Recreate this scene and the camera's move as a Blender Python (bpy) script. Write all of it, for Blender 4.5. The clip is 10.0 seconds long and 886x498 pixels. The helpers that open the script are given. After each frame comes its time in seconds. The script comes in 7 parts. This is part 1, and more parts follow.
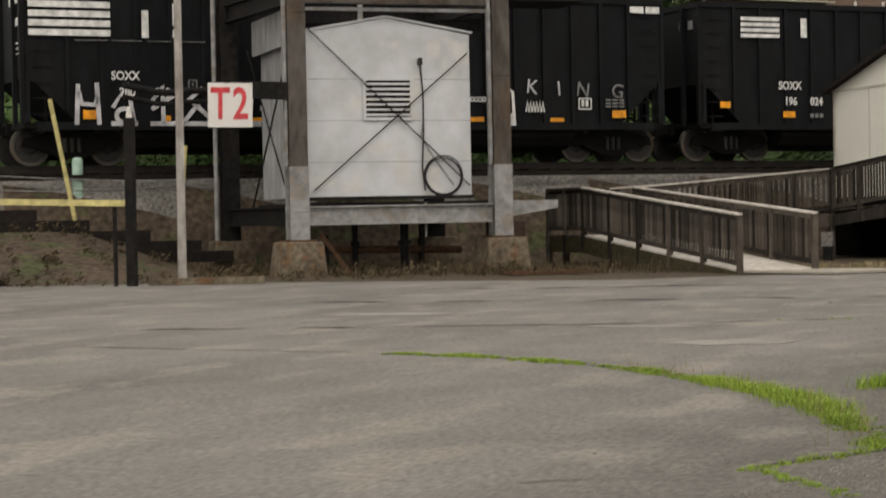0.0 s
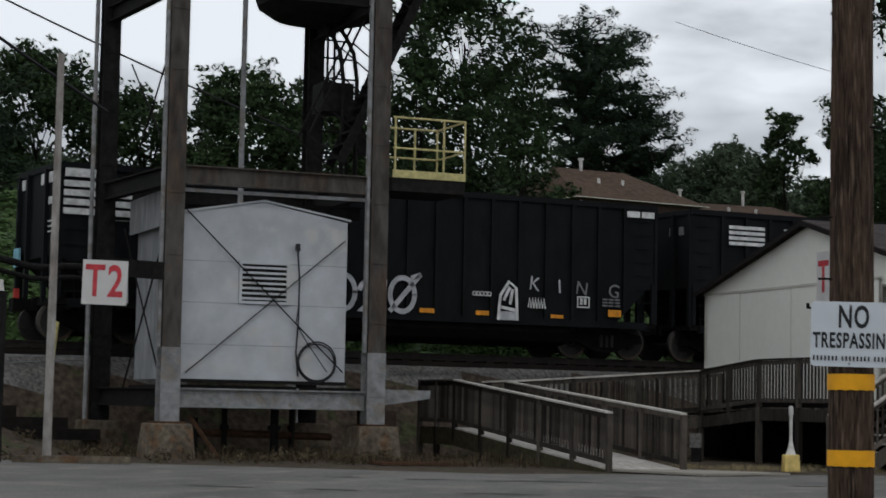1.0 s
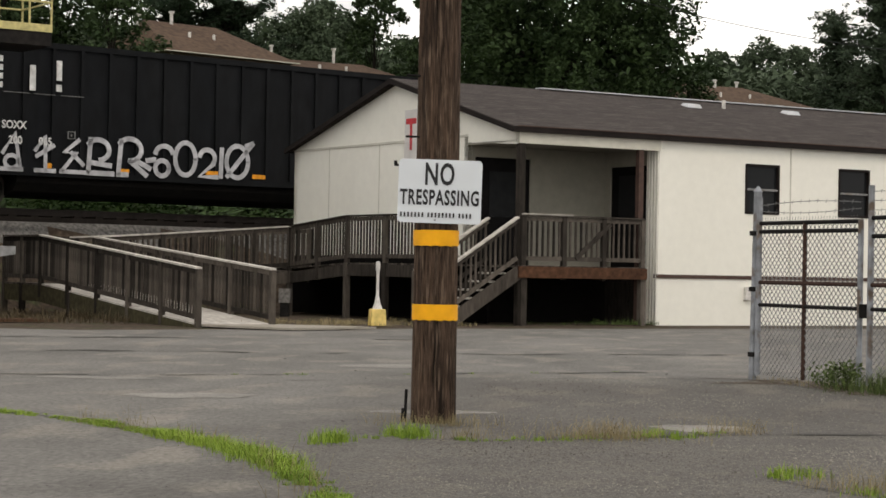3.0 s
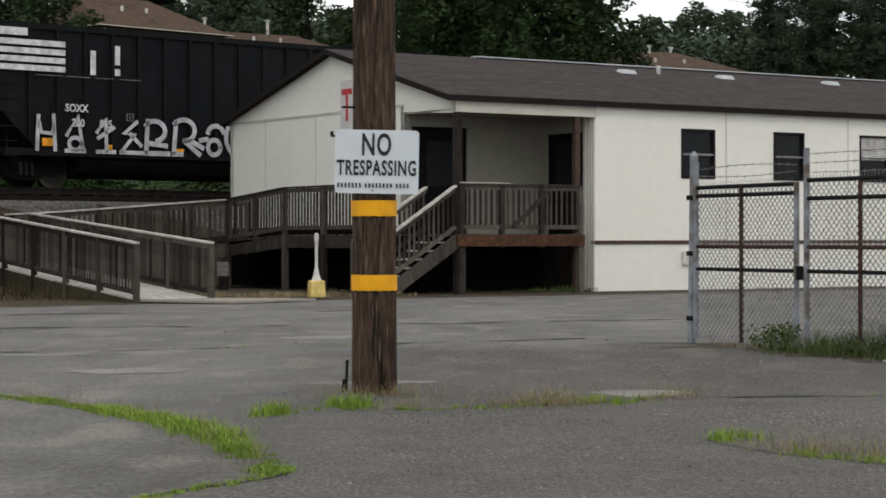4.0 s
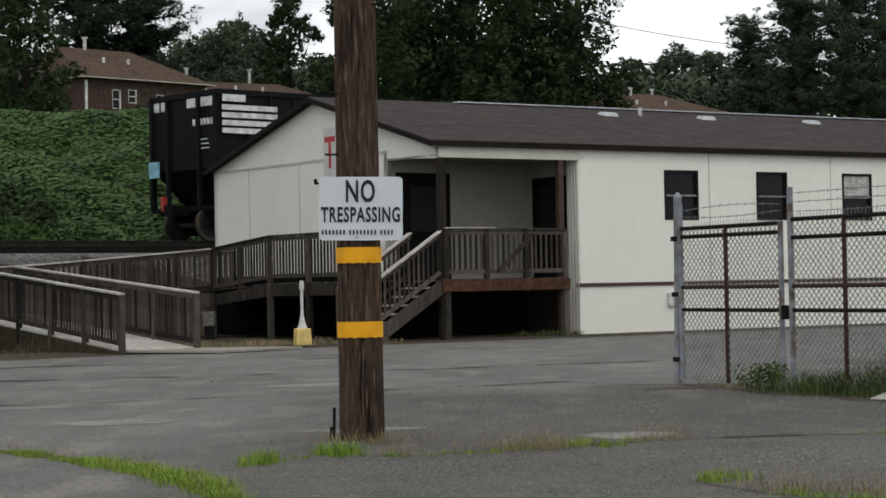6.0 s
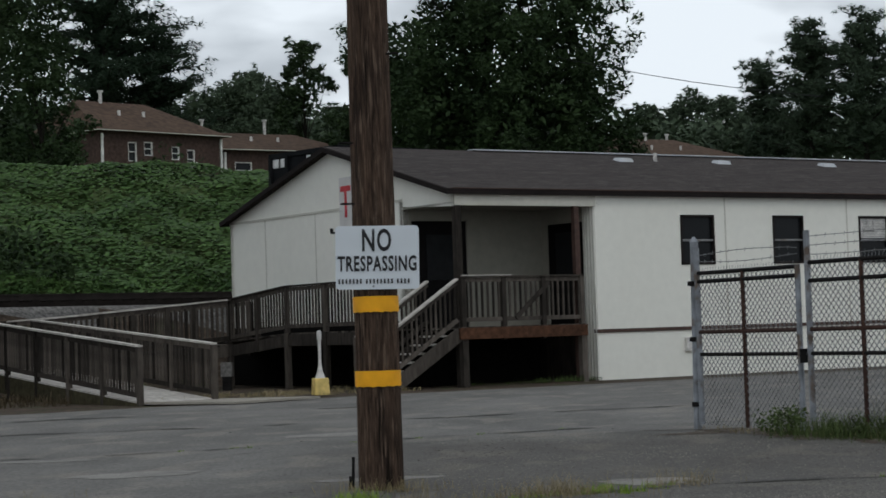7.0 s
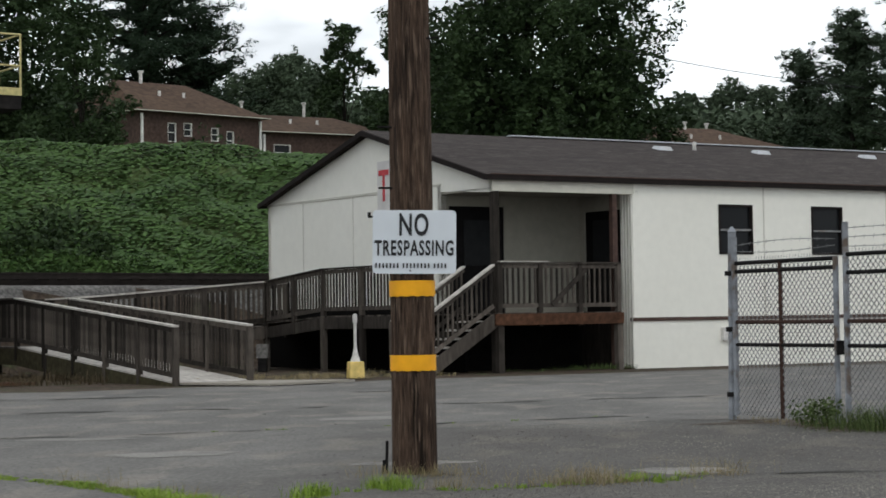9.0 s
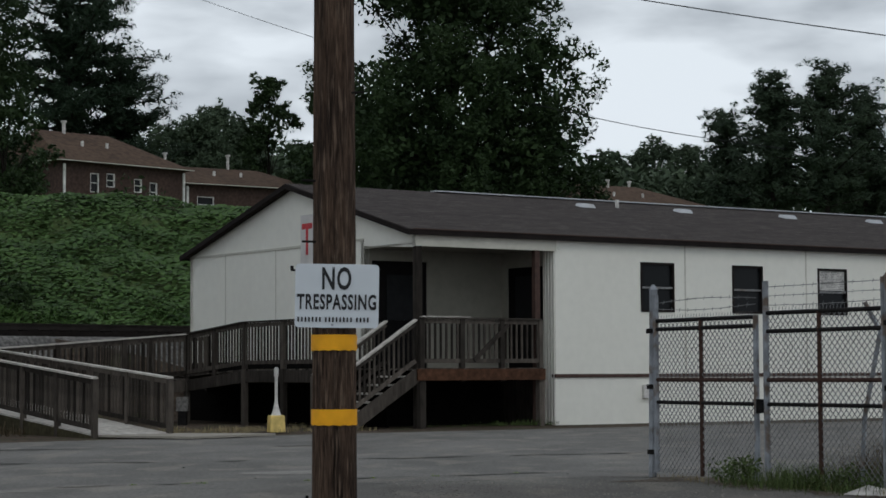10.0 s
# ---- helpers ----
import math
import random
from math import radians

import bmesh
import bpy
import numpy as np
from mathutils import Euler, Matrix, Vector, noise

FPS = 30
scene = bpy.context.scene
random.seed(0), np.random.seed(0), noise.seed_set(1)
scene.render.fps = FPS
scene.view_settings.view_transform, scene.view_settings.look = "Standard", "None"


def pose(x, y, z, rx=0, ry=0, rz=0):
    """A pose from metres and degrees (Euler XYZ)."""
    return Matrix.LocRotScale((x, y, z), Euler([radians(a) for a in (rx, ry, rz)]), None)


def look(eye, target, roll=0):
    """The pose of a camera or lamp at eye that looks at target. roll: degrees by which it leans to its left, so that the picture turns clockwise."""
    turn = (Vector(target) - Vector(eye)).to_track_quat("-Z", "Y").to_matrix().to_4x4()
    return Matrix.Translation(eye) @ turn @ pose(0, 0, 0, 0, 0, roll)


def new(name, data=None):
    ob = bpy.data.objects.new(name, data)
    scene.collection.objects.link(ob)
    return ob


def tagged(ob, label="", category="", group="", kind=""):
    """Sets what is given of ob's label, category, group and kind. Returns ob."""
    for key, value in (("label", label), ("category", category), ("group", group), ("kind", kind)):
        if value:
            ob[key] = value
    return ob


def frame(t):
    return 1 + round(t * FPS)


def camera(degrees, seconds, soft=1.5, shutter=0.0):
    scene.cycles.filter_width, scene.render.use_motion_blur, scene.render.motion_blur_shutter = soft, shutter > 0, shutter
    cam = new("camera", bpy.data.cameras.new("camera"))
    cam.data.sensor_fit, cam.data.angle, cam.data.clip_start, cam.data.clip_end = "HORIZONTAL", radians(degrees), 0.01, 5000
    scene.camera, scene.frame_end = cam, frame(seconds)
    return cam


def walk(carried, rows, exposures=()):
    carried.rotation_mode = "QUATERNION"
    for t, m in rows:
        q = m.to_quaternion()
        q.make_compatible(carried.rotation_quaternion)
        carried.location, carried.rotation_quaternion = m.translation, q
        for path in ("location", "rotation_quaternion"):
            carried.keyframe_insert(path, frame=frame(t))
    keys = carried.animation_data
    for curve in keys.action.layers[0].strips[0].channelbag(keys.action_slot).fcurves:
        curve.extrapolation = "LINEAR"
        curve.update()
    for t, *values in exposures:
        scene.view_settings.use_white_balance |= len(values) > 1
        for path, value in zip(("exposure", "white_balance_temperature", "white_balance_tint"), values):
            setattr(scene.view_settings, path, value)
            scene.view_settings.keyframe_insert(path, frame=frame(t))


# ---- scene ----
# ------------------------------------------------------------------ camera
EYE = (0.0, 0.0, 1.13)
PATH = [  # seconds, azimuth, elevation, roll in degrees
    (0, -20.27, -0.93, 1.12), (0.1, -19.65, 0.05, 0.83), (0.2, -19.36, 0.79, 0.54), (0.3, -18.98, 1.90, 0.25), (0.4, -18.61, 2.92, -0.15),
    (0.5, -18.34, 3.87, -0.55), (0.6, -18.11, 4.52, -0.81), (0.7, -17.75, 4.94, -0.89), (0.8, -17.59, 5.04, -0.96), (0.9, -17.18, 4.87, -1.03),
    (1, -16.64, 4.52, -1.11), (1.2, -14.88, 3.45, -1.11), (1.5, -11.34, 1.46, -1.08), (1.8, -8.90, -0.05, -1.30), (2, -8.47, -0.89, -1.45),
    (2.2, -8.59, -1.24, -1.52), (2.4, -7.17, -1.07, -1.58), (2.5, -6.29, -0.59, -1.61), (2.7, -5.26, 0.56, -1.60), (3.8, -3.93, 0.15, 0.19),
    (4, -2.99, -0.28, 0.06), (4.5, -0.00, -0.38, -0.30), (5, -1.07, 0.40, 0.20), (5.5, -3.47, 0.47, 0.58), (5.7, -2.95, 0.55, 0.71),
    (6.8, -2.28, 2.41, 1.32), (7, -2.99, 2.42, 1.85), (7.5, -5.24, 2.00, 2.23), (8, -6.70, 1.21, 1.51), (8.5, -6.42, 0.99, 1.23),
    (9, -4.07, 2.02, 0.84), (9.5, -2.25, 2.82, 0.44), (10, -1.83, 3.58, 0.25)]


def aim(az, el, roll):
    a, e = radians(az), radians(el)
    way = Vector((math.sin(a) * math.cos(e), math.cos(a) * math.cos(e), math.sin(e)))
    return look(EYE, Vector(EYE) + way * 10, -roll)


EXPOSURES = [  # seconds, stops, kelvin, tint
    (0, -0.52, 7500, 12), (0.3, -0.55, 7300, 12), (0.5, -0.57, 6300, 9), (0.7, -1.27, 6200, 9), (0.9, -1.52, 6200, 9), (1.4, -1.67, 6000, 7),
    (1.7, -1.22, 6500, 9), (2.0, -0.97, 6600, 9), (2.25, -0.62, 7300, 12), (2.7, -0.57, 7300, 12), (3.8, -0.88, 6500, 9), (4.5, -0.73, 6800, 10), (5.7, -0.86, 6600, 9), (6.8, -1.5, 6100, 7),
    (7.6, -1.44, 6050, 7), (8.1, -1.25, 6150, 7), (8.5, -0.98, 6300, 8), (9.0, -0.93, 6300, 8), (9.4, -1.17, 6150, 7), (10, -1.62, 6050, 7)]
cam = camera(25.16, 10.0, soft=1.6, shutter=0.14)
walk(cam, [(t, aim(a, e, r)) for t, a, e, r in PATH], EXPOSURES)

# ------------------------------------------------------------------ sky and light
SUN_AZ, SUN_EL = 155.0, 48.0
world = bpy.data.worlds.new("overcast")
scene.world = world
world.use_nodes = True
wt = world.node_tree
wt.nodes.clear()
w_out = wt.nodes.new("ShaderNodeOutputWorld")
w_bg = wt.nodes.new("ShaderNodeBackground")
w_sky = wt.nodes.new("ShaderNodeTexSky")
w_sky.sky_type, w_sky.sun_disc = "NISHITA", False
w_sky.sun_elevation, w_sky.sun_rotation = radians(SUN_EL), radians(SUN_AZ)
w_gain = wt.nodes.new("ShaderNodeMixRGB")
w_gain.blend_type, w_gain.inputs[0].default_value = "MULTIPLY", 1.0
w_gain.inputs[2].default_value = (0.1, 0.1, 0.1, 1)
w_co = wt.nodes.new("ShaderNodeTexCoord")
w_map = wt.nodes.new("ShaderNodeMapping")
w_map.inputs["Scale"].default_value = (1.0, 1.0, 3.2)
w_map.inputs["Location"].default_value = (0.35, 0.2, 0.1)
w_noise = wt.nodes.new("ShaderNodeTexNoise")
w_noise.inputs["Scale"].default_value, w_noise.inputs["Detail"].default_value = 4.2, 7.0
w_noise.inputs["Roughness"].default_value = 0.5
w_ramp = wt.nodes.new("ShaderNodeValToRGB")
w_ramp.color_ramp.elements[0].position, w_ramp.color_ramp.elements[0].color = 0.33, (0.6, 0.65, 0.72, 1)
w_ramp.color_ramp.elements[1].position, w_ramp.color_ramp.elements[1].color = 0.54, (2.75, 2.79, 2.83, 1)
w_mix = wt.nodes.new("ShaderNodeMixRGB")
w_mix.inputs[0].default_value = 0.88
wt.links.new(w_co.outputs["Generated"], w_map.inputs["Vector"])
wt.links.new(w_map.outputs["Vector"], w_noise.inputs["Vector"])
wt.links.new(w_noise.outputs["Fac"], w_ramp.inputs["Fac"])
wt.links.new(w_sky.outputs["Color"], w_gain.inputs[1])
wt.links.new(w_gain.outputs["Color"], w_mix.inputs[1])
wt.links.new(w_ramp.outputs["Color"], w_mix.inputs[2])
wt.links.new(w_mix.outputs["Color"], w_bg.inputs["Color"])
wt.links.new(w_bg.outputs["Background"], w_out.inputs["Surface"])
w_bg.inputs["Strength"].default_value = 1.0

sun_data = bpy.data.lights.new("sun", "SUN")
sun_data.energy, sun_data.angle, sun_data.color = 0.8, radians(14), (1.0, 0.95, 0.87)
sun = new("sun", sun_data)
_a, _e = radians(SUN_AZ), radians(SUN_EL)
sun.matrix_world = look((math.sin(_a) * math.cos(_e) * 50, math.cos(_a) * math.cos(_e) * 50, math.sin(_e) * 50), (0, 0, 0))


# ------------------------------------------------------------------ materials
def material(name, base, dark=None, rough=0.8, grain=8.0, stain=0.7, bump=0.15, metal=0.0, amount=0.6, stretch=(1, 1, 1),
             third=None, per_piece=0.0, gloss=0.25, vary=0.28, crisp=0.5):
    """Paint or stone with fine grain, large stains and relief; dark is the colour of the stains."""
    m = bpy.data.materials.new(name)
    m.use_nodes = True
    t = m.node_tree
    b = t.nodes["Principled BSDF"]
    b.inputs["Metallic"].default_value = metal
    b.inputs["Specular IOR Level"].default_value = gloss
    dark = dark or tuple(c * 0.6 for c in base)
    co = t.nodes.new("ShaderNodeTexCoord")
    mp = t.nodes.new("ShaderNodeMapping")
    mp.inputs["Scale"].default_value = stretch
    t.links.new(co.outputs["Object"], mp.inputs["Vector"])
    n1 = t.nodes.new("ShaderNodeTexNoise")
    n1.inputs["Scale"].default_value, n1.inputs["Detail"].default_value = grain, 6.0
    n1.inputs["Roughness"].default_value = crisp
    n2 = t.nodes.new("ShaderNodeTexNoise")
    n2.inputs["Scale"].default_value, n2.inputs["Detail"].default_value = stain, 5.0
    n2.inputs["Roughness"].default_value = 0.62
    for n in (n1, n2):
        t.links.new(mp.outputs["Vector"], n.inputs["Vector"])
    r2 = t.nodes.new("ShaderNodeValToRGB")
    r2.color_ramp.elements[0].position, r2.color_ramp.elements[1].position = 0.40, 0.68
    t.links.new(n2.outputs["Fac"], r2.inputs["Fac"])
    k = t.nodes.new("ShaderNodeMath")
    k.operation = "MULTIPLY"
    k.inputs[1].default_value = amount
    t.links.new(r2.outputs["Color"], k.inputs[0])
    mix = t.nodes.new("ShaderNodeMixRGB")
    mix.inputs[1].default_value, mix.inputs[2].default_value = (*base, 1), (*dark, 1)
    t.links.new(k.outputs[0], mix.inputs[0])
    last = mix.outputs["Color"]
    if third:
        n3 = t.nodes.new("ShaderNodeTexNoise")
        n3.inputs["Scale"].default_value, n3.inputs["Detail"].default_value = stain * 2.7, 8.0
        t.links.new(mp.outputs["Vector"], n3.inputs["Vector"])
        r3 = t.nodes.new("ShaderNodeValToRGB")
        r3.color_ramp.elements[0].position, r3.color_ramp.elements[1].position = 0.53, 0.64
        t.links.new(n3.outputs["Fac"], r3.inputs["Fac"])
        mix3 = t.nodes.new("ShaderNodeMixRGB")
        t.links.new(r3.outputs["Color"], mix3.inputs[0])
        t.links.new(last, mix3.inputs[1])
        mix3.inputs[2].default_value = (*third, 1)
        last = mix3.outputs["Color"]
    fine = t.nodes.new("ShaderNodeMapRange")
    fine.inputs["From Min"].default_value, fine.inputs["From Max"].default_value = 0.3, 0.7
    fine.inputs["To Min"].default_value, fine.inputs["To Max"].default_value = 1 - vary, 1 + vary
    t.links.new(n1.outputs["Fac"], fine.inputs["Value"])
    mul = t.nodes.new("ShaderNodeMixRGB")
    mul.blend_type, mul.inputs[0].default_value = "MULTIPLY", 1.0
    t.links.new(last, mul.inputs[1])
    t.links.new(fine.outputs["Result"], mul.inputs[2])
    last = mul.outputs["Color"]
    if per_piece:
        info = t.nodes.new("ShaderNodeObjectInfo")
        pr = t.nodes.new("ShaderNodeMapRange")
        pr.inputs["To Min"].default_value, pr.inputs["To Max"].default_value = 1 - per_piece, 1 + per_piece
        t.links.new(info.outputs["Random"], pr.inputs["Value"])
        m2 = t.nodes.new("ShaderNodeMixRGB")
        m2.blend_type, m2.inputs[0].default_value = "MULTIPLY", 1.0
        t.links.new(last, m2.inputs[1])
        t.links.new(pr.outputs["Result"], m2.inputs[2])
        last = m2.outputs["Color"]
    t.links.new(last, b.inputs["Base Color"])
    rr = t.nodes.new("ShaderNodeMapRange")
    rr.inputs["To Min"].default_value, rr.inputs["To Max"].default_value = max(0.03, rough - 0.12), min(1.0, rough + 0.12)
    t.links.new(n1.outputs["Fac"], rr.inputs["Value"])
    t.links.new(rr.outputs["Result"], b.inputs["Roughness"])
    if bump:
        bp = t.nodes.new("ShaderNodeBump")
        bp.inputs["Strength"].default_value, bp.inputs["Distance"].default_value = bump, 0.02
        t.links.new(n1.outputs["Fac"], bp.inputs["Height"])
        t.links.new(bp.outputs["Normal"], b.inputs["Normal"])
    return m


def leaf_material(name, base, light, rough=0.65):
    m = bpy.data.materials.new(name)
    m.use_nodes = True
    t = m.node_tree
    b = t.nodes["Principled BSDF"]
    geo = t.nodes.new("ShaderNodeNewGeometry")
    mix = t.nodes.new("ShaderNodeMixRGB")
    mix.inputs[1].default_value, mix.inputs[2].default_value = (*base, 1), (*light, 1)
    co = t.nodes.new("ShaderNodeTexCoord")
    n = t.nodes.new("ShaderNodeTexNoise")
    n.inputs["Scale"].default_value, n.inputs["Detail"].default_value = 0.45, 4.0
    t.links.new(co.outputs["Object"], n.inputs["Vector"])
    add = t.nodes.new("ShaderNodeMath")
    add.operation = "MULTIPLY_ADD"
    add.inputs[1].default_value = 0.55
    t.links.new(geo.outputs["Random Per Island"], add.inputs[0])
    sub = t.nodes.new("ShaderNodeMapRange")
    sub.inputs["From Min"].default_value, sub.inputs["From Max"].default_value = 0.35, 0.7
    sub.inputs["To Max"].default_value = 0.5
    t.links.new(n.outputs["Fac"], sub.inputs["Value"])
    t.links.new(sub.outputs["Result"], add.inputs[2])
    t.links.new(add.outputs[0], mix.inputs[0])
    t.links.new(mix.outputs["Color"], b.inputs["Base Color"])
    b.inputs["Roughness"].default_value = rough
    b.inputs["Specular IOR Level"].default_value = 0.1
    return m


M_ASPHALT = material("worn_asphalt", (0.155, 0.148, 0.138), (0.112, 0.107, 0.1), 0.95, 26, 0.6, 0.3, amount=0.95, stretch=(1, 0.45, 1), third=(0.185, 0.171, 0.152), gloss=0.12, vary=0.42, crisp=0.75)
M_GRAVELLY = material("gravelly_asphalt", (0.1, 0.094, 0.087), (0.135, 0.127, 0.116), 0.97, 34, 1.1, 0.5, amount=0.8, third=(0.125, 0.116, 0.103), gloss=0.1, vary=0.8, crisp=0.8)
M_CRACK = material("crack_filler", (0.05, 0.047, 0.042), None, 0.9, 20, 1.5, 0.3)
M_PATCH = material("pale_concrete_scrape", (0.225, 0.213, 0.193), (0.155, 0.147, 0.136), 0.95, 40, 2.2, 0.3, amount=1.0)
M_DIRT = material("bare_dirt", (0.075, 0.056, 0.042), (0.035, 0.028, 0.022), 0.98, 7, 0.6, 0.8, third=(0.055, 0.06, 0.03), gloss=0.1, vary=0.5)
M_LITTER = material("leaf_litter", (0.085, 0.066, 0.05), (0.05, 0.04, 0.03), 0.98, 14, 2.5, 0.7, third=(0.12, 0.11, 0.095), gloss=0.1, vary=0.6)
M_BALLAST = material("ballast", (0.17, 0.162, 0.152), (0.085, 0.08, 0.075), 0.97, 12, 0.9, 0.9, gloss=0.1, vary=0.5)
M_CONCRETE = material("stained_concrete", (0.15, 0.125, 0.092), (0.07, 0.054, 0.04), 0.95, 9, 1.6, 0.5, amount=0.9, third=(0.13, 0.08, 0.048), gloss=0.1, vary=0.4)
M_PAD = material("pale_concrete", (0.29, 0.265, 0.225), (0.23, 0.21, 0.175), 0.95, 30, 0.7, 0.2, vary=0.12)
M_SIDING = material("cream_siding", (0.80, 0.785, 0.715), (0.74, 0.72, 0.64), 0.7, 5, 0.35, 0.0, amount=0.35, vary=0.025)
M_SIDING_TRIM = material("cream_trim", (0.56, 0.54, 0.47), (0.45, 0.43, 0.37), 0.7, 6, 0.7, 0.0, vary=0.06)
M_BELT = material("brown_belt_trim", (0.075, 0.045, 0.036), None, 0.8, 8, 1, 0.1)
M_SHINGLE = material("brown_shingle", (0.052, 0.044, 0.041), (0.028, 0.024, 0.023), 0.97, 14, 0.9, 0.6, stretch=(1, 4, 1), third=(0.07, 0.06, 0.056), gloss=0.08, vary=0.45)
M_FASCIA = material("dark_fascia", (0.018, 0.014, 0.013), None, 0.8, 6, 1, 0.1, gloss=0.1)
M_PALE = material("pale_vent_plastic", (0.6, 0.58, 0.55), None, 0.6, 9, 2, 0.05)
M_WOOD = material("weathered_deck_wood", (0.07, 0.06, 0.051), (0.024, 0.0205, 0.0175), 0.95, 10, 1.6, 0.4, stretch=(1, 1, 0.25), per_piece=0.7, gloss=0.08, vary=0.35)
M_CAP = material("pale_rail_cap", (0.5, 0.47, 0.43), (0.28, 0.25, 0.22), 0.92, 8, 1.2, 0.3, gloss=0.1, vary=0.25)
M_RIM = material("red_brown_rim_board", (0.085, 0.042, 0.025), (0.035, 0.02, 0.014), 0.9, 10, 1.2, 0.3, gloss=0.08, vary=0.4)
M_MOSSY = material("mossy_skirt_board", (0.06, 0.053, 0.03), (0.03, 0.028, 0.018), 0.95, 8, 1.1, 0.3, gloss=0.08, vary=0.4)
M_POLE = material("creosoted_pole", (0.082, 0.054, 0.038), (0.018, 0.013, 0.0105), 0.95, 12, 3.2, 1.0, amount=1.0, stretch=(5.5, 5.5, 0.42), third=(0.115, 0.082, 0.06), gloss=0.08, vary=0.75, crisp=0.62)
M_SIGN = material("white_sign_enamel", (0.62, 0.655, 0.69), (0.56, 0.59, 0.62), 0.4, 3, 1.5, 0.0, amount=0.3, vary=0.05)
M_SIGN_OLD = material("dull_sign_enamel", (0.64, 0.62, 0.6), (0.54, 0.52, 0.5), 0.5, 4, 2.2, 0.0, amount=0.5, vary=0.06)
M_INK = material("black_lettering", (0.02, 0.02, 0.022), None, 0.5, 5, 2, 0.0)
M_RED = material("red_lettering", (0.55, 0.05, 0.06), (0.42, 0.06, 0.07), 0.5, 5, 2, 0.0)
M_YELLOW = material("yellow_reflector", (0.85, 0.4, 0.008), (0.72, 0.33, 0.01), 0.5, 8, 3, 0.02, vary=0.1)
M_SAFETY = material("safety_yellow_paint", (0.52, 0.46, 0.2), (0.36, 0.31, 0.15), 0.65, 8, 2.5, 0.05)
M_STEEL = material("grey_painted_steel", (0.09, 0.082, 0.074), (0.04, 0.031, 0.025), 0.8, 6, 1.1, 0.2, amount=0.95, stretch=(1, 1, 0.3), third=(0.07, 0.052, 0.04), gloss=0.12, vary=0.4)
M_STEEL_LIGHT = material("pale_grey_steel_paint", (0.26, 0.262, 0.265), (0.16, 0.155, 0.15), 0.75, 6, 1.1, 0.1, third=(0.19, 0.17, 0.15), gloss=0.15, vary=0.3)
M_STEEL_DARK = material("near_black_steel", (0.012, 0.0115, 0.0115), (0.022, 0.019, 0.017), 0.8, 8, 1, 0.2, gloss=0.08, vary=0.4)
M_RUST = material("rusty_steel", (0.085, 0.048, 0.03), (0.04, 0.026, 0.018), 0.95, 10, 2, 0.3, gloss=0.08)
M_TANKWHITE = material("grey_white_sheet_metal", (0.5, 0.515, 0.54), (0.36, 0.37, 0.385), 0.65, 3, 0.6, 0.0, amount=0.7, third=(0.5, 0.495, 0.485), vary=0.08)
M_TANKSIDE = material("corrugated_steel", (0.27, 0.275, 0.285), (0.13, 0.125, 0.12), 0.6, 4, 0.9, 0.1, stretch=(1, 1, 0.3), gloss=0.2)
M_CARBLACK = material("sooty_black_car_paint", (0.0052, 0.006, 0.0072), (0.0095, 0.01, 0.0108), 0.75, 4, 0.55, 0.06, amount=0.8, stretch=(1, 1, 0.4), gloss=0.12, vary=0.4)
M_CARDARK = material("black_running_gear", (0.006, 0.0057, 0.0054), (0.013, 0.011, 0.009), 0.85, 8, 1.5, 0.2, gloss=0.08)
M_CARWHITE = material("white_stencil_paint", (0.66, 0.66, 0.65), (0.45, 0.45, 0.44), 0.7, 6, 1.4, 0.0, amount=0.7)
M_GRAFF = material("silver_spray_paint", (0.5, 0.5, 0.52), (0.3, 0.3, 0.32), 0.6, 5, 1.2, 0.0, amount=0.8)
M_FAINT = material("thin_chalk_paint", (0.22, 0.22, 0.22), (0.09, 0.09, 0.09), 0.8, 8, 2, 0.0, amount=0.8)
M_ORANGE = material("orange_reflector", (0.75, 0.3, 0.02), (0.5, 0.2, 0.02), 0.5, 8, 3, 0.0)
M_CYAN = material("pale_blue_panel", (0.25, 0.5, 0.6), None, 0.6, 5, 2, 0.0)
M_REDLAMP = material("red_marker", (0.45, 0.05, 0.04), None, 0.5, 5, 2, 0.0)
M_WHEEL = material("worn_wheel_steel", (0.035, 0.033, 0.031), (0.018, 0.016, 0.015), 0.6, 8, 2, 0.1, metal=0.3, gloss=0.2)
M_RAIL = material("rail_steel", (0.03, 0.025, 0.022), (0.016, 0.013, 0.012), 0.7, 6, 1, 0.1, metal=0.2, gloss=0.15)
M_TIE = material("black_tie_wood", (0.018, 0.015, 0.013), None, 0.95, 10, 1, 0.4, gloss=0.08)
M_GALV = material("galvanised_pipe", (0.27, 0.285, 0.31), (0.12, 0.12, 0.12), 0.6, 7, 2, 0.05, metal=0.2, third=(0.14, 0.11, 0.09), gloss=0.2)
M_WIRE = material("dull_fence_wire", (0.2, 0.2, 0.2), (0.1, 0.095, 0.09), 0.6, 6, 1.2, 0.0, metal=0.2)
M_GATEBROWN = material("rust_brown_gate_pipe", (0.06, 0.034, 0.027), (0.03, 0.024, 0.021), 0.85, 12, 2.5, 0.1, gloss=0.1)
M_CABLE = material("black_cable", (0.02, 0.02, 0.022), None, 0.6, 5, 1, 0.0)
M_BRICK = material("red_brown_brick", (0.072, 0.048, 0.04), (0.05, 0.035, 0.03), 0.95, 5, 0.6, 0.3, amount=0.8, gloss=0.08, vary=0.35)
M_HOUSEROOF = material("tan_brown_shingle", (0.088, 0.06, 0.044), (0.06, 0.042, 0.032), 0.95, 3, 0.3, 0.3, gloss=0.08, vary=0.3)
M_WHITEPAINT = material("white_house_trim", (0.7, 0.69, 0.66), None, 0.7, 5, 1, 0.0)
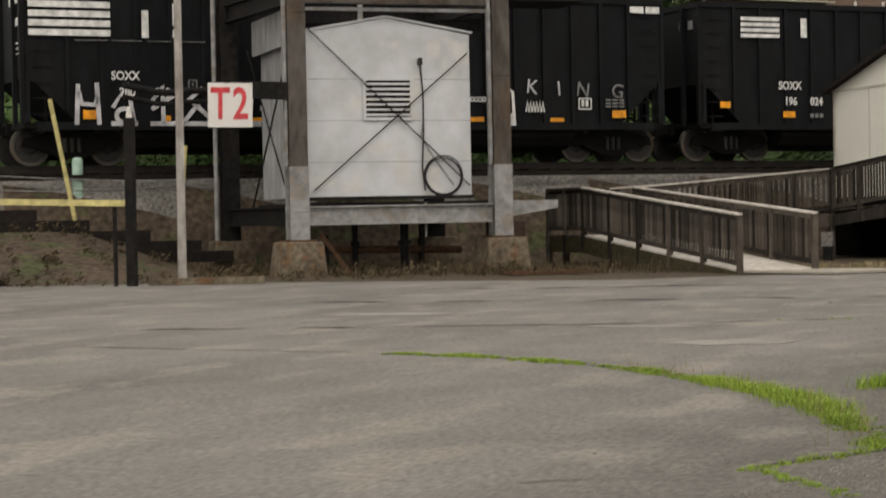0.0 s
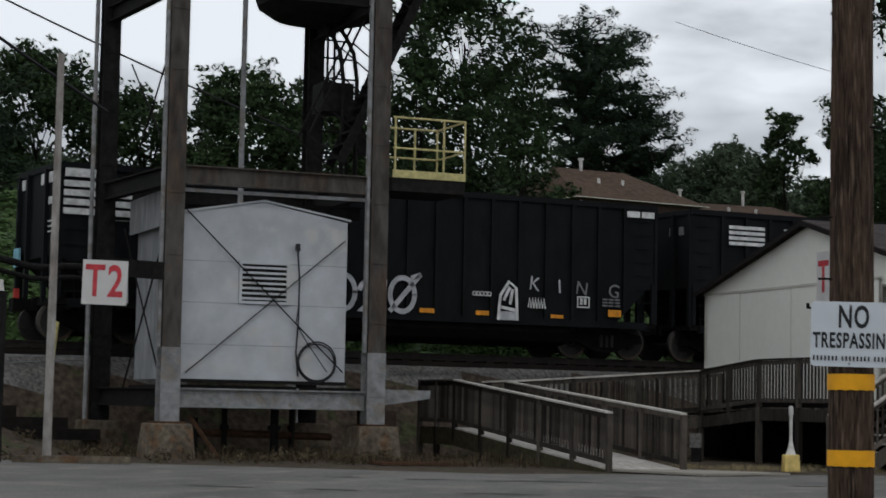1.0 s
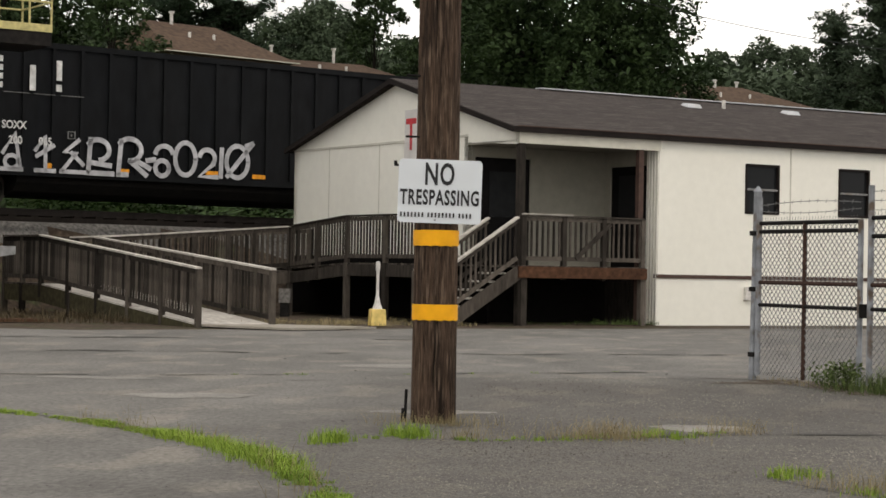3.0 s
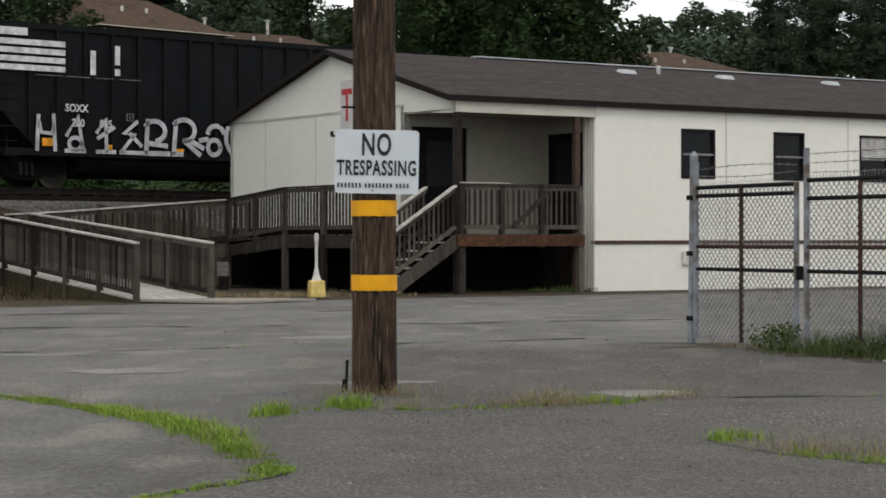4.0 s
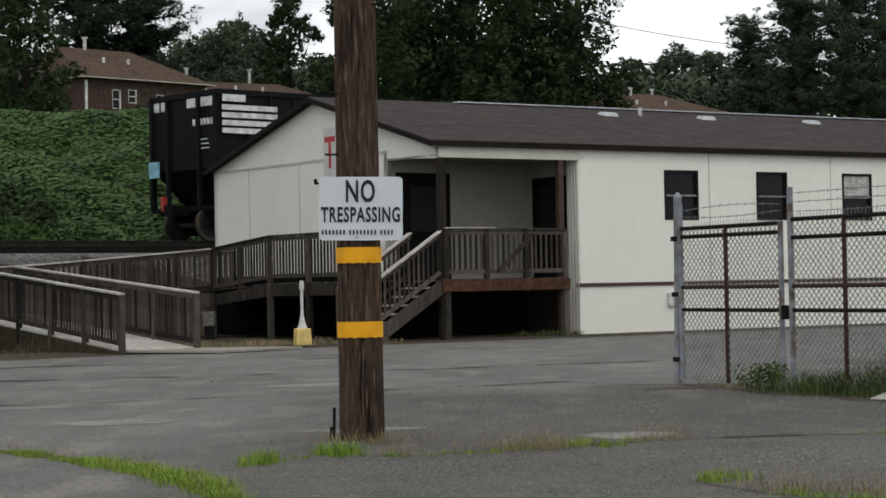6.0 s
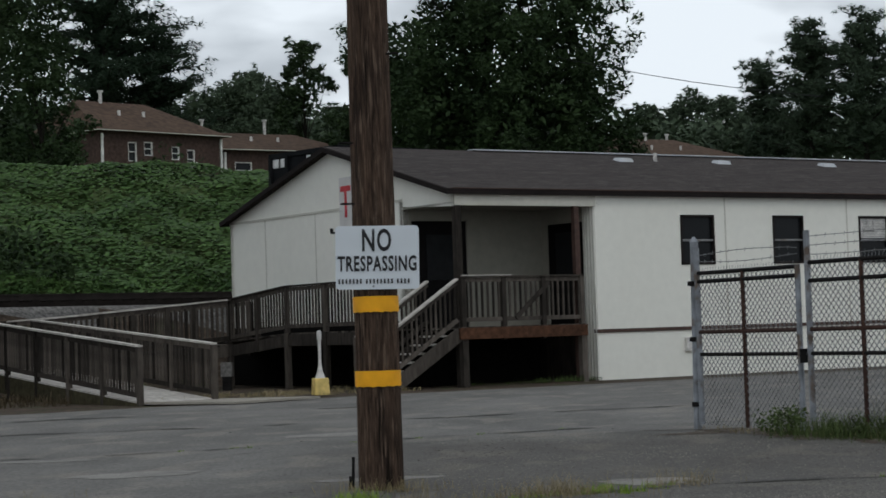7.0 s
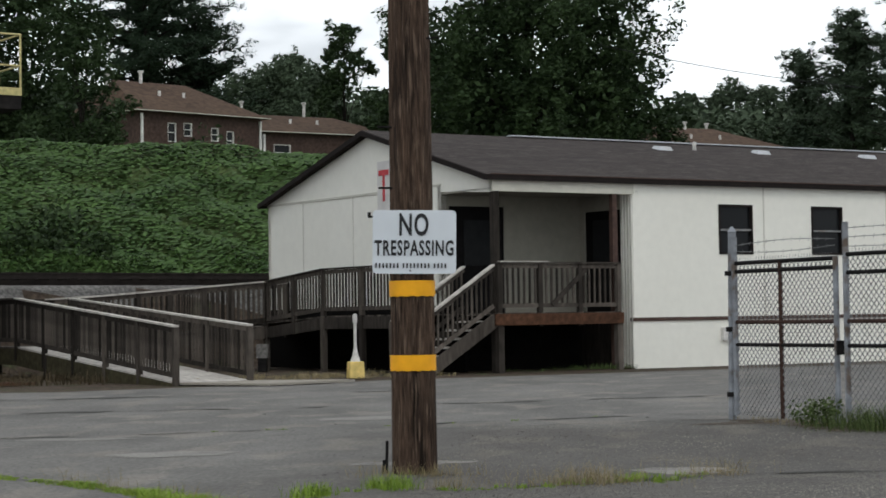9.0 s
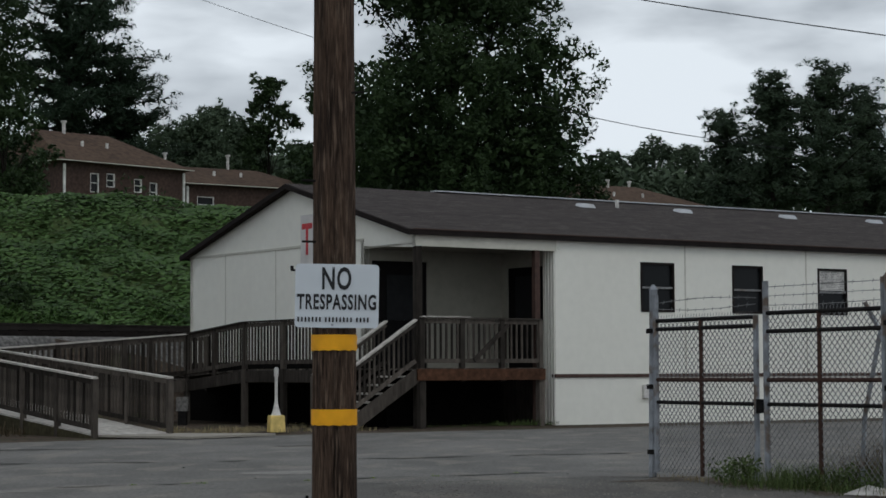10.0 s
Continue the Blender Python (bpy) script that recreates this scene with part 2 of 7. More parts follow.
M_BARK = material("dark_bark", (0.02, 0.017, 0.014), (0.011, 0.01, 0.009), 0.95, 6, 1, 0.5, gloss=0.05)
M_WALLDARK = material("near_black_timber", (0.014, 0.012, 0.011), (0.028, 0.023, 0.019), 0.95, 8, 0.8, 0.4, gloss=0.08)
M_PAPER = material("dirty_white_sheet", (0.45, 0.43, 0.4), None, 0.8, 8, 3, 0.0)
M_INTERIOR = material("dark_door_paint", (0.008, 0.0075, 0.0075), None, 0.8, 6, 1, 0.0, gloss=0.08)
# tan recess siding, its colour toned down so the porch reads shaded
M_RECESS = material("tan_siding_toned_for_shade", (0.27, 0.255, 0.215), (0.2, 0.19, 0.16), 0.8, 6, 0.6, 0.0, vary=0.06, gloss=0.1)
# almost black, stands in for the shade of the crawl spaces
M_UNDER = material("underfloor_shade_black", (0.006, 0.0055, 0.005), None, 0.95, 6, 1, 0.1, gloss=0.05)
M_MINT = material("pale_green_plastic", (0.35, 0.5, 0.42), None, 0.6, 6, 1, 0.0)
M_LEAF = leaf_material("dark_broadleaf", (0.014, 0.026, 0.011), (0.044, 0.07, 0.026))
M_LEAF_PINE = leaf_material("pine_needles", (0.013, 0.024, 0.014), (0.034, 0.054, 0.03))
# far and ridge leaves are paler and greyer, distance haze mixed into the colour
M_LEAF_FAR = leaf_material("haze_paled_far_foliage", (0.04, 0.058, 0.036), (0.085, 0.115, 0.068))
M_LEAF_RIDGE = leaf_material("haze_paled_ridge_foliage", (0.026, 0.04, 0.026), (0.06, 0.085, 0.05))
M_VINE = leaf_material("vine_leaves", (0.022, 0.048, 0.012), (0.085, 0.15, 0.04))
M_GRASS = leaf_material("fresh_grass", (0.075, 0.145, 0.015), (0.28, 0.38, 0.06))
M_DRYGRASS = leaf_material("dry_grass", (0.14, 0.125, 0.06), (0.32, 0.255, 0.15))
M_WEED = leaf_material("weedy_grass", (0.035, 0.055, 0.016), (0.1, 0.135, 0.045))
M_BRUSH = leaf_material("dead_brown_brush", (0.045, 0.034, 0.02), (0.1, 0.078, 0.046))
M_STONES = leaf_material("mixed_stone_chips", (0.035, 0.032, 0.029), (0.27, 0.25, 0.222), 0.95)
M_GLASS = bpy.data.materials.new("dark_window_glass")
M_GLASS.use_nodes = True
_b = M_GLASS.node_tree.nodes["Principled BSDF"]
_b.inputs["Base Color"].default_value, _b.inputs["Roughness"].default_value = (0.012, 0.013, 0.014, 1), 0.12
_b.inputs["Specular IOR Level"].default_value = 0.16

M_DOORGLASS = material("dusty_door_glass", (0.01, 0.011, 0.012), (0.014, 0.014, 0.014), 0.5, 5, 1.5, 0.0, gloss=0.1)


# ------------------------------------------------------------------ mesh helpers
def box(bm, x0, y0, z0, x1, y1, z1, mi=0):
    vs = [bm.verts.new(p) for p in ((x0, y0, z0), (x1, y0, z0), (x1, y1, z0), (x0, y1, z0),
                                    (x0, y0, z1), (x1, y0, z1), (x1, y1, z1), (x0, y1, z1))]
    for f in ((0, 3, 2, 1), (4, 5, 6, 7), (0, 1, 5, 4), (1, 2, 6, 5), (2, 3, 7, 6), (3, 0, 4, 7)):
        bm.faces.new([vs[i] for i in f]).material_index = mi


def prism(bm, ring_a, ring_b):
    """A solid between two rings of equal count."""
    a = [bm.verts.new(p) for p in ring_a]
    b = [bm.verts.new(p) for p in ring_b]
    n = len(a)
    bm.faces.new(a[::-1])
    bm.faces.new(b)
    for i in range(n):
        bm.faces.new((a[i], a[(i + 1) % n], b[(i + 1) % n], b[i]))


def bar(bm, p, q, w, h, up=(0, 0, 1)):
    """A rectangular bar from p to q, w across and h along up."""
    p, q, up = Vector(p), Vector(q), Vector(up)
    d = (q - p).normalized()
    if abs(d.dot(up)) > 0.98:
        up = Vector((1, 0, 0))
    s = d.cross(up).normalized()
    u = s.cross(d).normalized()
    ring = [s * (w / 2) * i + u * (h / 2) * j for i, j in ((-1, -1), (1, -1), (1, 1), (-1, 1))]
    prism(bm, [p + r for r in ring], [q + r for r in ring])


def rod(bm, p, q, r0, r1=None, n=8):
    p, q = Vector(p), Vector(q)
    r1 = r0 if r1 is None else r1
    d = (q - p).normalized()
    s = d.orthogonal().normalized()
    u = d.cross(s)
    ring = [s * math.cos(2 * math.pi * i / n) + u * math.sin(2 * math.pi * i / n) for i in range(n)]
    prism(bm, [p + r * r0 for r in ring], [q + r * r1 for r in ring])


def hose(bm, pts, r, n=6):
    """One bent tube through the points."""
    pts = [Vector(p) for p in pts]
    s = (pts[1] - pts[0]).orthogonal().normalized()
    rings = []
    for i, p in enumerate(pts):
        d = (pts[min(i + 1, len(pts) - 1)] - pts[max(i - 1, 0)]).normalized()
        s = (s - d * s.dot(d)).normalized()
        u = d.cross(s)
        rings.append([bm.verts.new(p + (s * math.cos(2 * math.pi * k / n) + u * math.sin(2 * math.pi * k / n)) * r) for k in range(n)])
    for a, b in zip(rings, rings[1:]):
        for k in range(n):
            bm.faces.new((a[k], a[(k + 1) % n], b[(k + 1) % n], b[k]))
    bm.faces.new(rings[0][::-1])
    bm.faces.new(rings[-1])


def mesh_of(name, bm, material_):
    me = bpy.data.meshes.new(name)
    bmesh.ops.recalc_face_normals(bm, faces=bm.faces)
    bm.to_mesh(me)
    bm.free()
    for m in (material_ if isinstance(material_, (list, tuple)) else [material_]):
        me.materials.append(m)
    return me


def part(name, bm, material_, parent, label="", bevel=0.0):
    ob = new(name, mesh_of(name, bm, material_))
    ob.parent = parent
    if label:
        ob["label"] = label
    if bevel:
        md = ob.modifiers.new("bevel", "BEVEL")
        md.width, md.segments, md.limit_method = bevel, 2, "ANGLE"
    return ob


def piece(name, me, parent, m=None, label=""):
    """Another object on a shared mesh."""
    ob = new(name, me)
    ob.parent = parent
    if m is not None:
        ob.matrix_basis = m
    if label:
        ob["label"] = label
    return ob


def thing(name, label, category, m=None, group="", kind=""):
    ob = new(name)
    ob.empty_display_size = 0.2
    if m is not None:
        ob.matrix_basis = m
    return tagged(ob, label, category, group, kind)


def solo(name, bm, material_, label, category, m=None, group="", kind=""):
    ob = new(name, mesh_of(name, bm, material_))
    if m is not None:
        ob.matrix_basis = m
    return tagged(ob, label, category, group, kind)


def raw(name, verts, faces, material_):
    me = bpy.data.meshes.new(name)
    if isinstance(faces, np.ndarray):
        n, k = faces.shape
        me.vertices.add(len(verts))
        me.vertices.foreach_set("co", np.asarray(verts, dtype=np.float32).ravel())
        me.loops.add(n * k)
        me.loops.foreach_set("vertex_index", faces.astype(np.int32).ravel())
        me.polygons.add(n)
        me.polygons.foreach_set("loop_start", np.arange(0, n * k, k, dtype=np.int32))
        me.update(calc_edges=True)
    else:
        me.from_pydata([tuple(v) for v in verts], [], faces)
        me.update()
    me.materials.append(material_)
    return me


def lettering(name, body, size, material_, parent, m, label="", thick=0.003, swell=0.0, space=1.0, squeeze=1.0):
    """Words in the built-in font; m takes the text's plane (x along, y up) into the parent's space."""
    cu = bpy.data.curves.new(name, "FONT")
    cu.body, cu.size, cu.extrude, cu.offset, cu.space_character = body, size, thick, swell, space
    cu.align_x, cu.align_y = "CENTER", "CENTER"
    cu.resolution_u = 3
    cu.materials.append(material_)
    ob = new(name, cu)
    ob.parent = parent
    ob.matrix_basis = m @ Matrix.Diagonal((squeeze, 1, 1, 1))
    if label:
        ob["label"] = label
    return ob


UPRIGHT = pose(0, 0, 0, 90)          # text plane stands up and faces -y
YARD = pose(1.07, 43.69, 0, 0, 0, 36)  # x along the office's long wall, y towards the track


SKEW = math.tan(radians(8))  # the track runs 8 degrees askew of the office


def yard(u, v, z=0.0):
    return YARD @ Vector((u, v, z))


TRACK = Matrix.Translation(yard(-5, 12.62)) @ pose(0, 0, 0, 0, 0, 44) @ Matrix.Translation((0, 1.68, 0))


# ------------------------------------------------------------------ ground
def smooth(a, b, x):
    k = min(1.0, max(0.0, (x - a) / (b - a)))
    return k * k * (3 - 2 * k)


def ground_height(u, v):
    office_v = v
    v = v - (u + 5) * SKEW * (1 if u > -45 else -40 / (u + 5))
    z = 2.15 * smooth(11.2, 12.9, v) + 0.1 * smooth(16.5, 17.5, v)
    z += 4.8 * min(1.0, max(0.0, (v - 17.2) / 10.5)) ** 0.9
    z += 5.5 * smooth(28, 110, v) + 6 * smooth(110, 240, v)
    if 16.5 < v < 60:
        z += (noise.noise((u * 0.25, v * 0.25, 3)) * 0.3 + noise.noise((u * 0.8, v * 0.8, 5)) * 0.12) * smooth(17, 20, v)
    z += 1.0 * smooth(-19.5, -23, u) * smooth(2.5, 8, office_v) * (1 - smooth(8.3, 9.5, office_v))
    return z


def make_ground():
    us = np.concatenate([np.linspace(-900, -90, 14), np.arange(-80, 60, 0.8), np.linspace(62, 900, 16)])
    vs = np.concatenate([np.linspace(-300, -12, 10), np.arange(-8, 36, 0.5), np.linspace(38, 250, 26), [400, 700, 1200]])
    verts, faces = [], []
    for v in vs:
        for u in us:
            p = yard(u, v, ground_height(u, v) - 0.02)
            verts.append(p)
    n = len(us)
    for j in range(len(vs) - 1):
        for i in range(n - 1):
            faces.append((j * n + i, j * n + i + 1, (j + 1) * n + i + 1, (j + 1) * n + i))
    me = raw("ground", verts, faces, M_DIRT)
    me.materials.append(M_BALLAST)
    me.materials.append(M_WEED)
    k = 0
    for j in range(len(vs) - 1):
        v = (vs[j] + vs[j + 1]) / 2
        for i in range(n - 1):
            w = v - ((us[i] + us[i + 1]) / 2 + 5) * SKEW if abs(us[i]) < 60 else v
            # dirt carried higher here, its dark colour also serving as shade under ramp and tower
            foot = 12.4 if us[i] < -3 else 11.0
            me.polygons[k].material_index = 1 if foot < w < 17.0 else (2 if w >= 17.0 else 0)
            me.polygons[k].use_smooth = True
            k += 1
    tagged(new("ground", me), "bare dirt yard rising to a ballasted track and a green bank", "ground", kind="structure")


def pavement_edge(x):
    if x < -9:
        e = 35.6
    elif x < -4:
        e = 35.6 + (x + 9) / 5 * 4.2
    else:
        e = 43.66 + (x - 1.07) * 0.7265
    return e + noise.noise((x * 0.5, 0, 0)) * 0.25 * (1 if x < -3.5 else 0)


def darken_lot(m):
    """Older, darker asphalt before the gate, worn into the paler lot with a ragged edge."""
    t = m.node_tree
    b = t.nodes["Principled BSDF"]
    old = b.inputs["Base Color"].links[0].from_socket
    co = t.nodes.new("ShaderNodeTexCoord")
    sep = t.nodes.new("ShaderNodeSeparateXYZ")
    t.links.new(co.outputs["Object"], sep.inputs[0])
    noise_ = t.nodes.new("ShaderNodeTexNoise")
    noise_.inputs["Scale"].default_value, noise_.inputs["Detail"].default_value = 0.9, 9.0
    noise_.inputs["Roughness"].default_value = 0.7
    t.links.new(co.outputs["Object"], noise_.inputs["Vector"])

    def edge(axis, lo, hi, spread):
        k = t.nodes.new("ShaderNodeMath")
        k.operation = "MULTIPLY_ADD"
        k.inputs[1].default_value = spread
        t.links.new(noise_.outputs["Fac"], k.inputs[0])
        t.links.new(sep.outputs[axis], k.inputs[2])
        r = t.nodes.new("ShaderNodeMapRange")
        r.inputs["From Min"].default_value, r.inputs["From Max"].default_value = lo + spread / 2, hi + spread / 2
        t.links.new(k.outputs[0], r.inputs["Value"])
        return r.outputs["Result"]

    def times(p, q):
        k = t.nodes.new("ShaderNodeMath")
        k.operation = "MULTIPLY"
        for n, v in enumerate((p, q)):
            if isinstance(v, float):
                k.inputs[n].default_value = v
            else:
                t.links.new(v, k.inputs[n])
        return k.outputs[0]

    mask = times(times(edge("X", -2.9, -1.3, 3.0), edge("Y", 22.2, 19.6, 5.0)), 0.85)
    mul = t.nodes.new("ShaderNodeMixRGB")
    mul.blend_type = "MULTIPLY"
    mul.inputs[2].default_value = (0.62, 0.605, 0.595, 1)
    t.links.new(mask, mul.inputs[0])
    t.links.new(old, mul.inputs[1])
    # broad worn streaks across the lot
    mp = t.nodes.new("ShaderNodeMapping")
    mp.inputs["Scale"].default_value = (0.55, 0.22, 1)
    t.links.new(co.outputs["Object"], mp.inputs["Vector"])
    n2 = t.nodes.new("ShaderNodeTexNoise")
    n2.inputs["Scale"].default_value, n2.inputs["Detail"].default_value, n2.inputs["Roughness"].default_value = 1.0, 8.0, 0.68
    t.links.new(mp.outputs["Vector"], n2.inputs["Vector"])
    r = t.nodes.new("ShaderNodeMapRange")
    r.inputs["From Min"].default_value, r.inputs["From Max"].default_value = 0.3, 0.7
    r.inputs["To Min"].default_value, r.inputs["To Max"].default_value = 0.82, 1.17
    t.links.new(n2.outputs["Fac"], r.inputs["Value"])
    mul2 = t.nodes.new("ShaderNodeMixRGB")
    mul2.blend_type, mul2.inputs[0].default_value = "MULTIPLY", 1.0
    t.links.new(mul.outputs["Color"], mul2.inputs[1])
    t.links.new(r.outputs["Result"], mul2.inputs[2])
    t.links.new(mul2.outputs["Color"], b.inputs["Base Color"])


def make_pavement():
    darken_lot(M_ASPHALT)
    xs = np.concatenate([np.linspace(-120, -36, 12), np.arange(-34, 30, 0.5), np.linspace(32, 120, 12)])
    verts, faces, rows = [], [], 22
    for x in xs:
        e = pavement_edge(x)
        for j in range(rows):
            y = -60 + (e + 60) * j / (rows - 1)
            verts.append((x, y, 0.0 - (0.04 if j == rows - 1 else 0)))
    for i in range(len(xs) - 1):
        for j in range(rows - 1):
            faces.append((i * rows + j, (i + 1) * rows + j, (i + 1) * rows + j + 1, i * rows + j + 1))
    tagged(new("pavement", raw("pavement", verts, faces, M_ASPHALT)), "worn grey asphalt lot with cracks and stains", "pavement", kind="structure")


SEAM = [(-9.5, 15.9), (-6.2, 15.3), (-5.1, 14.95), (-3.8, 14.05), (-2.9, 12.9), (-2.1, 11.8), (-1.62, 10.5), (-1.28, 9.5)]


def strip(name, pts, width, z, mat, label, cat, wobble=0.05, gaps=True):
    """A thin flat strip that follows a line on the pavement."""
    verts, faces = [], []
    fine = []
    for (x0, y0), (x1, y1) in zip(pts, pts[1:]):
        n = max(2, int(math.hypot(x1 - x0, y1 - y0) / 0.15))
        fine += [(x0 + (x1 - x0) * i / n, y0 + (y1 - y0) * i / n) for i in range(n)]
    fine.append(pts[-1])
    for i, (x, y) in enumerate(fine):
        xn, yn = fine[min(i + 1, len(fine) - 1)]
        xp, yp = fine[max(i - 1, 0)]
        d = Vector((xn - xp, yn - yp, 0)).normalized()
        s = Vector((-d.y, d.x, 0))
        o = s * noise.noise((x * 1.7, y * 1.7, 2)) * wobble * 2
        w = width * (0.3 + 0.7 * abs(noise.noise((x * 3, y * 3, 7))) * 2)
        if gaps:
            w *= min(1.0, max(0.06, (0.08 - noise.noise((x * 1.1, y * 1.1, 11))) / 0.25))
        c = Vector((x, y, z)) + o
        verts += [c - s * w / 2, c + s * w / 2]
    for i in range(len(fine) - 1):
        if gaps and noise.noise((fine[i][0] * 1.1, fine[i][1] * 1.1, 11)) > 0.08:
            continue
        faces.append((2 * i, 2 * i + 1, 2 * i + 3, 2 * i + 2))
    return tagged(new(name, raw(name, verts, faces, mat)), label, cat, kind="structure")


def patch(name, cx, cy, rx, ry, z, mat, label, seed, kind="structure", turn=0.0):
    verts, n = [(cx, cy, z)], 40
    for i in range(n):
        a = 2 * math.pi * i / n
        k = 1 + 0.35 * noise.noise((math.cos(a) * 2 + seed * 9, math.sin(a) * 2, seed)) + 0.2 * noise.noise((math.cos(a) * 6, math.sin(a) * 6, seed + 4))
        px, py = math.cos(a) * rx * k, math.sin(a) * ry * k
        verts.append((cx + px * math.cos(turn) - py * math.sin(turn), cy + px * math.sin(turn) + py * math.cos(turn), z))
    faces = [(0, 1 + i, 1 + (i + 1) % n) for i in range(n)]
    return tagged(new(name, raw(name, verts, faces, mat)), label, "pavement", kind=kind)


def make_lot_details():
    # rough, gravelly strip of older paving nearest the road
    verts = [(-1.2, 9.3), (-1.55, 10.4), (-1.95, 11.6), (-1.72, 12.75), (-0.86, 12.94), (0.1, 13.5), (2.0, 14.3), (4.5, 14.6), (9, 15), (14, 14), (14, -20), (-3.2, -20), (-2.2, 5.5), (-1.55, 8.0), (-1.4, 8.8)]
    bm = bmesh.new()
    bm.faces.new([bm.verts.new((x, y, 0.004)) for x, y in verts])
    solo("pavement", bm, M_GRAVELLY, "older dark gravelly asphalt with loose stones", "pavement", kind="structure")
    gate_line = [(1.6, 21.5), (2.52, 19.85), (3.57, 18.15), (4.9, 16.0)]
    strip("dirt_line", gate_line, 1.3, 0.005, M_LITTER, "brown dirt and leaf litter under the gate", "dirt", 0.3, False)
    strip("dirt_line", [(0.95, 21.6), (1.6, 21.4), (2.3, 20.2)], 0.16, 0.006, M_DIRT, "brown dirt and leaf litter under the gate", "dirt", 0.12)
    strip("pavement_crack", SEAM + [(-1.75, 8.6)], 0.05, 0.006, M_CRACK, "soil-filled crack in the asphalt", "pavement", gaps=False)
    strip("pavement_crack", [(-11, 18.3), (-8, 19.0), (-5.9, 19.5), (-4.4, 20.0), (-3.3, 20.4), (-1.6, 21.5), (0.5, 22.6), (3, 23.6)], 0.2, 0.006, M_CRACK, "uneven dark crack in the asphalt", "pavement", 0.1)
    strip("pavement_crack", [(-12, 24.4), (-8, 24.9), (-4, 25.6), (0, 27.2), (2.6, 28.4)], 0.3, 0.006, M_CRACK, "thin dark crack in the asphalt", "pavement", 0.15)
    strip("pavement_crack", [(-1.3, 8.1), (-0.9, 7.4), (-0.3, 7.2)], 0.06, 0.006, M_CRACK, "thin dark crack in the asphalt", "pavement")
    strip("pavement_crack", [(-1.5, 12.9), (-0.5, 13.3), (0.9, 14.2), (2.2, 14.6)], 0.03, 0.006, M_CRACK, "soil-filled crack in the asphalt", "pavement")
    for i, (x, y, rx, ry, t) in enumerate(((-3.6, 16.9, 0.55, 0.35, 0.2), (0.7, 14.6, 0.36, 0.32, 0), (2.95, 14.1, 0.5, 0.12, 0.1), (-8.6, 21.6, 0.8, 0.3, 0.1), (-5.0, 19.2, 0.6, 0.2, 0.1), (-1.35, 15.6, 0.5, 0.2, 0.2), (-2.4, 22.8, 0.7, 0.35, 0.4))):
        patch("pavement_scrape", x, y, rx, ry, 0.0035, M_PATCH, "pale worn scrape on the asphalt", i + 3, turn=t)
    strip("pavement_crack", [(-11, 29.0), (-7.5, 29.6), (-5.0, 30.6), (-2.5, 31.2)], 0.35, 0.006, M_CRACK, "thin dark crack in the asphalt", "pavement", 0.2)
    strip("pavement_crack", [(-3.2, 19.4), (-1.9, 20.3), (-0.4, 21.0), (1.2, 21.6)], 0.05, 0.006, M_CRACK, "uneven dark crack in the asphalt", "pavement", 0.15)
    strip("pavement_crack", [(-6.6, 15.4), (-6.0, 16.2), (-6.4, 17.0)], 0.04, 0.006, M_CRACK, "thin dark crack in the asphalt", "pavement", 0.1)
    strip("pavement_crack", [(-2.6, 7.9), (-1.75, 8.5)], 0.03, 0.006, M_CRACK, "thin dark crack in the asphalt", "pavement", 0.06)
    strip("pavement_crack", [(0.95, 11.0), (1.21, 10.47), (1.74, 9.95), (2.14, 9.59), (2.6, 9.3)], 0.07, 0.006, M_CRACK, "soil-filled crack in the asphalt", "pavement", 0.04, False)
    strip("pavement_crack", [(-0.2, 13.3), (0.9, 14.15), (1.6, 14.3), (2.5, 14.4), (3.6, 14.6)], 0.12, 0.006, M_CRACK, "soil-filled crack in the asphalt", "pavement", 0.06)
    # leaf bits and chips blown over the lot
    rnd = random.Random(8)
    for mat, label, count in ((M_CRACK, "dark chips and leaf bits on the asphalt", 1500), (M_PATCH, "pale stone chips on the asphalt", 2600)):
        verts, faces = [], []
        for _ in range(count):
            y = 7.5 + 20 * rnd.random() ** 1.3
            x = rnd.uniform(-0.42, 0.2) * y
            r = rnd.uniform(0.003, 0.009) * (0.6 + y / 40) * (2.2 if rnd.random() < 0.03 else 1)
            b, a = len(verts), rnd.uniform(0, 3.1)
            verts += [(x - r * math.cos(a), y - r * math.sin(a), 0.011), (x + r * 0.4, y - r * 0.3, 0.011), (x + r * math.cos(a), y + r * math.sin(a), 0.012), (x, y, 0.011 + r * 0.35)]
            faces += [(b, b + 1, b + 3), (b + 1, b + 2, b + 3), (b + 2, b, b + 3)]
        tagged(new("debris", raw("debris", verts, faces, mat)), label, "debris", kind="stuff")
    # loose stones on the rough paving, thinning out over the lot
    rs = np.random.RandomState(5)
    x, y = rs.uniform(-2.4, 4.5, 80000), rs.uniform(6.8, 21.0, 80000)
    keep = (x > -1.25 - 0.3 * np.maximum(0, 9.3 - y)) & (rs.rand(80000) < np.where(y < 13.2, 1.0, 0.28))
    x, y = x[keep], y[keep]
    n = len(x)
    r = np.where(rs.rand(n) < 0.95, rs.uniform(0.0025, 0.0065, n), rs.uniform(0.006, 0.012, n)) * (0.75 + y / 40)
    a = rs.uniform(0, 6.28, (n, 1)) + np.array((0, 1.6, 3.1, 4.7)) + rs.uniform(-0.3, 0.3, (n, 4))
    ring = np.stack([x[:, None] + r[:, None] * np.cos(a), y[:, None] + r[:, None] * np.sin(a), np.full((n, 4), 0.004)], axis=2)
    tip = np.stack([x, y, 0.005 + r * rs.uniform(0.5, 1.1, n)], axis=1)[:, None, :]
    verts = np.concatenate([ring, tip], axis=1).reshape(-1, 3)
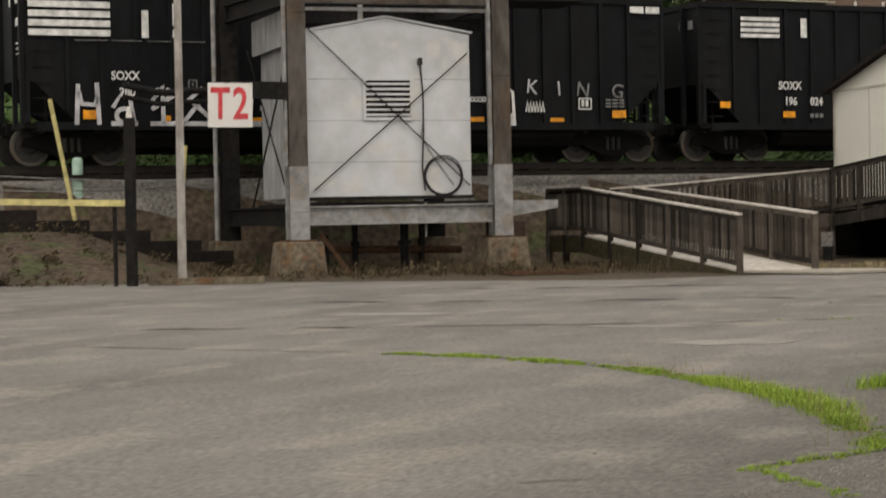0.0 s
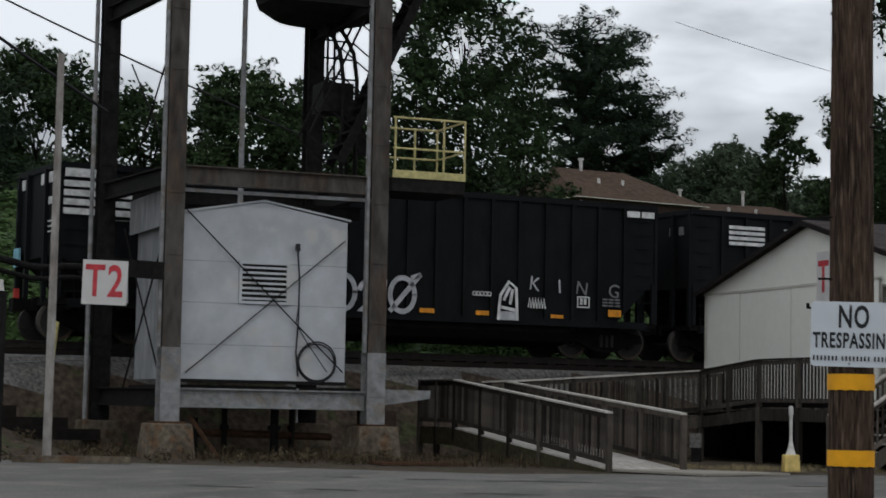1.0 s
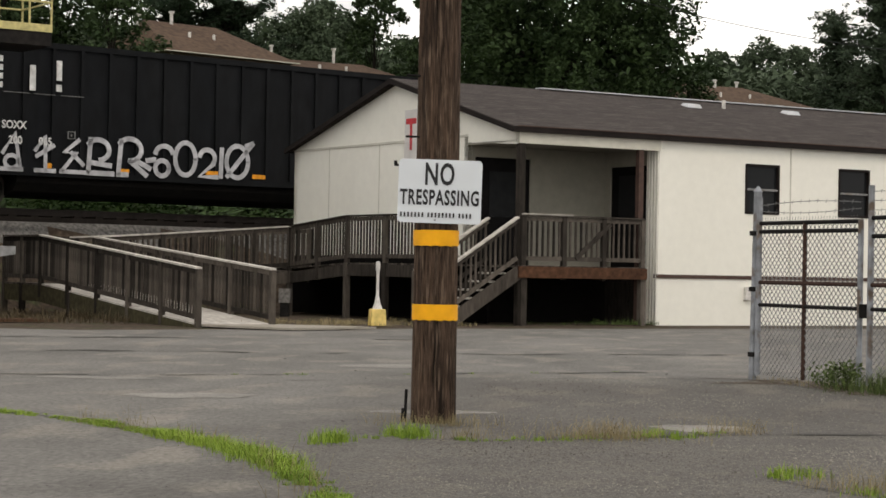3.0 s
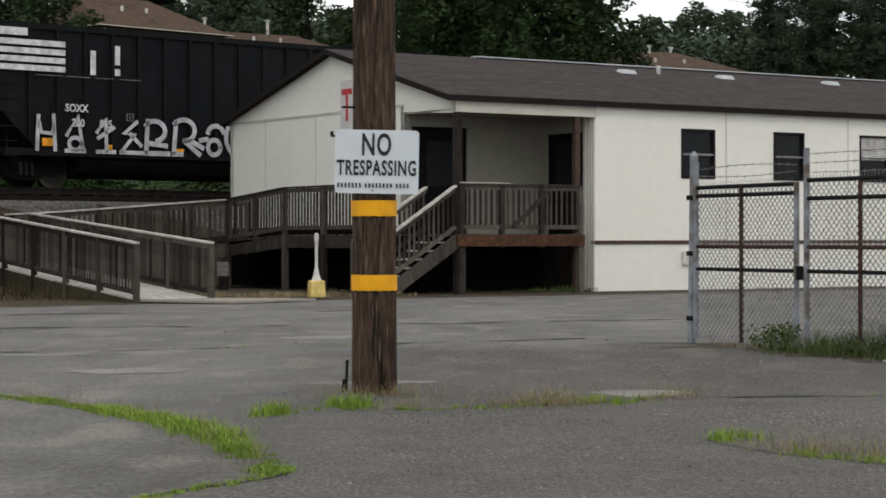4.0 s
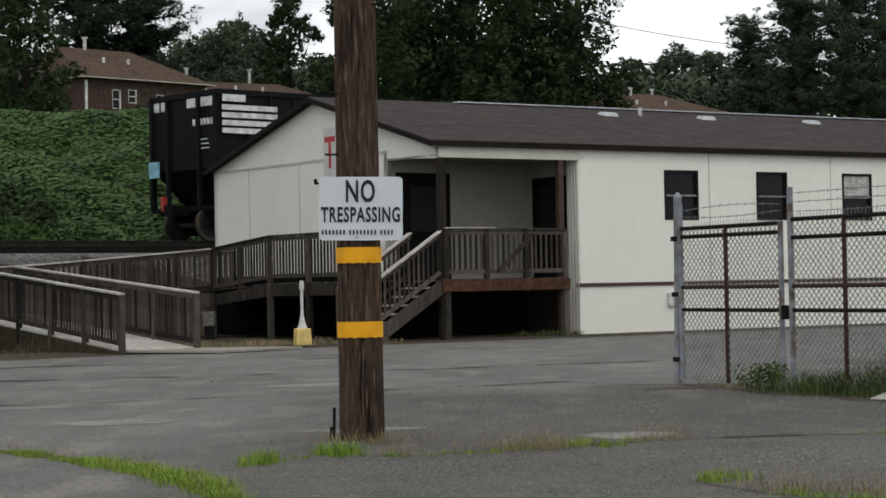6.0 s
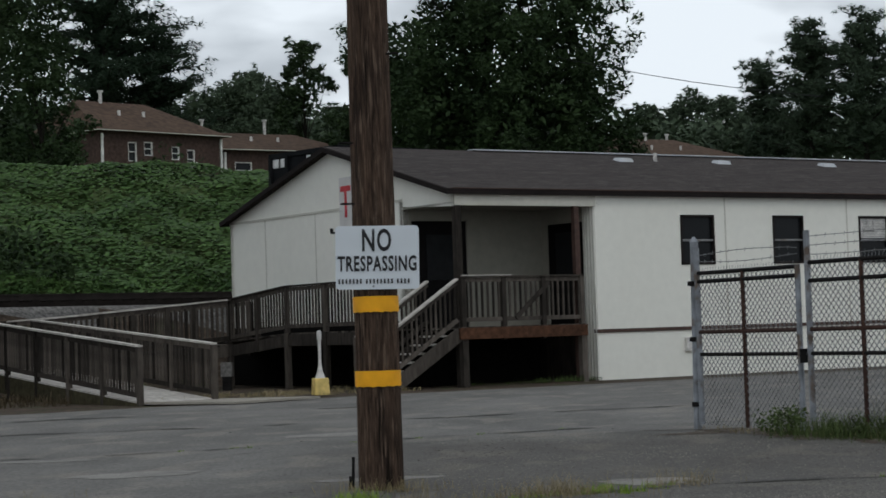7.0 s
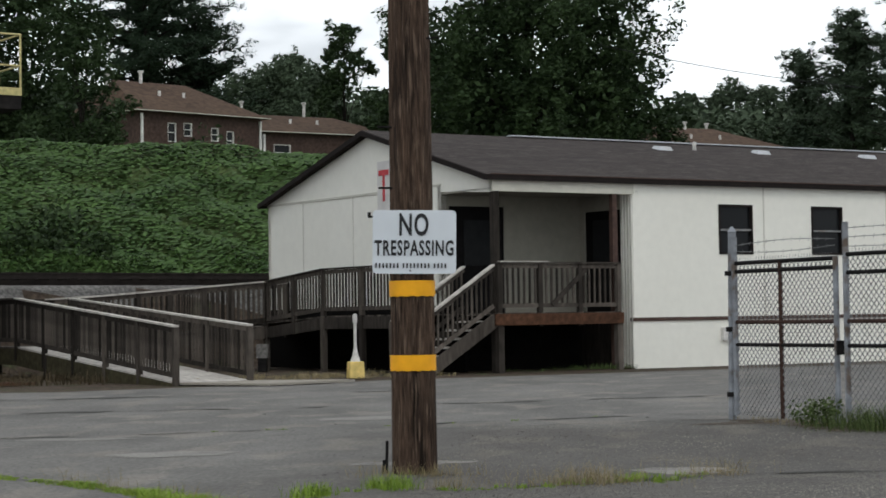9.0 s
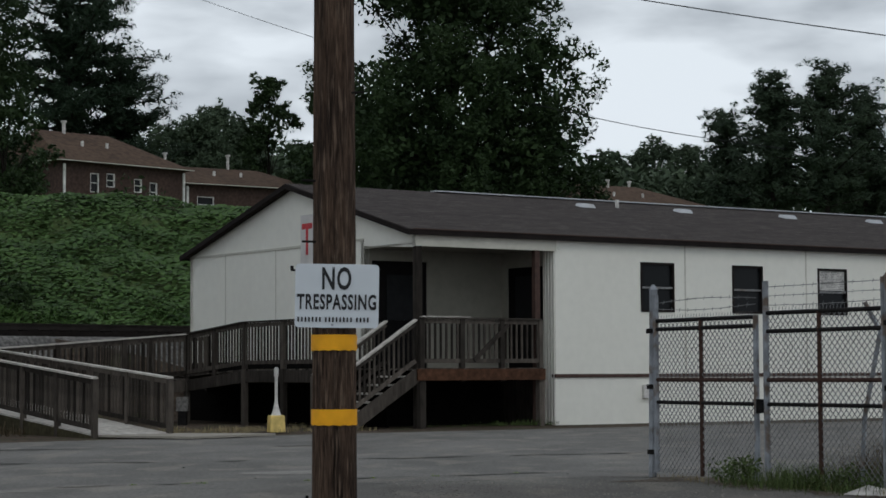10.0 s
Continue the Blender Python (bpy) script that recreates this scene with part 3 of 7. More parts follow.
    faces = (np.arange(n)[:, None, None] * 5 + np.array(((0, 1, 4), (1, 2, 4), (2, 3, 4), (3, 0, 4)))).reshape(-1, 3)
    tagged(new("loose_gravel", raw("loose_gravel", verts, faces, M_STONES)), "small grey stones scattered on the old asphalt", "gravel", kind="stuff")


def tufts(name, spots, mat, label, blades, height, width=0.012, spread=0.1, seed=1, lean=0.5):
    """Grass: each spot (x, y, z, size) gets a bunch of bent blades."""
    rnd = random.Random(seed)
    verts, faces = [], []
    for x, y, z, k in spots:
        for _ in range(blades):
            px, py = x + rnd.gauss(0, spread) * k, y + rnd.gauss(0, spread) * k
            h = height * k * rnd.uniform(0.4, 1.1)
            a, l = rnd.uniform(0, 6.283), rnd.uniform(0.1, lean) * h
            dx, dy = math.cos(a), math.sin(a)
            w = width * rnd.uniform(0.7, 1.3)
            b = len(verts)
            verts += [(px - dy * w, py + dx * w, z), (px + dy * w, py - dx * w, z),
                      (px + dx * l * 0.35 + dy * w * 0.8, py + dy * l * 0.35 - dx * w * 0.8, z + h * 0.6),
                      (px + dx * l * 0.35 - dy * w * 0.8, py + dy * l * 0.35 + dx * w * 0.8, z + h * 0.6),
                      (px + dx * l, py + dy * l, z + h)]
            faces += [(b, b + 1, b + 2, b + 3), (b + 3, b + 2, b + 4)]
    return tagged(new(name, raw(name, verts, faces, mat)), label, "grass", kind="stuff")


def along(pts, step, rnd, jitter):
    out = []
    for (x0, y0), (x1, y1) in zip(pts, pts[1:]):
        n = max(1, int(math.hypot(x1 - x0, y1 - y0) / step))
        for i in range(n):
            f = (i + rnd.random()) / n
            out.append((x0 + (x1 - x0) * f + rnd.gauss(0, jitter), y0 + (y1 - y0) * f + rnd.gauss(0, jitter)))
    return out


def make_grass():
    rnd = random.Random(11)
    spots = []
    for x, y in along(SEAM[1:], 0.011, rnd, 0.035):
        lush = 0.5 + 0.9 * noise.noise((x * 2.3, y * 2.3, 5)) + 0.35 * noise.noise((x * 7, y * 7, 2))
        if y > 13.2:
            lush *= 0.75 if y < 14.2 else 0.5
        if lush > 0.16:
            spots.append((x + rnd.gauss(0, 0.02), y + rnd.gauss(0, 0.05), 0, min(1.6, 0.18 + 1.1 * lush ** 1.7)))
    spots += [(x, y, 0, rnd.uniform(0.2, 0.4)) for x, y in along([SEAM[-1], (-1.75, 8.6), (-1.4, 8.1), (-1.2, 7.8)], 0.03, rnd, 0.025)]
    spots += [(x, y, 0, rnd.uniform(0.8, 1.5)) for x, y in along([(-2.25, 11.9), (-1.95, 11.3)], 0.03, rnd, 0.06)]
    tufts("grass", spots, M_GRASS, "bright green grass growing from the asphalt crack", 26, 0.07, 0.0017, 0.05, 2, 1.6)
    spots = [(x, y, 0, rnd.uniform(0.5, 1.4)) for x, y in along(SEAM[3:], 0.11, rnd, 0.06)]
    tufts("dry_grass", spots, M_DRYGRASS, "straw-coloured stalks among the green grass", 9, 0.13, 0.0012, 0.06, 22, 1.4)
    line = [(-1.85, 12.6), (-1.35, 13.35), (-0.86, 13.0), (-0.05, 13.5), (0.8, 14.2)]
    spots = [(x, y, 0, rnd.uniform(0.3, 0.6)) for x, y in along(line, 0.16, rnd, 0.05)]
    spots += [(-1.75 + rnd.gauss(0, 0.06), 12.75 + rnd.gauss(0, 0.08), 0, rnd.uniform(0.7, 1.2)) for _ in range(18)]
    spots += [(-1.35 + rnd.gauss(0, 0.07), 13.3 + rnd.gauss(0, 0.1), 0, rnd.uniform(0.7, 1.2)) for _ in range(18)]
    spots += [(1.05 + rnd.gauss(0, 0.09), 11.25 + rnd.gauss(0, 0.12), 0, rnd.uniform(0.4, 0.9)) for _ in range(14)]
    spots += [(0.4 + rnd.gauss(0, 0.1), 13.7 + rnd.gauss(0, 0.1), 0, rnd.uniform(0.4, 0.8)) for _ in range(10)]
    tufts("grass", spots, M_GRASS, "short green weeds round the foot of the pole", 26, 0.1, 0.0022, 0.05, 3, 1.0)
    spots = [(x, y, 0, rnd.uniform(0.6, 1.1)) for x, y in along([(-1.15, 13.2), (-0.6, 13.3), (-0.15, 13.5), (0.35, 13.6)], 0.09, rnd, 0.08)]
    spots += [(rnd.gauss(0.0, 0.13), 13.5 + rnd.gauss(0, 0.1), 0, rnd.uniform(0.9, 1.5)) for _ in range(26)]
    spots += [(x, y, 0, rnd.uniform(0.6, 1.3)) for x, y in along([(1.2, 10.75), (1.45, 10.5), (1.9, 10.2)], 0.03, rnd, 0.08)]
    spots += [(-1.27 + rnd.gauss(0, 0.2), 14.35 + rnd.gauss(0, 0.08), 0, rnd.uniform(0.5, 1.2)) for _ in range(20)]
    spots += [(0.95 + rnd.gauss(0, 0.1), 14.2 + rnd.gauss(0, 0.1), 0, rnd.uniform(0.8, 1.4)) for _ in range(10)]
    tufts("dry_grass", spots, M_DRYGRASS, "thin dry straw-coloured grass along the paving edge", 18, 0.12, 0.0014, 0.1, 4, 1.5)
    spots = [(x, y, 0, rnd.uniform(0.3, 0.6)) for x, y in along([(-4.2, 20.0), (-1.6, 21.5), (0.5, 22.6)], 0.6, rnd, 0.1)]
    spots += [(x, y, 0, rnd.uniform(0.4, 0.9)) for x, y in along([(1.25, 10.5), (1.74, 10.0), (2.14, 9.62), (2.6, 9.3)], 0.035, rnd, 0.04)]
    spots += [(x, y, 0, rnd.uniform(0.25, 0.6)) for x, y in along([(2.4, 14.35), (3.6, 14.55)], 0.03, rnd, 0.04)]
    spots += [(x, y, 0, rnd.uniform(0.25, 0.7)) for x, y in along([(-0.95, 13.0), (-0.05, 13.45), (0.8, 14.1)], 0.09, rnd, 0.05)]
    tufts("grass", spots, M_GRASS, "sparse green weeds in the paving cracks", 18, 0.06, 0.0022, 0.06, 6, 1.0)
    # weeds at the fence
    f = [(1.75, 21.3), (2.52, 19.95), (3.57, 18.25), (4.9, 16.1)]
    spots = [(x, y, 0, rnd.uniform(0.4, 1.2)) for x, y in along(f[1:], 0.3, rnd, 0.15)]
    spots += [(2.45 + rnd.gauss(0, 0.1), 20.2 + rnd.gauss(0, 0.15), 0, rnd.uniform(0.3, 0.9)) for _ in range(10)]
    for cx, cy in ((2.75, 19.5), (2.95, 19.35), (3.2, 19.1), (3.45, 18.9), (3.7, 18.3), (4.2, 17.5), (4.6, 16.8)):
        spots += [(cx + rnd.gauss(0, 0.1), cy + rnd.gauss(0, 0.16), 0, rnd.uniform(0.5, 1.7)) for _ in range(9)]
    spots += [(x, y, 0, rnd.uniform(0.8, 1.5)) for x, y in along([(2.6, 19.9), (2.8, 19.5)], 0.05, rnd, 0.12)]
    tufts("weeds", spots, M_WEED, "rank weeds growing through the chain-link gate", 34, 0.2, 0.0028, 0.16, 7, 1.5)
    centres = []
    for cx, cy, r in ((2.35, 20.1, 0.2), (2.2, 20.35, 0.16), (2.45, 19.95, 0.22), (2.85, 19.3, 0.2), (3.0, 19.05, 0.17), (3.2, 18.85, 0.2), (3.35, 18.6, 0.15), (2.7, 19.5, 0.13)):
        centres += [(cx + rnd.gauss(0, r * 0.5), cy + rnd.gauss(0, r * 0.6), r * rnd.uniform(0.15, 1.0), r * rnd.uniform(0.35, 0.7)) for _ in range(6)]
    verts, faces = leaf_cloud(rnd, centres, 1500, 0.035)
    tagged(new("weeds", raw("weeds", verts, faces, M_WEED)), "bushy green weeds at the foot of the gate", "weeds", kind="stuff")
    spots = [(x, y, 0, rnd.uniform(0.3, 0.9)) for x, y in along(f, 0.12, rnd, 0.16)]
    tufts("dry_grass", spots, M_DRYGRASS, "dry brown grass under the gate", 14, 0.11, 0.0028, 0.1, 17, 1.1)
    spots = [(x, y, 0, rnd.uniform(0.6, 1.3)) for x, y in along([(3.9, 20.2), (5.2, 18.2), (5.6, 16.3)], 0.02, rnd, 0.35)]
    tufts("brush", spots, M_BRUSH, "dead brown brush behind the chain-link fence", 60, 0.5, 0.0025, 0.16, 8, 1.6)
    spots = [(*yard(u, rnd.uniform(-0.15, 0.05), 0)[:2], 0, rnd.uniform(0.3, 1.0)) for u in [rnd.uniform(-3.4, 0.2) for _ in range(16)]]
    spots += [(*yard(rnd.gauss(-0.9, 0.3), -0.1, 0)[:2], 0, rnd.uniform(0.8, 1.4)) for _ in range(14)]
    tufts("weeds", spots, M_WEED, "weeds along the foot of the office", 16, 0.13, 0.005, 0.1, 9, 0.9)
    spots = [(*yard(rnd.uniform(-11, -5.4), rnd.uniform(-1.4, 1.5), 0)[:2], 0, rnd.uniform(0.3, 0.9)) for _ in range(130)]
    tufts("dry_grass", spots, M_DRYGRASS, "dry weeds beside the wooden ramp", 14, 0.15, 0.005, 0.15, 10, 1.0)
    spots = [(rnd.uniform(-30, -9), rnd.uniform(36.0, 40.5), 0, rnd.uniform(0.4, 1.2)) for _ in range(500)]
    tufts("dry_grass", spots, M_BRUSH, "dead brown weeds on the dirt bank by the tower", 14, 0.25, 0.007, 0.3, 12, 1.0)
    # scrub and rubbish on the dirt bank by the tower
    centres = []
    for _ in range(260):
        u, v = rnd.uniform(-34, -13), rnd.uniform(1.5, 8.0)
        p = yard(u, v, ground_height(u, v))
        r = rnd.uniform(0.06, 0.22)
        centres.append((p.x, p.y, p.z + r * 0.3, r))
    verts, faces = leaf_cloud(rnd, centres, 700, 0.06)
    tagged(new("scrub", raw("scrub", verts, faces, M_BRUSH)), "dead brown scrub and leaf litter on the dirt bank", "scrub", kind="stuff")
    # rank growth along the far side of the track
    centres = []
    for _ in range(420):
        u, v = rnd.uniform(-34, 16), rnd.uniform(16.9, 18.2)
        v += (u + 5) * SKEW
        p = yard(u, v, ground_height(u, v))
        r = rnd.uniform(0.18, 0.42)
        centres.append((p.x, p.y, p.z + r * 0.6, r))
    verts, faces = leaf_cloud(rnd, centres, 260, 0.09)
    tagged(new("weeds", raw("weeds", verts, faces, M_VINE)), "leafy weeds along the foot of the green bank", "weeds", kind="stuff")


# ------------------------------------------------------------------ office
def slab(bm, ring, thick, axis):
    """Extrude a polygon by thick along axis."""
    prism(bm, ring, [Vector(p) + Vector(axis) * thick for p in ring])


OFFICE_LEN, GABLE_U, BACK_V = 19.5, -3.7, 10.3
EAVE_Z, RIDGE_Z, RIDGE_V = 4.08, 5.42, 5.1
VENTS = (4.1, 7.3, 11.0, 14.3)


def make_office():
    t = thing("office_trailer", "cream double-wide office trailer with recessed porch", "building", YARD)
    # long wall with its window openings
    wins = [(2.43, 3.43), (5.22, 6.19), (8.0, 8.99), (10.75, 11.75), (13.5, 14.5)]
    bm = bmesh.new()
    edges = [0] + [w for pair in wins for w in pair] + [OFFICE_LEN]
    zs = [1.10, 2.5, 3.63, EAVE_Z]
    for y in (0.0, 0.14):
        vv = [[bm.verts.new((x, y, z)) for z in zs] for x in edges]
        for i in range(len(edges) - 1):
            for k in range(3):
                if not (i % 2 == 1 and k == 1):
                    bm.faces.new((vv[i][k], vv[i + 1][k], vv[i + 1][k + 1], vv[i][k + 1]))
        if y == 0.0:
            front = vv
    for i in range(len(edges) - 1):
        if i % 2 == 1:
            ring = [(i, 1), (i + 1, 1), (i + 1, 2), (i, 2)]
            for (a, b), (c, d) in zip(ring, ring[1:] + ring[:1]):
                bm.faces.new((front[a][b], front[c][d], vv[c][d], vv[a][b]))
    for i in (0, len(edges) - 1):
        for k in range(3):
            bm.faces.new((front[i][k], front[i][k + 1], vv[i][k + 1], vv[i][k]))
    part("wall_front", bm, M_SIDING, t)
    bm = bmesh.new()
    box(bm, 0, 0.01, -0.05, OFFICE_LEN, 0.13, 1.02)
    part("skirting", bm, M_SIDING, t, "cream skirting panel under the wall")
    bm = bmesh.new()
    box(bm, -0.02, -0.02, 1.02, OFFICE_LEN, 0.12, 1.10)
    part("belt_trim", bm, M_BELT, t, "brown belt trim")
    for x in (3.75, 7.6, 11.4, 15.2):
        bm = bmesh.new()
        box(bm, x, -0.006, 1.10, x + 0.035, 0.0, EAVE_Z)
        part("panel_batten", bm, M_SIDING_TRIM, t)
    for a, b in wins:
        bm = bmesh.new()
        for p, q in (((a, -0.02, 2.5), (a + 0.05, 0.1, 3.63)), ((b - 0.05, -0.02, 2.5), (b, 0.1, 3.63)),
                     ((a, -0.02, 3.58), (b, 0.1, 3.63)), ((a, -0.02, 2.5), (b, 0.1, 2.55)), ):
            box(bm, *p, *q)
        w = part("window", bm, M_FASCIA, t, "dark-framed sash window")
        bm = bmesh.new()
        box(bm, a + 0.05, -0.012, 3.035, b - 0.05, 0.08, 3.075)
        part("meeting_rail", bm, M_STEEL_LIGHT, w, "pale grey meeting rail")
        for z0, z1 in ((2.55, 3.03), (3.08, 3.58)):
            bm = bmesh.new()
            box(bm, a + 0.05, 0.05, z0, b - 0.05, 0.06, z1)
            part("pane", bm, M_GLASS, w)
        if a == 8.0:
            bm = bmesh.new()
            for k in range(12):
                box(bm, a + 0.05, 0.03, 3.1 + k * 0.04, b - 0.05, 0.045, 3.132 + k * 0.04)
            part("blind", bm, M_PALE, w, "half-lowered pale slatted blind")
    # recess: right side wall with a door, back wall with a door
    bm = bmesh.new()
    box(bm, 0, 0.14, 0.0, 0.14, 0.45, EAVE_Z)
    for k in range(4):
        box(bm, -0.025, 0.02 + k * 0.105, 0.0, 0.0, 0.06 + k * 0.105, EAVE_Z)
    part("wall_recess_side", bm, M_SIDING, t, "ribbed cream corner siding")
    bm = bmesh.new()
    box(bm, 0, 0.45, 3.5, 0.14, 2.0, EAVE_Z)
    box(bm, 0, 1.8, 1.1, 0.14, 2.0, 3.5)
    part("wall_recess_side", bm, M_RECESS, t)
    bm = bmesh.new()
    box(bm, 0.04, 0.45, 1.22, 0.09, 1.8, 3.5)
    box(bm, 0.01, 0.74, 1.4, 0.04, 1.53, 2.1)
    d = part("door", bm, M_INTERIOR, t, "dark door in the porch recess")
    bm = bmesh.new()
    box(bm, 0.02, 0.76, 2.3, 0.045, 1.51, 3.3)
    part("pane", bm, M_DOORGLASS, d)
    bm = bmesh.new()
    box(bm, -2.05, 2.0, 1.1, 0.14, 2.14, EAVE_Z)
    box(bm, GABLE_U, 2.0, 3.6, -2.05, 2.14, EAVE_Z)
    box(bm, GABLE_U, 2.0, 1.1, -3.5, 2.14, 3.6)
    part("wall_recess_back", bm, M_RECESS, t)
    bm = bmesh.new()
    box(bm, -3.5, 2.04, 1.22, -2.05, 2.1, 3.6)
    box(bm, -3.15, 2.02, 1.4, -2.15, 2.04, 2.1)
    d = part("door", bm, M_INTERIOR, t, "dark screen door in the porch recess")
    bm = bmesh.new()
    box(bm, -3.1, 2.02, 2.3, -2.2, 2.045, 3.3)
    part("pane", bm, M_DOORGLASS, d)
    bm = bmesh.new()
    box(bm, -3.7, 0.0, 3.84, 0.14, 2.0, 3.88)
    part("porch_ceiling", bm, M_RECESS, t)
    # end wall with its gable
    bm = bmesh.new()
    g = GABLE_U
    slope = (RIDGE_Z - EAVE_Z) / RIDGE_V
    slab(bm, [(g, 2.0, 1.42), (g, BACK_V, 1.42), (g, BACK_V, 4.03), (g, 2.0, 4.03)], 0.14, (1, 0, 0))
    part("wall_end", bm, M_SIDING, t)
    bm = bmesh.new()
    back_z = RIDGE_Z - (BACK_V - RIDGE_V) * slope
    slab(bm, [(g, 0.0, 3.78), (g, 2.0, 3.9), (g, 2.0, 4.06), (g, BACK_V, 4.06), (g, BACK_V, max(4.07, back_z)), (g, RIDGE_V, RIDGE_Z - 0.02), (g, 0.0, EAVE_Z)], 0.14, (1, 0, 0))
    part("gable", bm, M_SIDING, t)
    bm = bmesh.new()
    box(bm, g - 0.02, 2.0, 4.02, g, BACK_V, 4.07)
    part("gable_trim", bm, M_SIDING_TRIM, t)
    for v in (3.4, 5.9, 8.4):
        bm = bmesh.new()
        box(bm, g - 0.006, v, 1.42, g, v + 0.03, 4.02)
        part("panel_batten", bm, M_SIDING_TRIM, t)
    bm = bmesh.new()
    box(bm, g, BACK_V - 0.14, -0.1, OFFICE_LEN, BACK_V, EAVE_Z - 0.1)
    part("wall_back", bm, M_SIDING, t)
    bm = bmesh.new()
    slab(bm, [(OFFICE_LEN - 0.14, 0.14, -0.05), (OFFICE_LEN - 0.14, BACK_V - 0.14, -0.05), (OFFICE_LEN - 0.14, BACK_V - 0.14, 4.0), (OFFICE_LEN - 0.14, RIDGE_V, RIDGE_Z - 0.05), (OFFICE_LEN - 0.14, 0.14, 4.0)], 0.14, (1, 0, 0))
    part("wall_end", bm, M_SIDING, t)
    bm = bmesh.new()
    box(bm, 0.14, 0.14, 1.0, OFFICE_LEN - 0.14, BACK_V - 0.14, 1.1)
    part("floor", bm, M_WOOD, t)
    # porch fascia beam and posts
    bm = bmesh.new()
    box(bm, g, -0.05, 3.80, 0.0, 0.09, EAVE_Z - 0.02)
    part("porch_beam", bm, M_SIDING_TRIM, t, "cream porch beam")
    bm = bmesh.new()
    box(bm, -3.70, -0.07, -0.05, -3.55, 0.08, 3.80)
    part("porch_post", bm, M_WOOD, t, "weathered grey timber post", 0.008)
    # roof
    over, end = 0.13, 0.2
    for name, v0, z0 in (("roof_front", -over, EAVE_Z - over * slope), ("roof_back", BACK_V + over, RIDGE_Z - (BACK_V + over - RIDGE_V) * slope)):
        bm = bmesh.new()
        ring = [(g - end, v0, z0 + 0.02), (g - end, RIDGE_V, RIDGE_Z + 0.02), (g - end, RIDGE_V, RIDGE_Z + 0.1), (g - end, v0, z0 + 0.1)]
        slab(bm, ring, OFFICE_LEN + end - g + 0.2, (1, 0, 0))
        part(name, bm, M_SHINGLE, t, "brown asphalt-shingle roof")
        bm = bmesh.new()
        ring = [(g - end - 0.03, v0, z0 - 0.03), (g - end - 0.03, RIDGE_V, RIDGE_Z - 0.03), (g - end - 0.03, RIDGE_V, RIDGE_Z + 0.085), (g - end - 0.03, v0, z0 + 0.085)]
        slab(bm, ring, 0.03, (1, 0, 0))
        part("rake_fascia", bm, M_FASCIA, t, "dark brown fascia")
        bm = bmesh.new()
        s = -1 if v0 < 0 else 1
        box(bm, g - end - 0.03, min(v0, v0 + s * 0.03), z0 - 0.02, OFFICE_LEN + 0.2, max(v0, v0 + s * 0.03), z0 + 0.09)
        part("eave_fascia", bm, M_FASCIA, t, "dark brown fascia")
    bm = bmesh.new()
    box(bm, g - 0.1, -over - 0.045, EAVE_Z - over * slope + 0.095, OFFICE_LEN + 0.2, -over + 0.02, EAVE_Z - over * slope + 0.115)
    part("drip_edge", bm, M_BELT, t, "brown metal drip edge")
    bm = bmesh.new()
    box(bm, 0.2, RIDGE_V - 0.12, RIDGE_Z + 0.1, OFFICE_LEN - 1, RIDGE_V + 0.12, RIDGE_Z + 0.13)
    part("ridge_vent", bm, M_TANKWHITE, t, "pale ridge vent strip")
    for x in VENTS:
        v = 4.1
        z = EAVE_Z + v * slope + 0.1
        bm = bmesh.new()
        prism(bm, [(x - 0.24, v - 0.15, z - 0.06), (x + 0.24, v - 0.15, z - 0.06), (x + 0.24, v + 0.15, z + 0.02), (x - 0.24, v + 0.15, z + 0.02)],
              [(x - 0.18, v - 0.1, z + 0.06), (x + 0.18, v - 0.1, z + 0.06), (x + 0.18, v + 0.1, z + 0.09), (x - 0.18, v + 0.1, z + 0.09)])
        part("roof_vent", bm, M_TANKWHITE, t, "low pale roof vent")
    bm = bmesh.new()
    z = EAVE_Z + 3.0 * slope
    rod(bm, (5.2, 4.2, z + 0.2), (5.2, 4.2, z + 0.62), 0.05, 0.05, 10)
    part("vent_pipe", bm, M_PALE, t)
    bm = bmesh.new()
    box(bm, 2.45, -0.08, 0.55, 2.68, 0.01, 0.85)
    part("meter_box", bm, M_PALE, t, "small pale utility box")
    # sign on the gable
    sign = thing("sign_board", "white board with red letter on the office end wall", "sign", YARD)
    bm = bmesh.new()
    box(bm, -3.76, 3.78, 3.55, -3.725, 4.66, 4.75)
    b = part("board", bm, M_SIGN_OLD, sign)
    lettering("letter", "T", 1.0, M_RED, b, Matrix.Translation((-3.765, 4.36, 4.15)) @ pose(0, 0, 0, 90, 0, -90), squeeze=0.75, swell=0.02)
    bm = bmesh.new()
    bar(bm, (-3.95, 4.75, 3.5), (-3.7, 4.75, 3.5), 0.05, 0.05)
    rod(bm, (-3.93, 4.75, 3.5), (-3.93, 4.75, 3.6), 0.04, 0.04, 6)
    part("bracket", bm, M_STEEL_DARK, sign)


# ------------------------------------------------------------------ ramp, walkway, stairs
BALUSTER = None


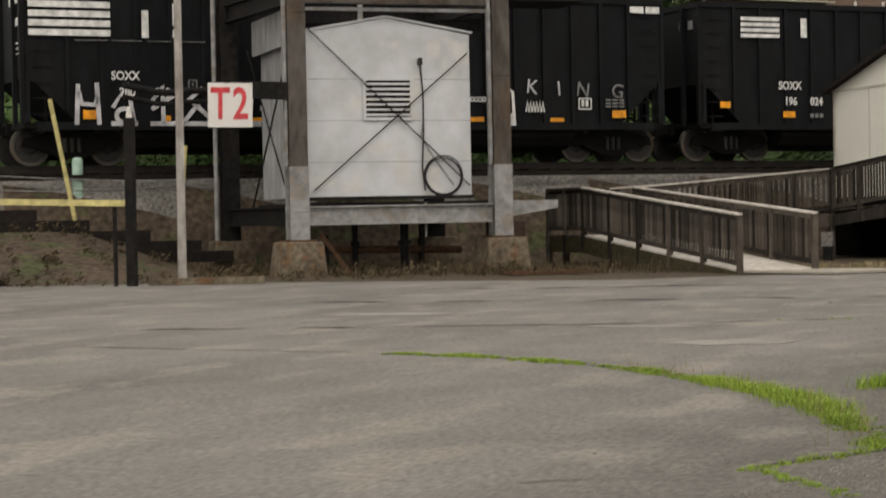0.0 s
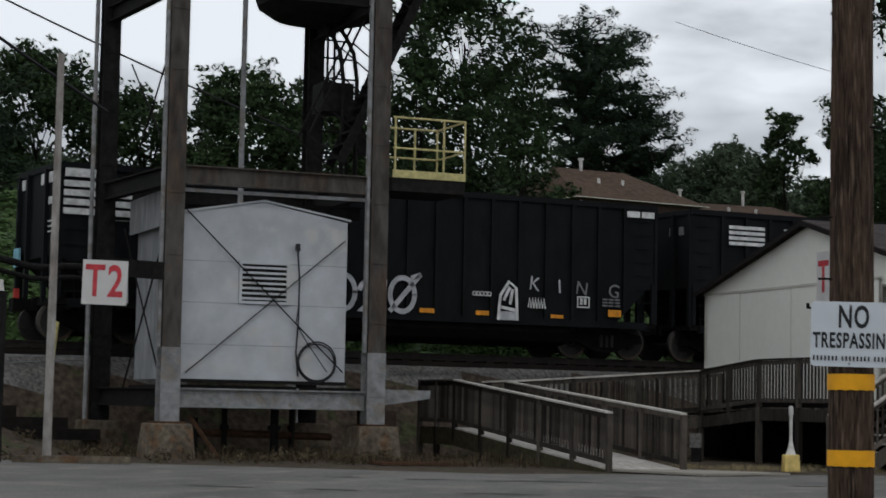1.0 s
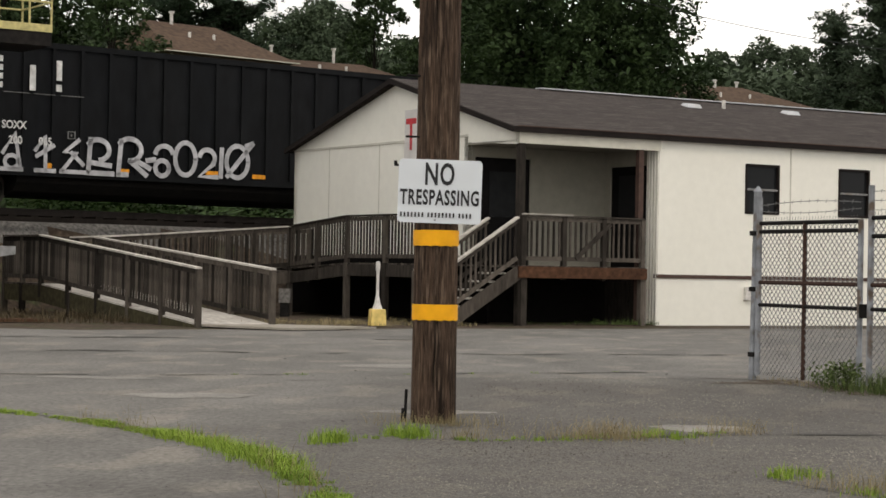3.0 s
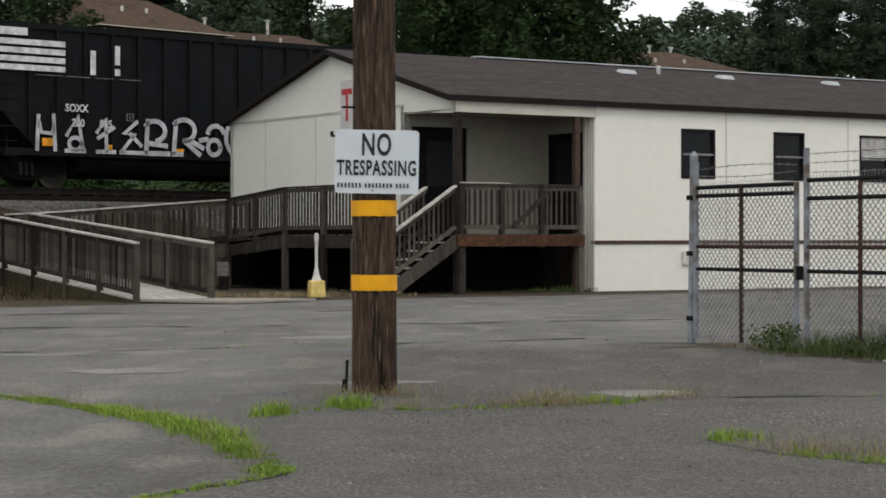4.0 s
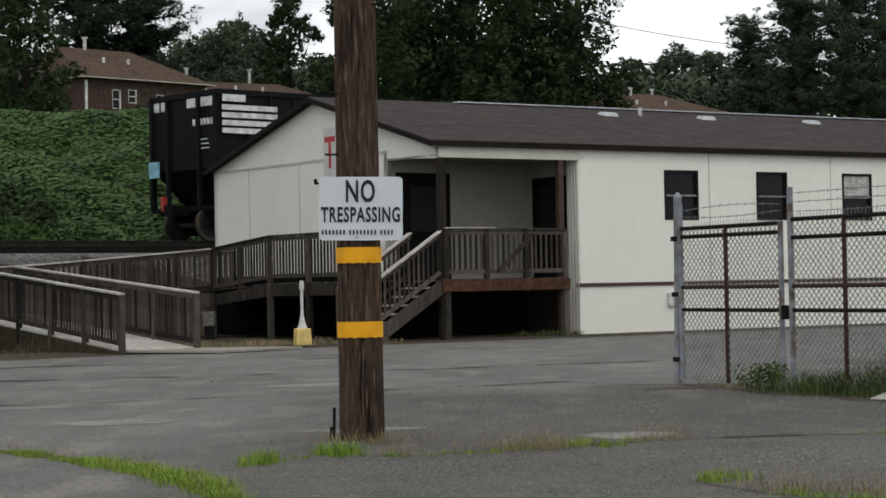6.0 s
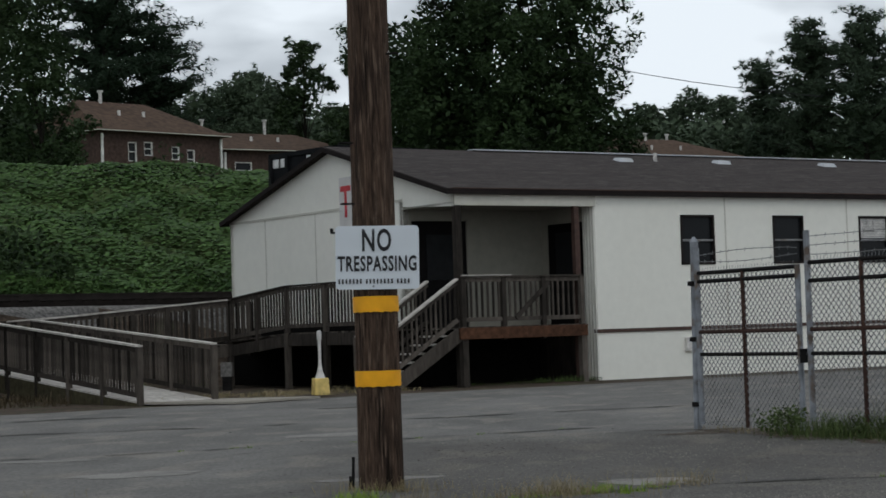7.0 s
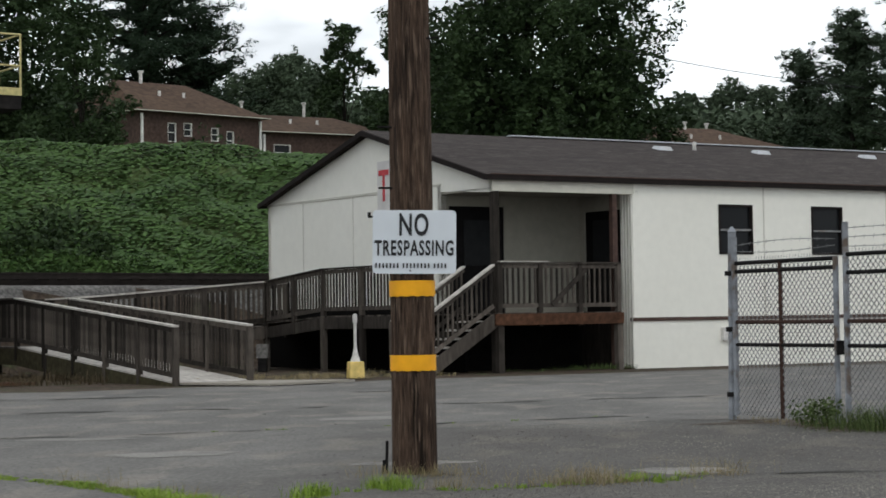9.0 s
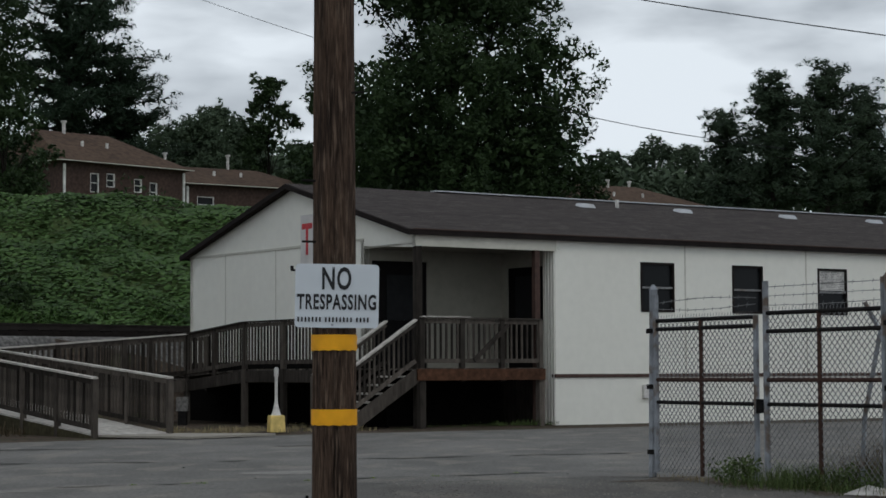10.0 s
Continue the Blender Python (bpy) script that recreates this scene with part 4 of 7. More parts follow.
def railing(t, a, b, za, zb, post_step=1.6, height=1.05, cap=True, ends=(True, True), foot=0.08):
    """Posts, balusters, rails and cap from a to b (in the yard's plan), deck heights za and zb."""
    global BALUSTER
    if BALUSTER is None:
        bm = bmesh.new()
        box(bm, -0.0185, -0.0185, 0, 0.0185, 0.0185, 0.82)
        BALUSTER = mesh_of("baluster", bm, M_WOOD)
    a, b = Vector((*a, za)), Vector((*b, zb))
    L = (b - a).length
    ang = math.atan2(b.y - a.y, b.x - a.x)
    n = max(1, round(L / post_step))
    for i in range(n + 1):
        if (i == 0 and not ends[0]) or (i == n and not ends[1]):
            continue
        p = a.lerp(b, i / n)
        bm = bmesh.new()
        box(bm, -0.05, -0.05, -0.3, 0.05, 0.05, height - 0.02)
        ob = part("post", bm, M_WOOD, t)
        ob.matrix_basis = Matrix.Translation(p) @ Matrix.Rotation(ang, 4, "Z")
    k = int(L / 0.135)
    for i in range(k):
        p = a.lerp(b, (i + 0.5) / k)
        piece("baluster", BALUSTER, t, Matrix.Translation(p + Vector((0, 0, foot + 0.07))) @ Matrix.Rotation(ang, 4, "Z"))
    for z, w, h, mat, nm in ((foot + 0.07, 0.04, 0.09, M_WOOD, "bottom_rail"), (height - 0.07, 0.04, 0.09, M_WOOD, "top_rail"), (height, 0.14, 0.035, M_CAP if cap else M_WOOD, "rail_cap")):
        bm = bmesh.new()
        o = Vector((0, 0, z))
        bar(bm, a + o, b + o, w, h)
        part(nm, bm, mat, t)


def decking(t, c00, c10, c11, c01, z0, z1, board=0.14, mat=None):
    """Boards across a strip: c00-c10 is the low edge, c01-c11 the high one."""
    c00, c10 = Vector((*c00, z0)), Vector((*c10, z0))
    c01, c11 = Vector((*c01, z1)), Vector((*c11, z1))
    L = (c01 - c00).length
    n = int(L / board)
    for i in range(n):
        f0, f1 = i / n, (i + 0.93) / n
        bm = bmesh.new()
        ring = [c00.lerp(c01, f0), c10.lerp(c11, f0), c10.lerp(c11, f1), c00.lerp(c01, f1)]
        prism(bm, [p - Vector((0, 0, 0.035)) for p in ring], ring)
        part("deck_board", bm, mat or M_WOOD, t)


def skirt(t, a, b, za, zb, depth, mat, name="rim_board"):
    bm = bmesh.new()
    bar(bm, (*a, za - depth / 2 - 0.035), (*b, zb - depth / 2 - 0.035), 0.045, depth)
    part(name, bm, mat, t)


def make_ramp():
    t = thing("wheelchair_ramp", "weathered wooden switchback ramp with picket railings", "ramp", YARD)
    mid, top = 0.66, 1.24
    u0, u1, v0, v1, v2 = -11.6, -10.1, -1.5, 6.8, 9.2
    w0, w1 = -5.2, -3.78
    # first run
    decking(t, (u0, v0), (u1, v0), (u1, v1), (u0, v1), 0.05, mid, mat=M_CAP)
    railing(t, (u0, v0), (u0, v1), 0.02, mid, 1.65)
    railing(t, (u1, v0), (u1, 7.5), 0.02, mid, 1.7)
    bm = bmesh.new()
    slab(bm, [(u0 - 0.03, v0, -0.05), (u0 - 0.03, 2.6, -0.05), (u0 - 0.03, v1, mid - 0.4), (u0 - 0.03, v1, mid - 0.03), (u0 - 0.03, v0, 0.02)], 0.05, (1, 0, 0))
    part("side_skirt", bm, M_MOSSY, t, "mossy plank skirt")
    skirt(t, (u1, v0), (u1, 7.5), 0.05, mid, 0.2, M_MOSSY)
    # landing
    decking(t, (u0, v1), (u1, v1), (u1, v2), (u0, v2), mid, mid)
    railing(t, (u0, v1), (u0, v2), mid, mid, 1.2, ends=(False, True), cap=False)
    railing(t, (u0, v2), (u1 + 0.2, v2), mid, mid, 1.6, ends=(False, True), cap=False)
    skirt(t, (u0, v1), (u0, v2), mid, mid, 0.36, M_MOSSY)
    skirt(t, (u0, v2), (u1, v2), mid, mid, 0.3, M_MOSSY)
    # second run, along the office's length
    zk = 1.03
    decking(t, (u1, v2), (u1, 7.5), (w0, 7.5), (w0, v2), mid, zk)
    railing(t, (u1, 7.5), (w0, 7.5), mid, zk, 1.7, ends=(False, True))
    railing(t, (u1, v2), (w1, v2), mid, zk, 1.7, ends=(False, True))
    skirt(t, (u1, 7.5), (w0, 7.5), mid, zk, 0.26, M_WOOD)
    # third run and level walkway beside the end wall
    decking(t, (w0, v2), (w1, v2), (w1, 4.66), (w0, 4.66), zk, top)
    railing(t, (w0, 7.5), (w0, 4.66), zk, top, 1.5, ends=(False, True), cap=False)
    skirt(t, (w0, 7.5), (w0, 4.66), zk, top, 0.26, M_WOOD)
    decking(t, (w0, 4.66), (w1, 4.66), (w1, 1.1), (w0, 1.1), top, top)
    railing(t, (w0, 4.66), (w0, 1.15), top, top, 1.75, ends=(False, True), cap=False)
    skirt(t, (w0, 4.66), (w0, 1.1), top, top, 0.26, M_WOOD)
    for u, v, z in ((u0, 8.0, mid), (u0, v2, mid), (w0, 4.66, top), (w0, 2.9, top), (w0, 1.15, top), (w0, 7.5, zk), (u0, 5.0, 0.5), (-7.6, 7.5, 0.85), (u1, 6.0, 0.6)):
        bm = bmesh.new()
        box(bm, u - 0.06, v - 0.06, -0.05, u + 0.06, v + 0.06, z)
        part("support_post", bm, M_WOOD, t)
    # concrete pad at the foot
    bm = bmesh.new()
    slab(bm, [(u0 + 0.05, v0, 0.006), (u1 + 0.1, v0 + 0.2, 0.006), (u1 + 1.5, v0 - 1.3, 0.006), (u0 + 0.9, v0 - 2.0, 0.006)], 0.04, (0, 0, 1))
    solo("concrete_pad", bm, M_PAD, "pale concrete pad at the foot of the ramp", "pavement", YARD, kind="structure")
    # near-black panel closing under the walkway, in place of the crawl space's shade
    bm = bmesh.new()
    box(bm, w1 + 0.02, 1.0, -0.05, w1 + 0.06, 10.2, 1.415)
    part("crawl_space_shade", bm, M_UNDER, t, "near-black panel standing in for the shade under the walkway")


def make_porch():
    t = thing("porch", "wooden porch deck with picket railing and stairs", "porch", YARD)
    decking(t, (-3.7, -0.18), (-3.7, 2.0), (-0.1, 2.0), (-0.48, -0.18), 1.24, 1.24)
    bm = bmesh.new()
    box(bm, -3.78, -0.24, 0.98, -0.46, -0.19, 1.22)
    part("rim_board", bm, M_RIM, t, "red-brown rim board")
    railing(t, (-3.62, -0.12), (-0.52, -0.12), 1.24, 1.24, 1.03, cap=False)
    bm = bmesh.new()
    box(bm, -0.57, -0.03, -0.05, -0.44, 0.09, 3.84)
    part("corner_post", bm, M_BELT, t, "dark brown corner post")
    bm = bmesh.new()
    bar(bm, (-3.62, -0.12, 2.31), (-2.4, -0.12, 2.31), 0.14, 0.036)
    part("rail_cap", bm, M_CAP, t)
    bm = bmesh.new()
    bar(bm, (-2.3, -0.16, 1.4), (-1.4, -0.16, 2.15), 0.05, 0.09)
    part("brace", bm, M_WOOD, t)
    for u in (-3.62, -0.52):
        bm = bmesh.new()
        box(bm, u - 0.07, -0.19, -0.05, u + 0.07, -0.05, 0.98)
        part("support_post", bm, M_WOOD, t)
    # near-black sheet painted in as the shade under the porch deck
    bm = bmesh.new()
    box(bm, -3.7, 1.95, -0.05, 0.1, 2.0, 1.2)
    part("crawl_space_shade", bm, M_UNDER, t)
    bm = bmesh.new()
    box(bm, 0.02, 0.62, -0.05, 0.06, 2.0, 1.2)
    for k in range(10):
        box(bm, -0.01, 0.64 + k * 0.135, -0.05, 0.02, 0.72 + k * 0.135, 1.1)
    part("crawl_space_slats", bm, M_WOOD, t)
    # stairs
    n, run = 7, 0.255
    for side in (-0.14, 1.0):
        bm = bmesh.new()
        bar(bm, (-3.72, side, 1.1), (-3.72 - n * run, side, -0.02), 0.05, 0.28)
        part("stringer", bm, M_WOOD, t)
    for i in range(n):
        z = 1.24 - (i + 1) * 1.24 / (n + 0.0) + 0.02
        u = -3.74 - (i + 0.5) * run
        if z < 0.1:
            continue
        bm = bmesh.new()
        box(bm, u - 0.15, -0.11, z - 0.04, u + 0.15, 0.97, z)
        part("tread", bm, M_CAP, t)
    for side in (-0.14, 1.0):
        a, b = (-3.78, side), (-3.78 - n * run, side)
        railing(t, a, b, 1.24, 0.1, 2.0, ends=(False, True), height=1.0)


def make_bollard():
    t = thing("ash_stand", "cream smokers' post with square weighted base", "bin", pose(-4.48, 38.49, 0, 0, 0, 20))
    bm = bmesh.new()
    prism(bm, [(-0.155, -0.155, 0), (0.155, -0.155, 0), (0.155, 0.155, 0), (-0.155, 0.155, 0)], [(-0.14, -0.14, 0.33), (0.14, -0.14, 0.33), (0.14, 0.14, 0.33), (-0.14, 0.14, 0.33)])
    part("base", bm, material("cream_yellow_plastic", (0.7, 0.52, 0.17), (0.58, 0.44, 0.16), 0.6, 6, 2, 0.0), t, "yellowish weighted base", 0.02)
    bm = bmesh.new()
    rod(bm, (0, 0, 0.33), (0, 0, 0.45), 0.1, 0.06, 12)
    rod(bm, (0, 0, 0.45), (0, 0, 0.6), 0.06, 0.03, 12)
    rod(bm, (0, 0, 0.6), (0, 0, 1.08), 0.03, 0.03, 12)
    part("stem", bm, M_PALE, t)
    bm = bmesh.new()
    rod(bm, (0, 0, 1.08), (0, 0, 1.22), 0.046, 0.046, 12)
    rod(bm, (0, 0, 1.22), (0, 0, 1.26), 0.046, 0.025, 12)
    part("cap", bm, M_PALE, t)


# ------------------------------------------------------------------ pole with sign
def make_pole():
    t = thing("utility_pole", "dark brown weathered wooden utility pole with yellow bands", "pole", pose(-1.27, 14.6, 0))
    bm = bmesh.new()
    n, rows = 40, 60
    rings = []
    for j in range(rows):
        z = -0.1 + 9.6 * j / (rows - 1)
        r0 = 0.168 - 0.0045 * z
        ring = []
        for i in range(n):
            a = 2 * math.pi * i / n
            crack = noise.noise((math.cos(a) * 5, math.sin(a) * 5, z * 0.28))
            r = r0 * (1 + 0.012 * noise.noise((math.cos(a), math.sin(a), z * 0.8))) - (0.009 if crack > 0.28 else 0) - 0.004 * abs(noise.noise((math.cos(a) * 14, math.sin(a) * 14, z * 0.4)))
            ring.append(bm.verts.new((r * math.cos(a), r * math.sin(a), z)))
        rings.append(ring)
    for a, b in zip(rings, rings[1:]):
        for i in range(n):
            bm.faces.new((a[i], a[(i + 1) % n], b[(i + 1) % n], b[i]))
    bm.faces.new(rings[-1])
    part("shaft", bm, M_POLE, t)
    for z0, z1 in ((1.30, 1.415), (0.755, 0.87)):
        bm = bmesh.new()
        m = 40
        grid = [[bm.verts.new((r * math.cos(a), r * math.sin(a), z)) for r, z in ((0.160, z0), (0.171, z0 + 0.004 * math.sin(k)), (0.171, z1), (0.160, z1))]
                for k, a in enumerate(np.radians(np.linspace(188, 353, m)))]
        for p0, p1 in zip(grid, grid[1:]):
            for k in range(4):
                bm.faces.new((p0[k], p1[k], p1[(k + 1) % 4], p0[(k + 1) % 4]))
        part("reflective_band", bm, M_YELLOW, t, "yellow reflective band")
    for z, s in ((3.2, 1), (2.55, -1), (2.1, -1)):
        bm = bmesh.new()
        rod(bm, (s * 0.12, -0.06, z), (s * 0.23, -0.1, z), 0.008, 0.008, 6)
        part("step_bolt", bm, M_STEEL_DARK, t)
    bm = bmesh.new()
    rod(bm, (-0.21, -0.02, -0.05), (-0.20, -0.02, 0.24), 0.012, 0.012, 6)
    rod(bm, (-0.235, -0.02, -0.05), (-0.225, -0.02, 0.1), 0.01, 0.01, 6)
    part("ground_rod", bm, M_STEEL_DARK, t)
    # sign
    s = thing("no_trespassing_sign", "white metal no-trespassing sign with black letters", "sign", pose(-1.235, 14.42, 1.695, 0, 1.0, 4))
    bm = bmesh.new()
    w, h, r = 0.305, 0.232, 0.03
    ring = []
    for cx, cz, a0 in ((w - r, h - r, 0), (-w + r, h - r, 90), (-w + r, -h + r, 180), (w - r, -h + r, 270)):
        for k in range(5):
            a = math.radians(a0 + 22.5 * k)
            ring.append((cx + r * math.cos(a), 0, cz + r * math.sin(a)))
    prism(bm, ring, [(x, 0.004, z) for x, _, z in ring])
    plate = part("plate", bm, M_SIGN, s)
    lettering("word", "NO", 0.225, M_INK, s, pose(-0.005, -0.004, 0.118, 90), swell=0.005, space=1.1, squeeze=0.6, thick=0.001)
    lettering("word", "TRESPASSING", 0.152, M_INK, s, pose(0.0, -0.004, -0.05, 90), swell=0.004, space=1.12, squeeze=0.575, thick=0.001)
    x = -0.285
    for word in (7, 8, 4):
        for _ in range(word):
            bm = bmesh.new()
            box(bm, x, -0.005, -0.19, x + 0.0125, -0.001, -0.156)
            part("small_print_bar", bm, M_INK, s)
            x += 0.0262
        x += 0.017
    for zz in (0.2, -0.21):
        bm = bmesh.new()
        rod(bm, (-0.03, -0.008, zz), (-0.03, 0.02, zz), 0.008, 0.008, 8)
        part("bolt", bm, M_GALV, s)


# ------------------------------------------------------------------ chain-link gate
def make_fence():
    posts = [(1.56, 21.55), (2.52, 19.87), (3.50, 18.3), (4.75, 16.25), (6.0, 14.2)]
    g = thing("chain_link_gate", "double-leaf chain-link gate with rusty brown pipe frame", "gate")
    f = thing("chain_link_fence", "galvanised chain-link fence with barbed wire on top", "fence")

    def netting(parent, a, b, z0, z1):
        a, b = Vector((*a, 0)), Vector((*b, 0))
        d = b - a
        L = d.length
        d.normalize()
        bm = bmesh.new()
        step = 0.075
        Hh = z1 - z0
        side = Vector((-d.y, d.x, 0)) * 0.003
        for sgn in (1, -1):
            k = -Hh
            while k < L + Hh:
                x0, zz0, x1, zz1 = k, z0, k + sgn * Hh, z1
                # clip to the panel
                pts = []
                for f_ in np.linspace(0, 1, 2):
                    pts.append((x0 + (x1 - x0) * f_, zz0 + (zz1 - zz0) * f_))
                (xa, za), (xb, zb) = pts
                lo, hi = 0.0, 1.0
                dx = xb - xa
                for lim, sg in ((0, 1), (L, -1)):
                    va, vb = (xa - lim) * sg, (xb - lim) * sg
                    if va < 0 and vb < 0:
                        lo = 2
                    elif va < 0:
                        lo = max(lo, va / (va - vb))
                    elif vb < 0:
                        hi = min(hi, va / (va - vb))
                if lo < hi:
                    P = a + d * (xa + dx * lo) + Vector((0, 0, za + (zb - za) * lo)) + side * sgn
                    Q = a + d * (xa + dx * hi) + Vector((0, 0, za + (zb - za) * hi)) + side * sgn
                    rod(bm, P, Q, 0.0048, 0.0048, 3)
                k += step
        part("wire_mesh", bm, M_WIRE, parent, "grey diamond wire mesh")

    def pipe(parent, name, p, q, r, mat):
        bm = bmesh.new()
        rod(bm, p, q, r, r, 10)
        return part(name, bm, mat, parent)

    def leaf(a, b, top, second):
        a2, b2 = Vector((*a, 0)), Vector((*b, 0))
        d = (b2 - a2).normalized()
        a2, b2 = a2 + d * 0.09, b2 - d * 0.07
        m = a2.lerp(b2, 0.47)
        up = lambda p, z: (p.x, p.y, z)
        pipe(g, "stile", up(a2, 0.06), up(a2, 2.03 if a == posts[1] else 1.96), 0.032, M_GALV)
        pipe(g, "stile", up(b2, 0.04), up(b2, 2.0 if a == posts[1] else top + 0.02), 0.03, M_GALV)
        pipe(g, "middle_stile", up(m, 0.05), up(m, top), 0.024, M_GATEBROWN)
        for z in (top, top - second, 1.05, 0.81):
            pipe(g, "rail", up(a2, z), up(b2, z), 0.022 if z > 0.9 else 0.02, M_STEEL_DARK if z != 1.05 else M_GATEBROWN)
        netting(g, (a2.x, a2.y), (b2.x, b2.y), 0.06, top)
        # tips of the mesh stand above the rail
        bm = bmesh.new()
        L = (b2 - a2).length
        for i in range(int(L / 0.05)):
            p = a2 + d * (i * 0.05)
            rod(bm, (p.x, p.y, top), (p.x + d.x * 0.012, p.y + d.y * 0.012, top + 0.06), 0.003, 0.003, 3)
        part("wire_tips", bm, M_WIRE, g)
        for z, sag in ((top + 0.08, 0.01), (top + 0.17, 0.0), (top + 0.26, 0.0)) if a == posts[1] else ((top + 0.13, 0.03), (top + 0.19, -0.03)):
            bm = bmesh.new()
            pts = [a2.lerp(b2, i / 12) + Vector((0, 0, z - sag * math.sin(math.pi * i / 12) + 0.012 * noise.noise((i, z, 3)))) for i in range(13)]
            hose(bm, pts, 0.004, 4)
            for p in pts[1:-1]:
                rod(bm, p + Vector((0, 0, -0.02)), p + Vector((0.01, 0, 0.02)), 0.003, 0.003, 3)
            part("barbed_wire", bm, M_WIRE, g)

    leaf(posts[0], posts[1], 1.68, 0.09)
    leaf(posts[1], posts[2], 1.71, 0.18)
    for i, (x, y) in enumerate(posts):
        big = i in (0, 2)
        h = 2.0 if i else 2.02
        if i == 1:
            bm = bmesh.new()
            box(bm, x - 0.05, y - 0.06, 0.72, x + 0.05, y + 0.02, 0.86)
            part("latch", bm, M_STEEL_DARK, g, "dark steel gate latch")
            continue
        bm = bmesh.new()
        r = 0.043 if big else 0.035
        rod(bm, (x + (0.03 if i == 0 else 0), y, h), (x, y, -0.05), r, r, 14)
        rod(bm, (x + (0.03 if i == 0 else 0), y, h), (x + (0.03 if i == 0 else 0), y, h + 0.06), r + 0.008, 0.012, 14)
        part("post", bm, M_GALV, f, "galvanised steel post with cap")
        for z in (0.25, 0.95, 1.55):
            bm = bmesh.new()
            rod(bm, (x, y, z), (x, y, z + 0.05), r + 0.012, r + 0.012, 14)
            part("hinge_band", bm, M_STEEL_DARK, f)
    for a, b in zip(posts[2:], posts[3:]):
        netting(f, a, b, 0.05, 1.6)
        for z in (1.62, 1.48):
            pipe(f, "rail", (*a, z), (*b, z), 0.022, M_STEEL_DARK)
        pipe(f, "brace", (*a, 0.62), (b[0], b[1], 0.75), 0.02, M_STEEL_DARK)
        for z in (1.78, 1.9, 2.02):
            bm = bmesh.new()
            hose(bm, [(a[0] + (b[0] - a[0]) * i / 10, a[1] + (b[1] - a[1]) * i / 10, z - 0.03 * math.sin(math.pi * i / 10)) for i in range(11)], 0.004, 4)
            part("barbed_wire", bm, M_WIRE, f)
    # leaning broken stay behind the gate
    bm = bmesh.new()
    hose(bm, [(3.33, 18.9, 0.05), (3.36, 18.85, 0.7), (3.5, 18.75, 1.5), (3.36, 18.75, 1.78)], 0.022, 8)
    part("broken_stay", bm, M_GALV, f, "bent leaning pipe stay")
    bm = bmesh.new()
    prism(bm, [(3.05, 18.25, 0.012), (3.45, 18.0, 0.012), (3.5, 18.2, 0.02), (3.3, 18.4, 0.05)], [(3.05, 18.26, 0.018), (3.45, 18.01, 0.018), (3.5, 18.22, 0.05), (3.3, 18.41, 0.09)])
    solo("litter_sheet", bm, M_PAPER, "crumpled dirty white sheet by the fence", "litter")


# ------------------------------------------------------------------ track and train
RAIL_Z, SPEED, CAR_L, K = 2.45, 3.59, 16.26, 1.063


def make_track():
    t = thing("railway_track", "rusty steel rails on dark timber ties", "track", TRACK, kind="structure")
    for dv in (-0.75, 0.75):
        bm = bmesh.new()
        v = dv
        box(bm, -70, v - 0.07, 2.28, 60, v + 0.07, 2.30)
        box(bm, -70, v - 0.012, 2.30, 60, v + 0.012, 2.41)
        box(bm, -70, v - 0.036, 2.41, 60, v + 0.036, RAIL_Z)
        part("rail", bm, M_RAIL, t)
    bm = bmesh.new()
    box(bm, -0.11, -1.3, 2.12, 0.11, 1.3, 2.28)
    me = mesh_of("tie", bm, M_TIE)
    for i in range(80):
        piece("tie", me, t, Matrix.Translation((-36 + i * 0.6, 0, random.uniform(-0.01, 0.01))))
    # second, nearer siding of buried rail along the ballast edge
    bm = bmesh.new()
    box(bm, -70, -1.95, 2.1, 60, -1.85, 2.22)
    part("guard_timber", bm, M_TIE, t)


WHEELS = []


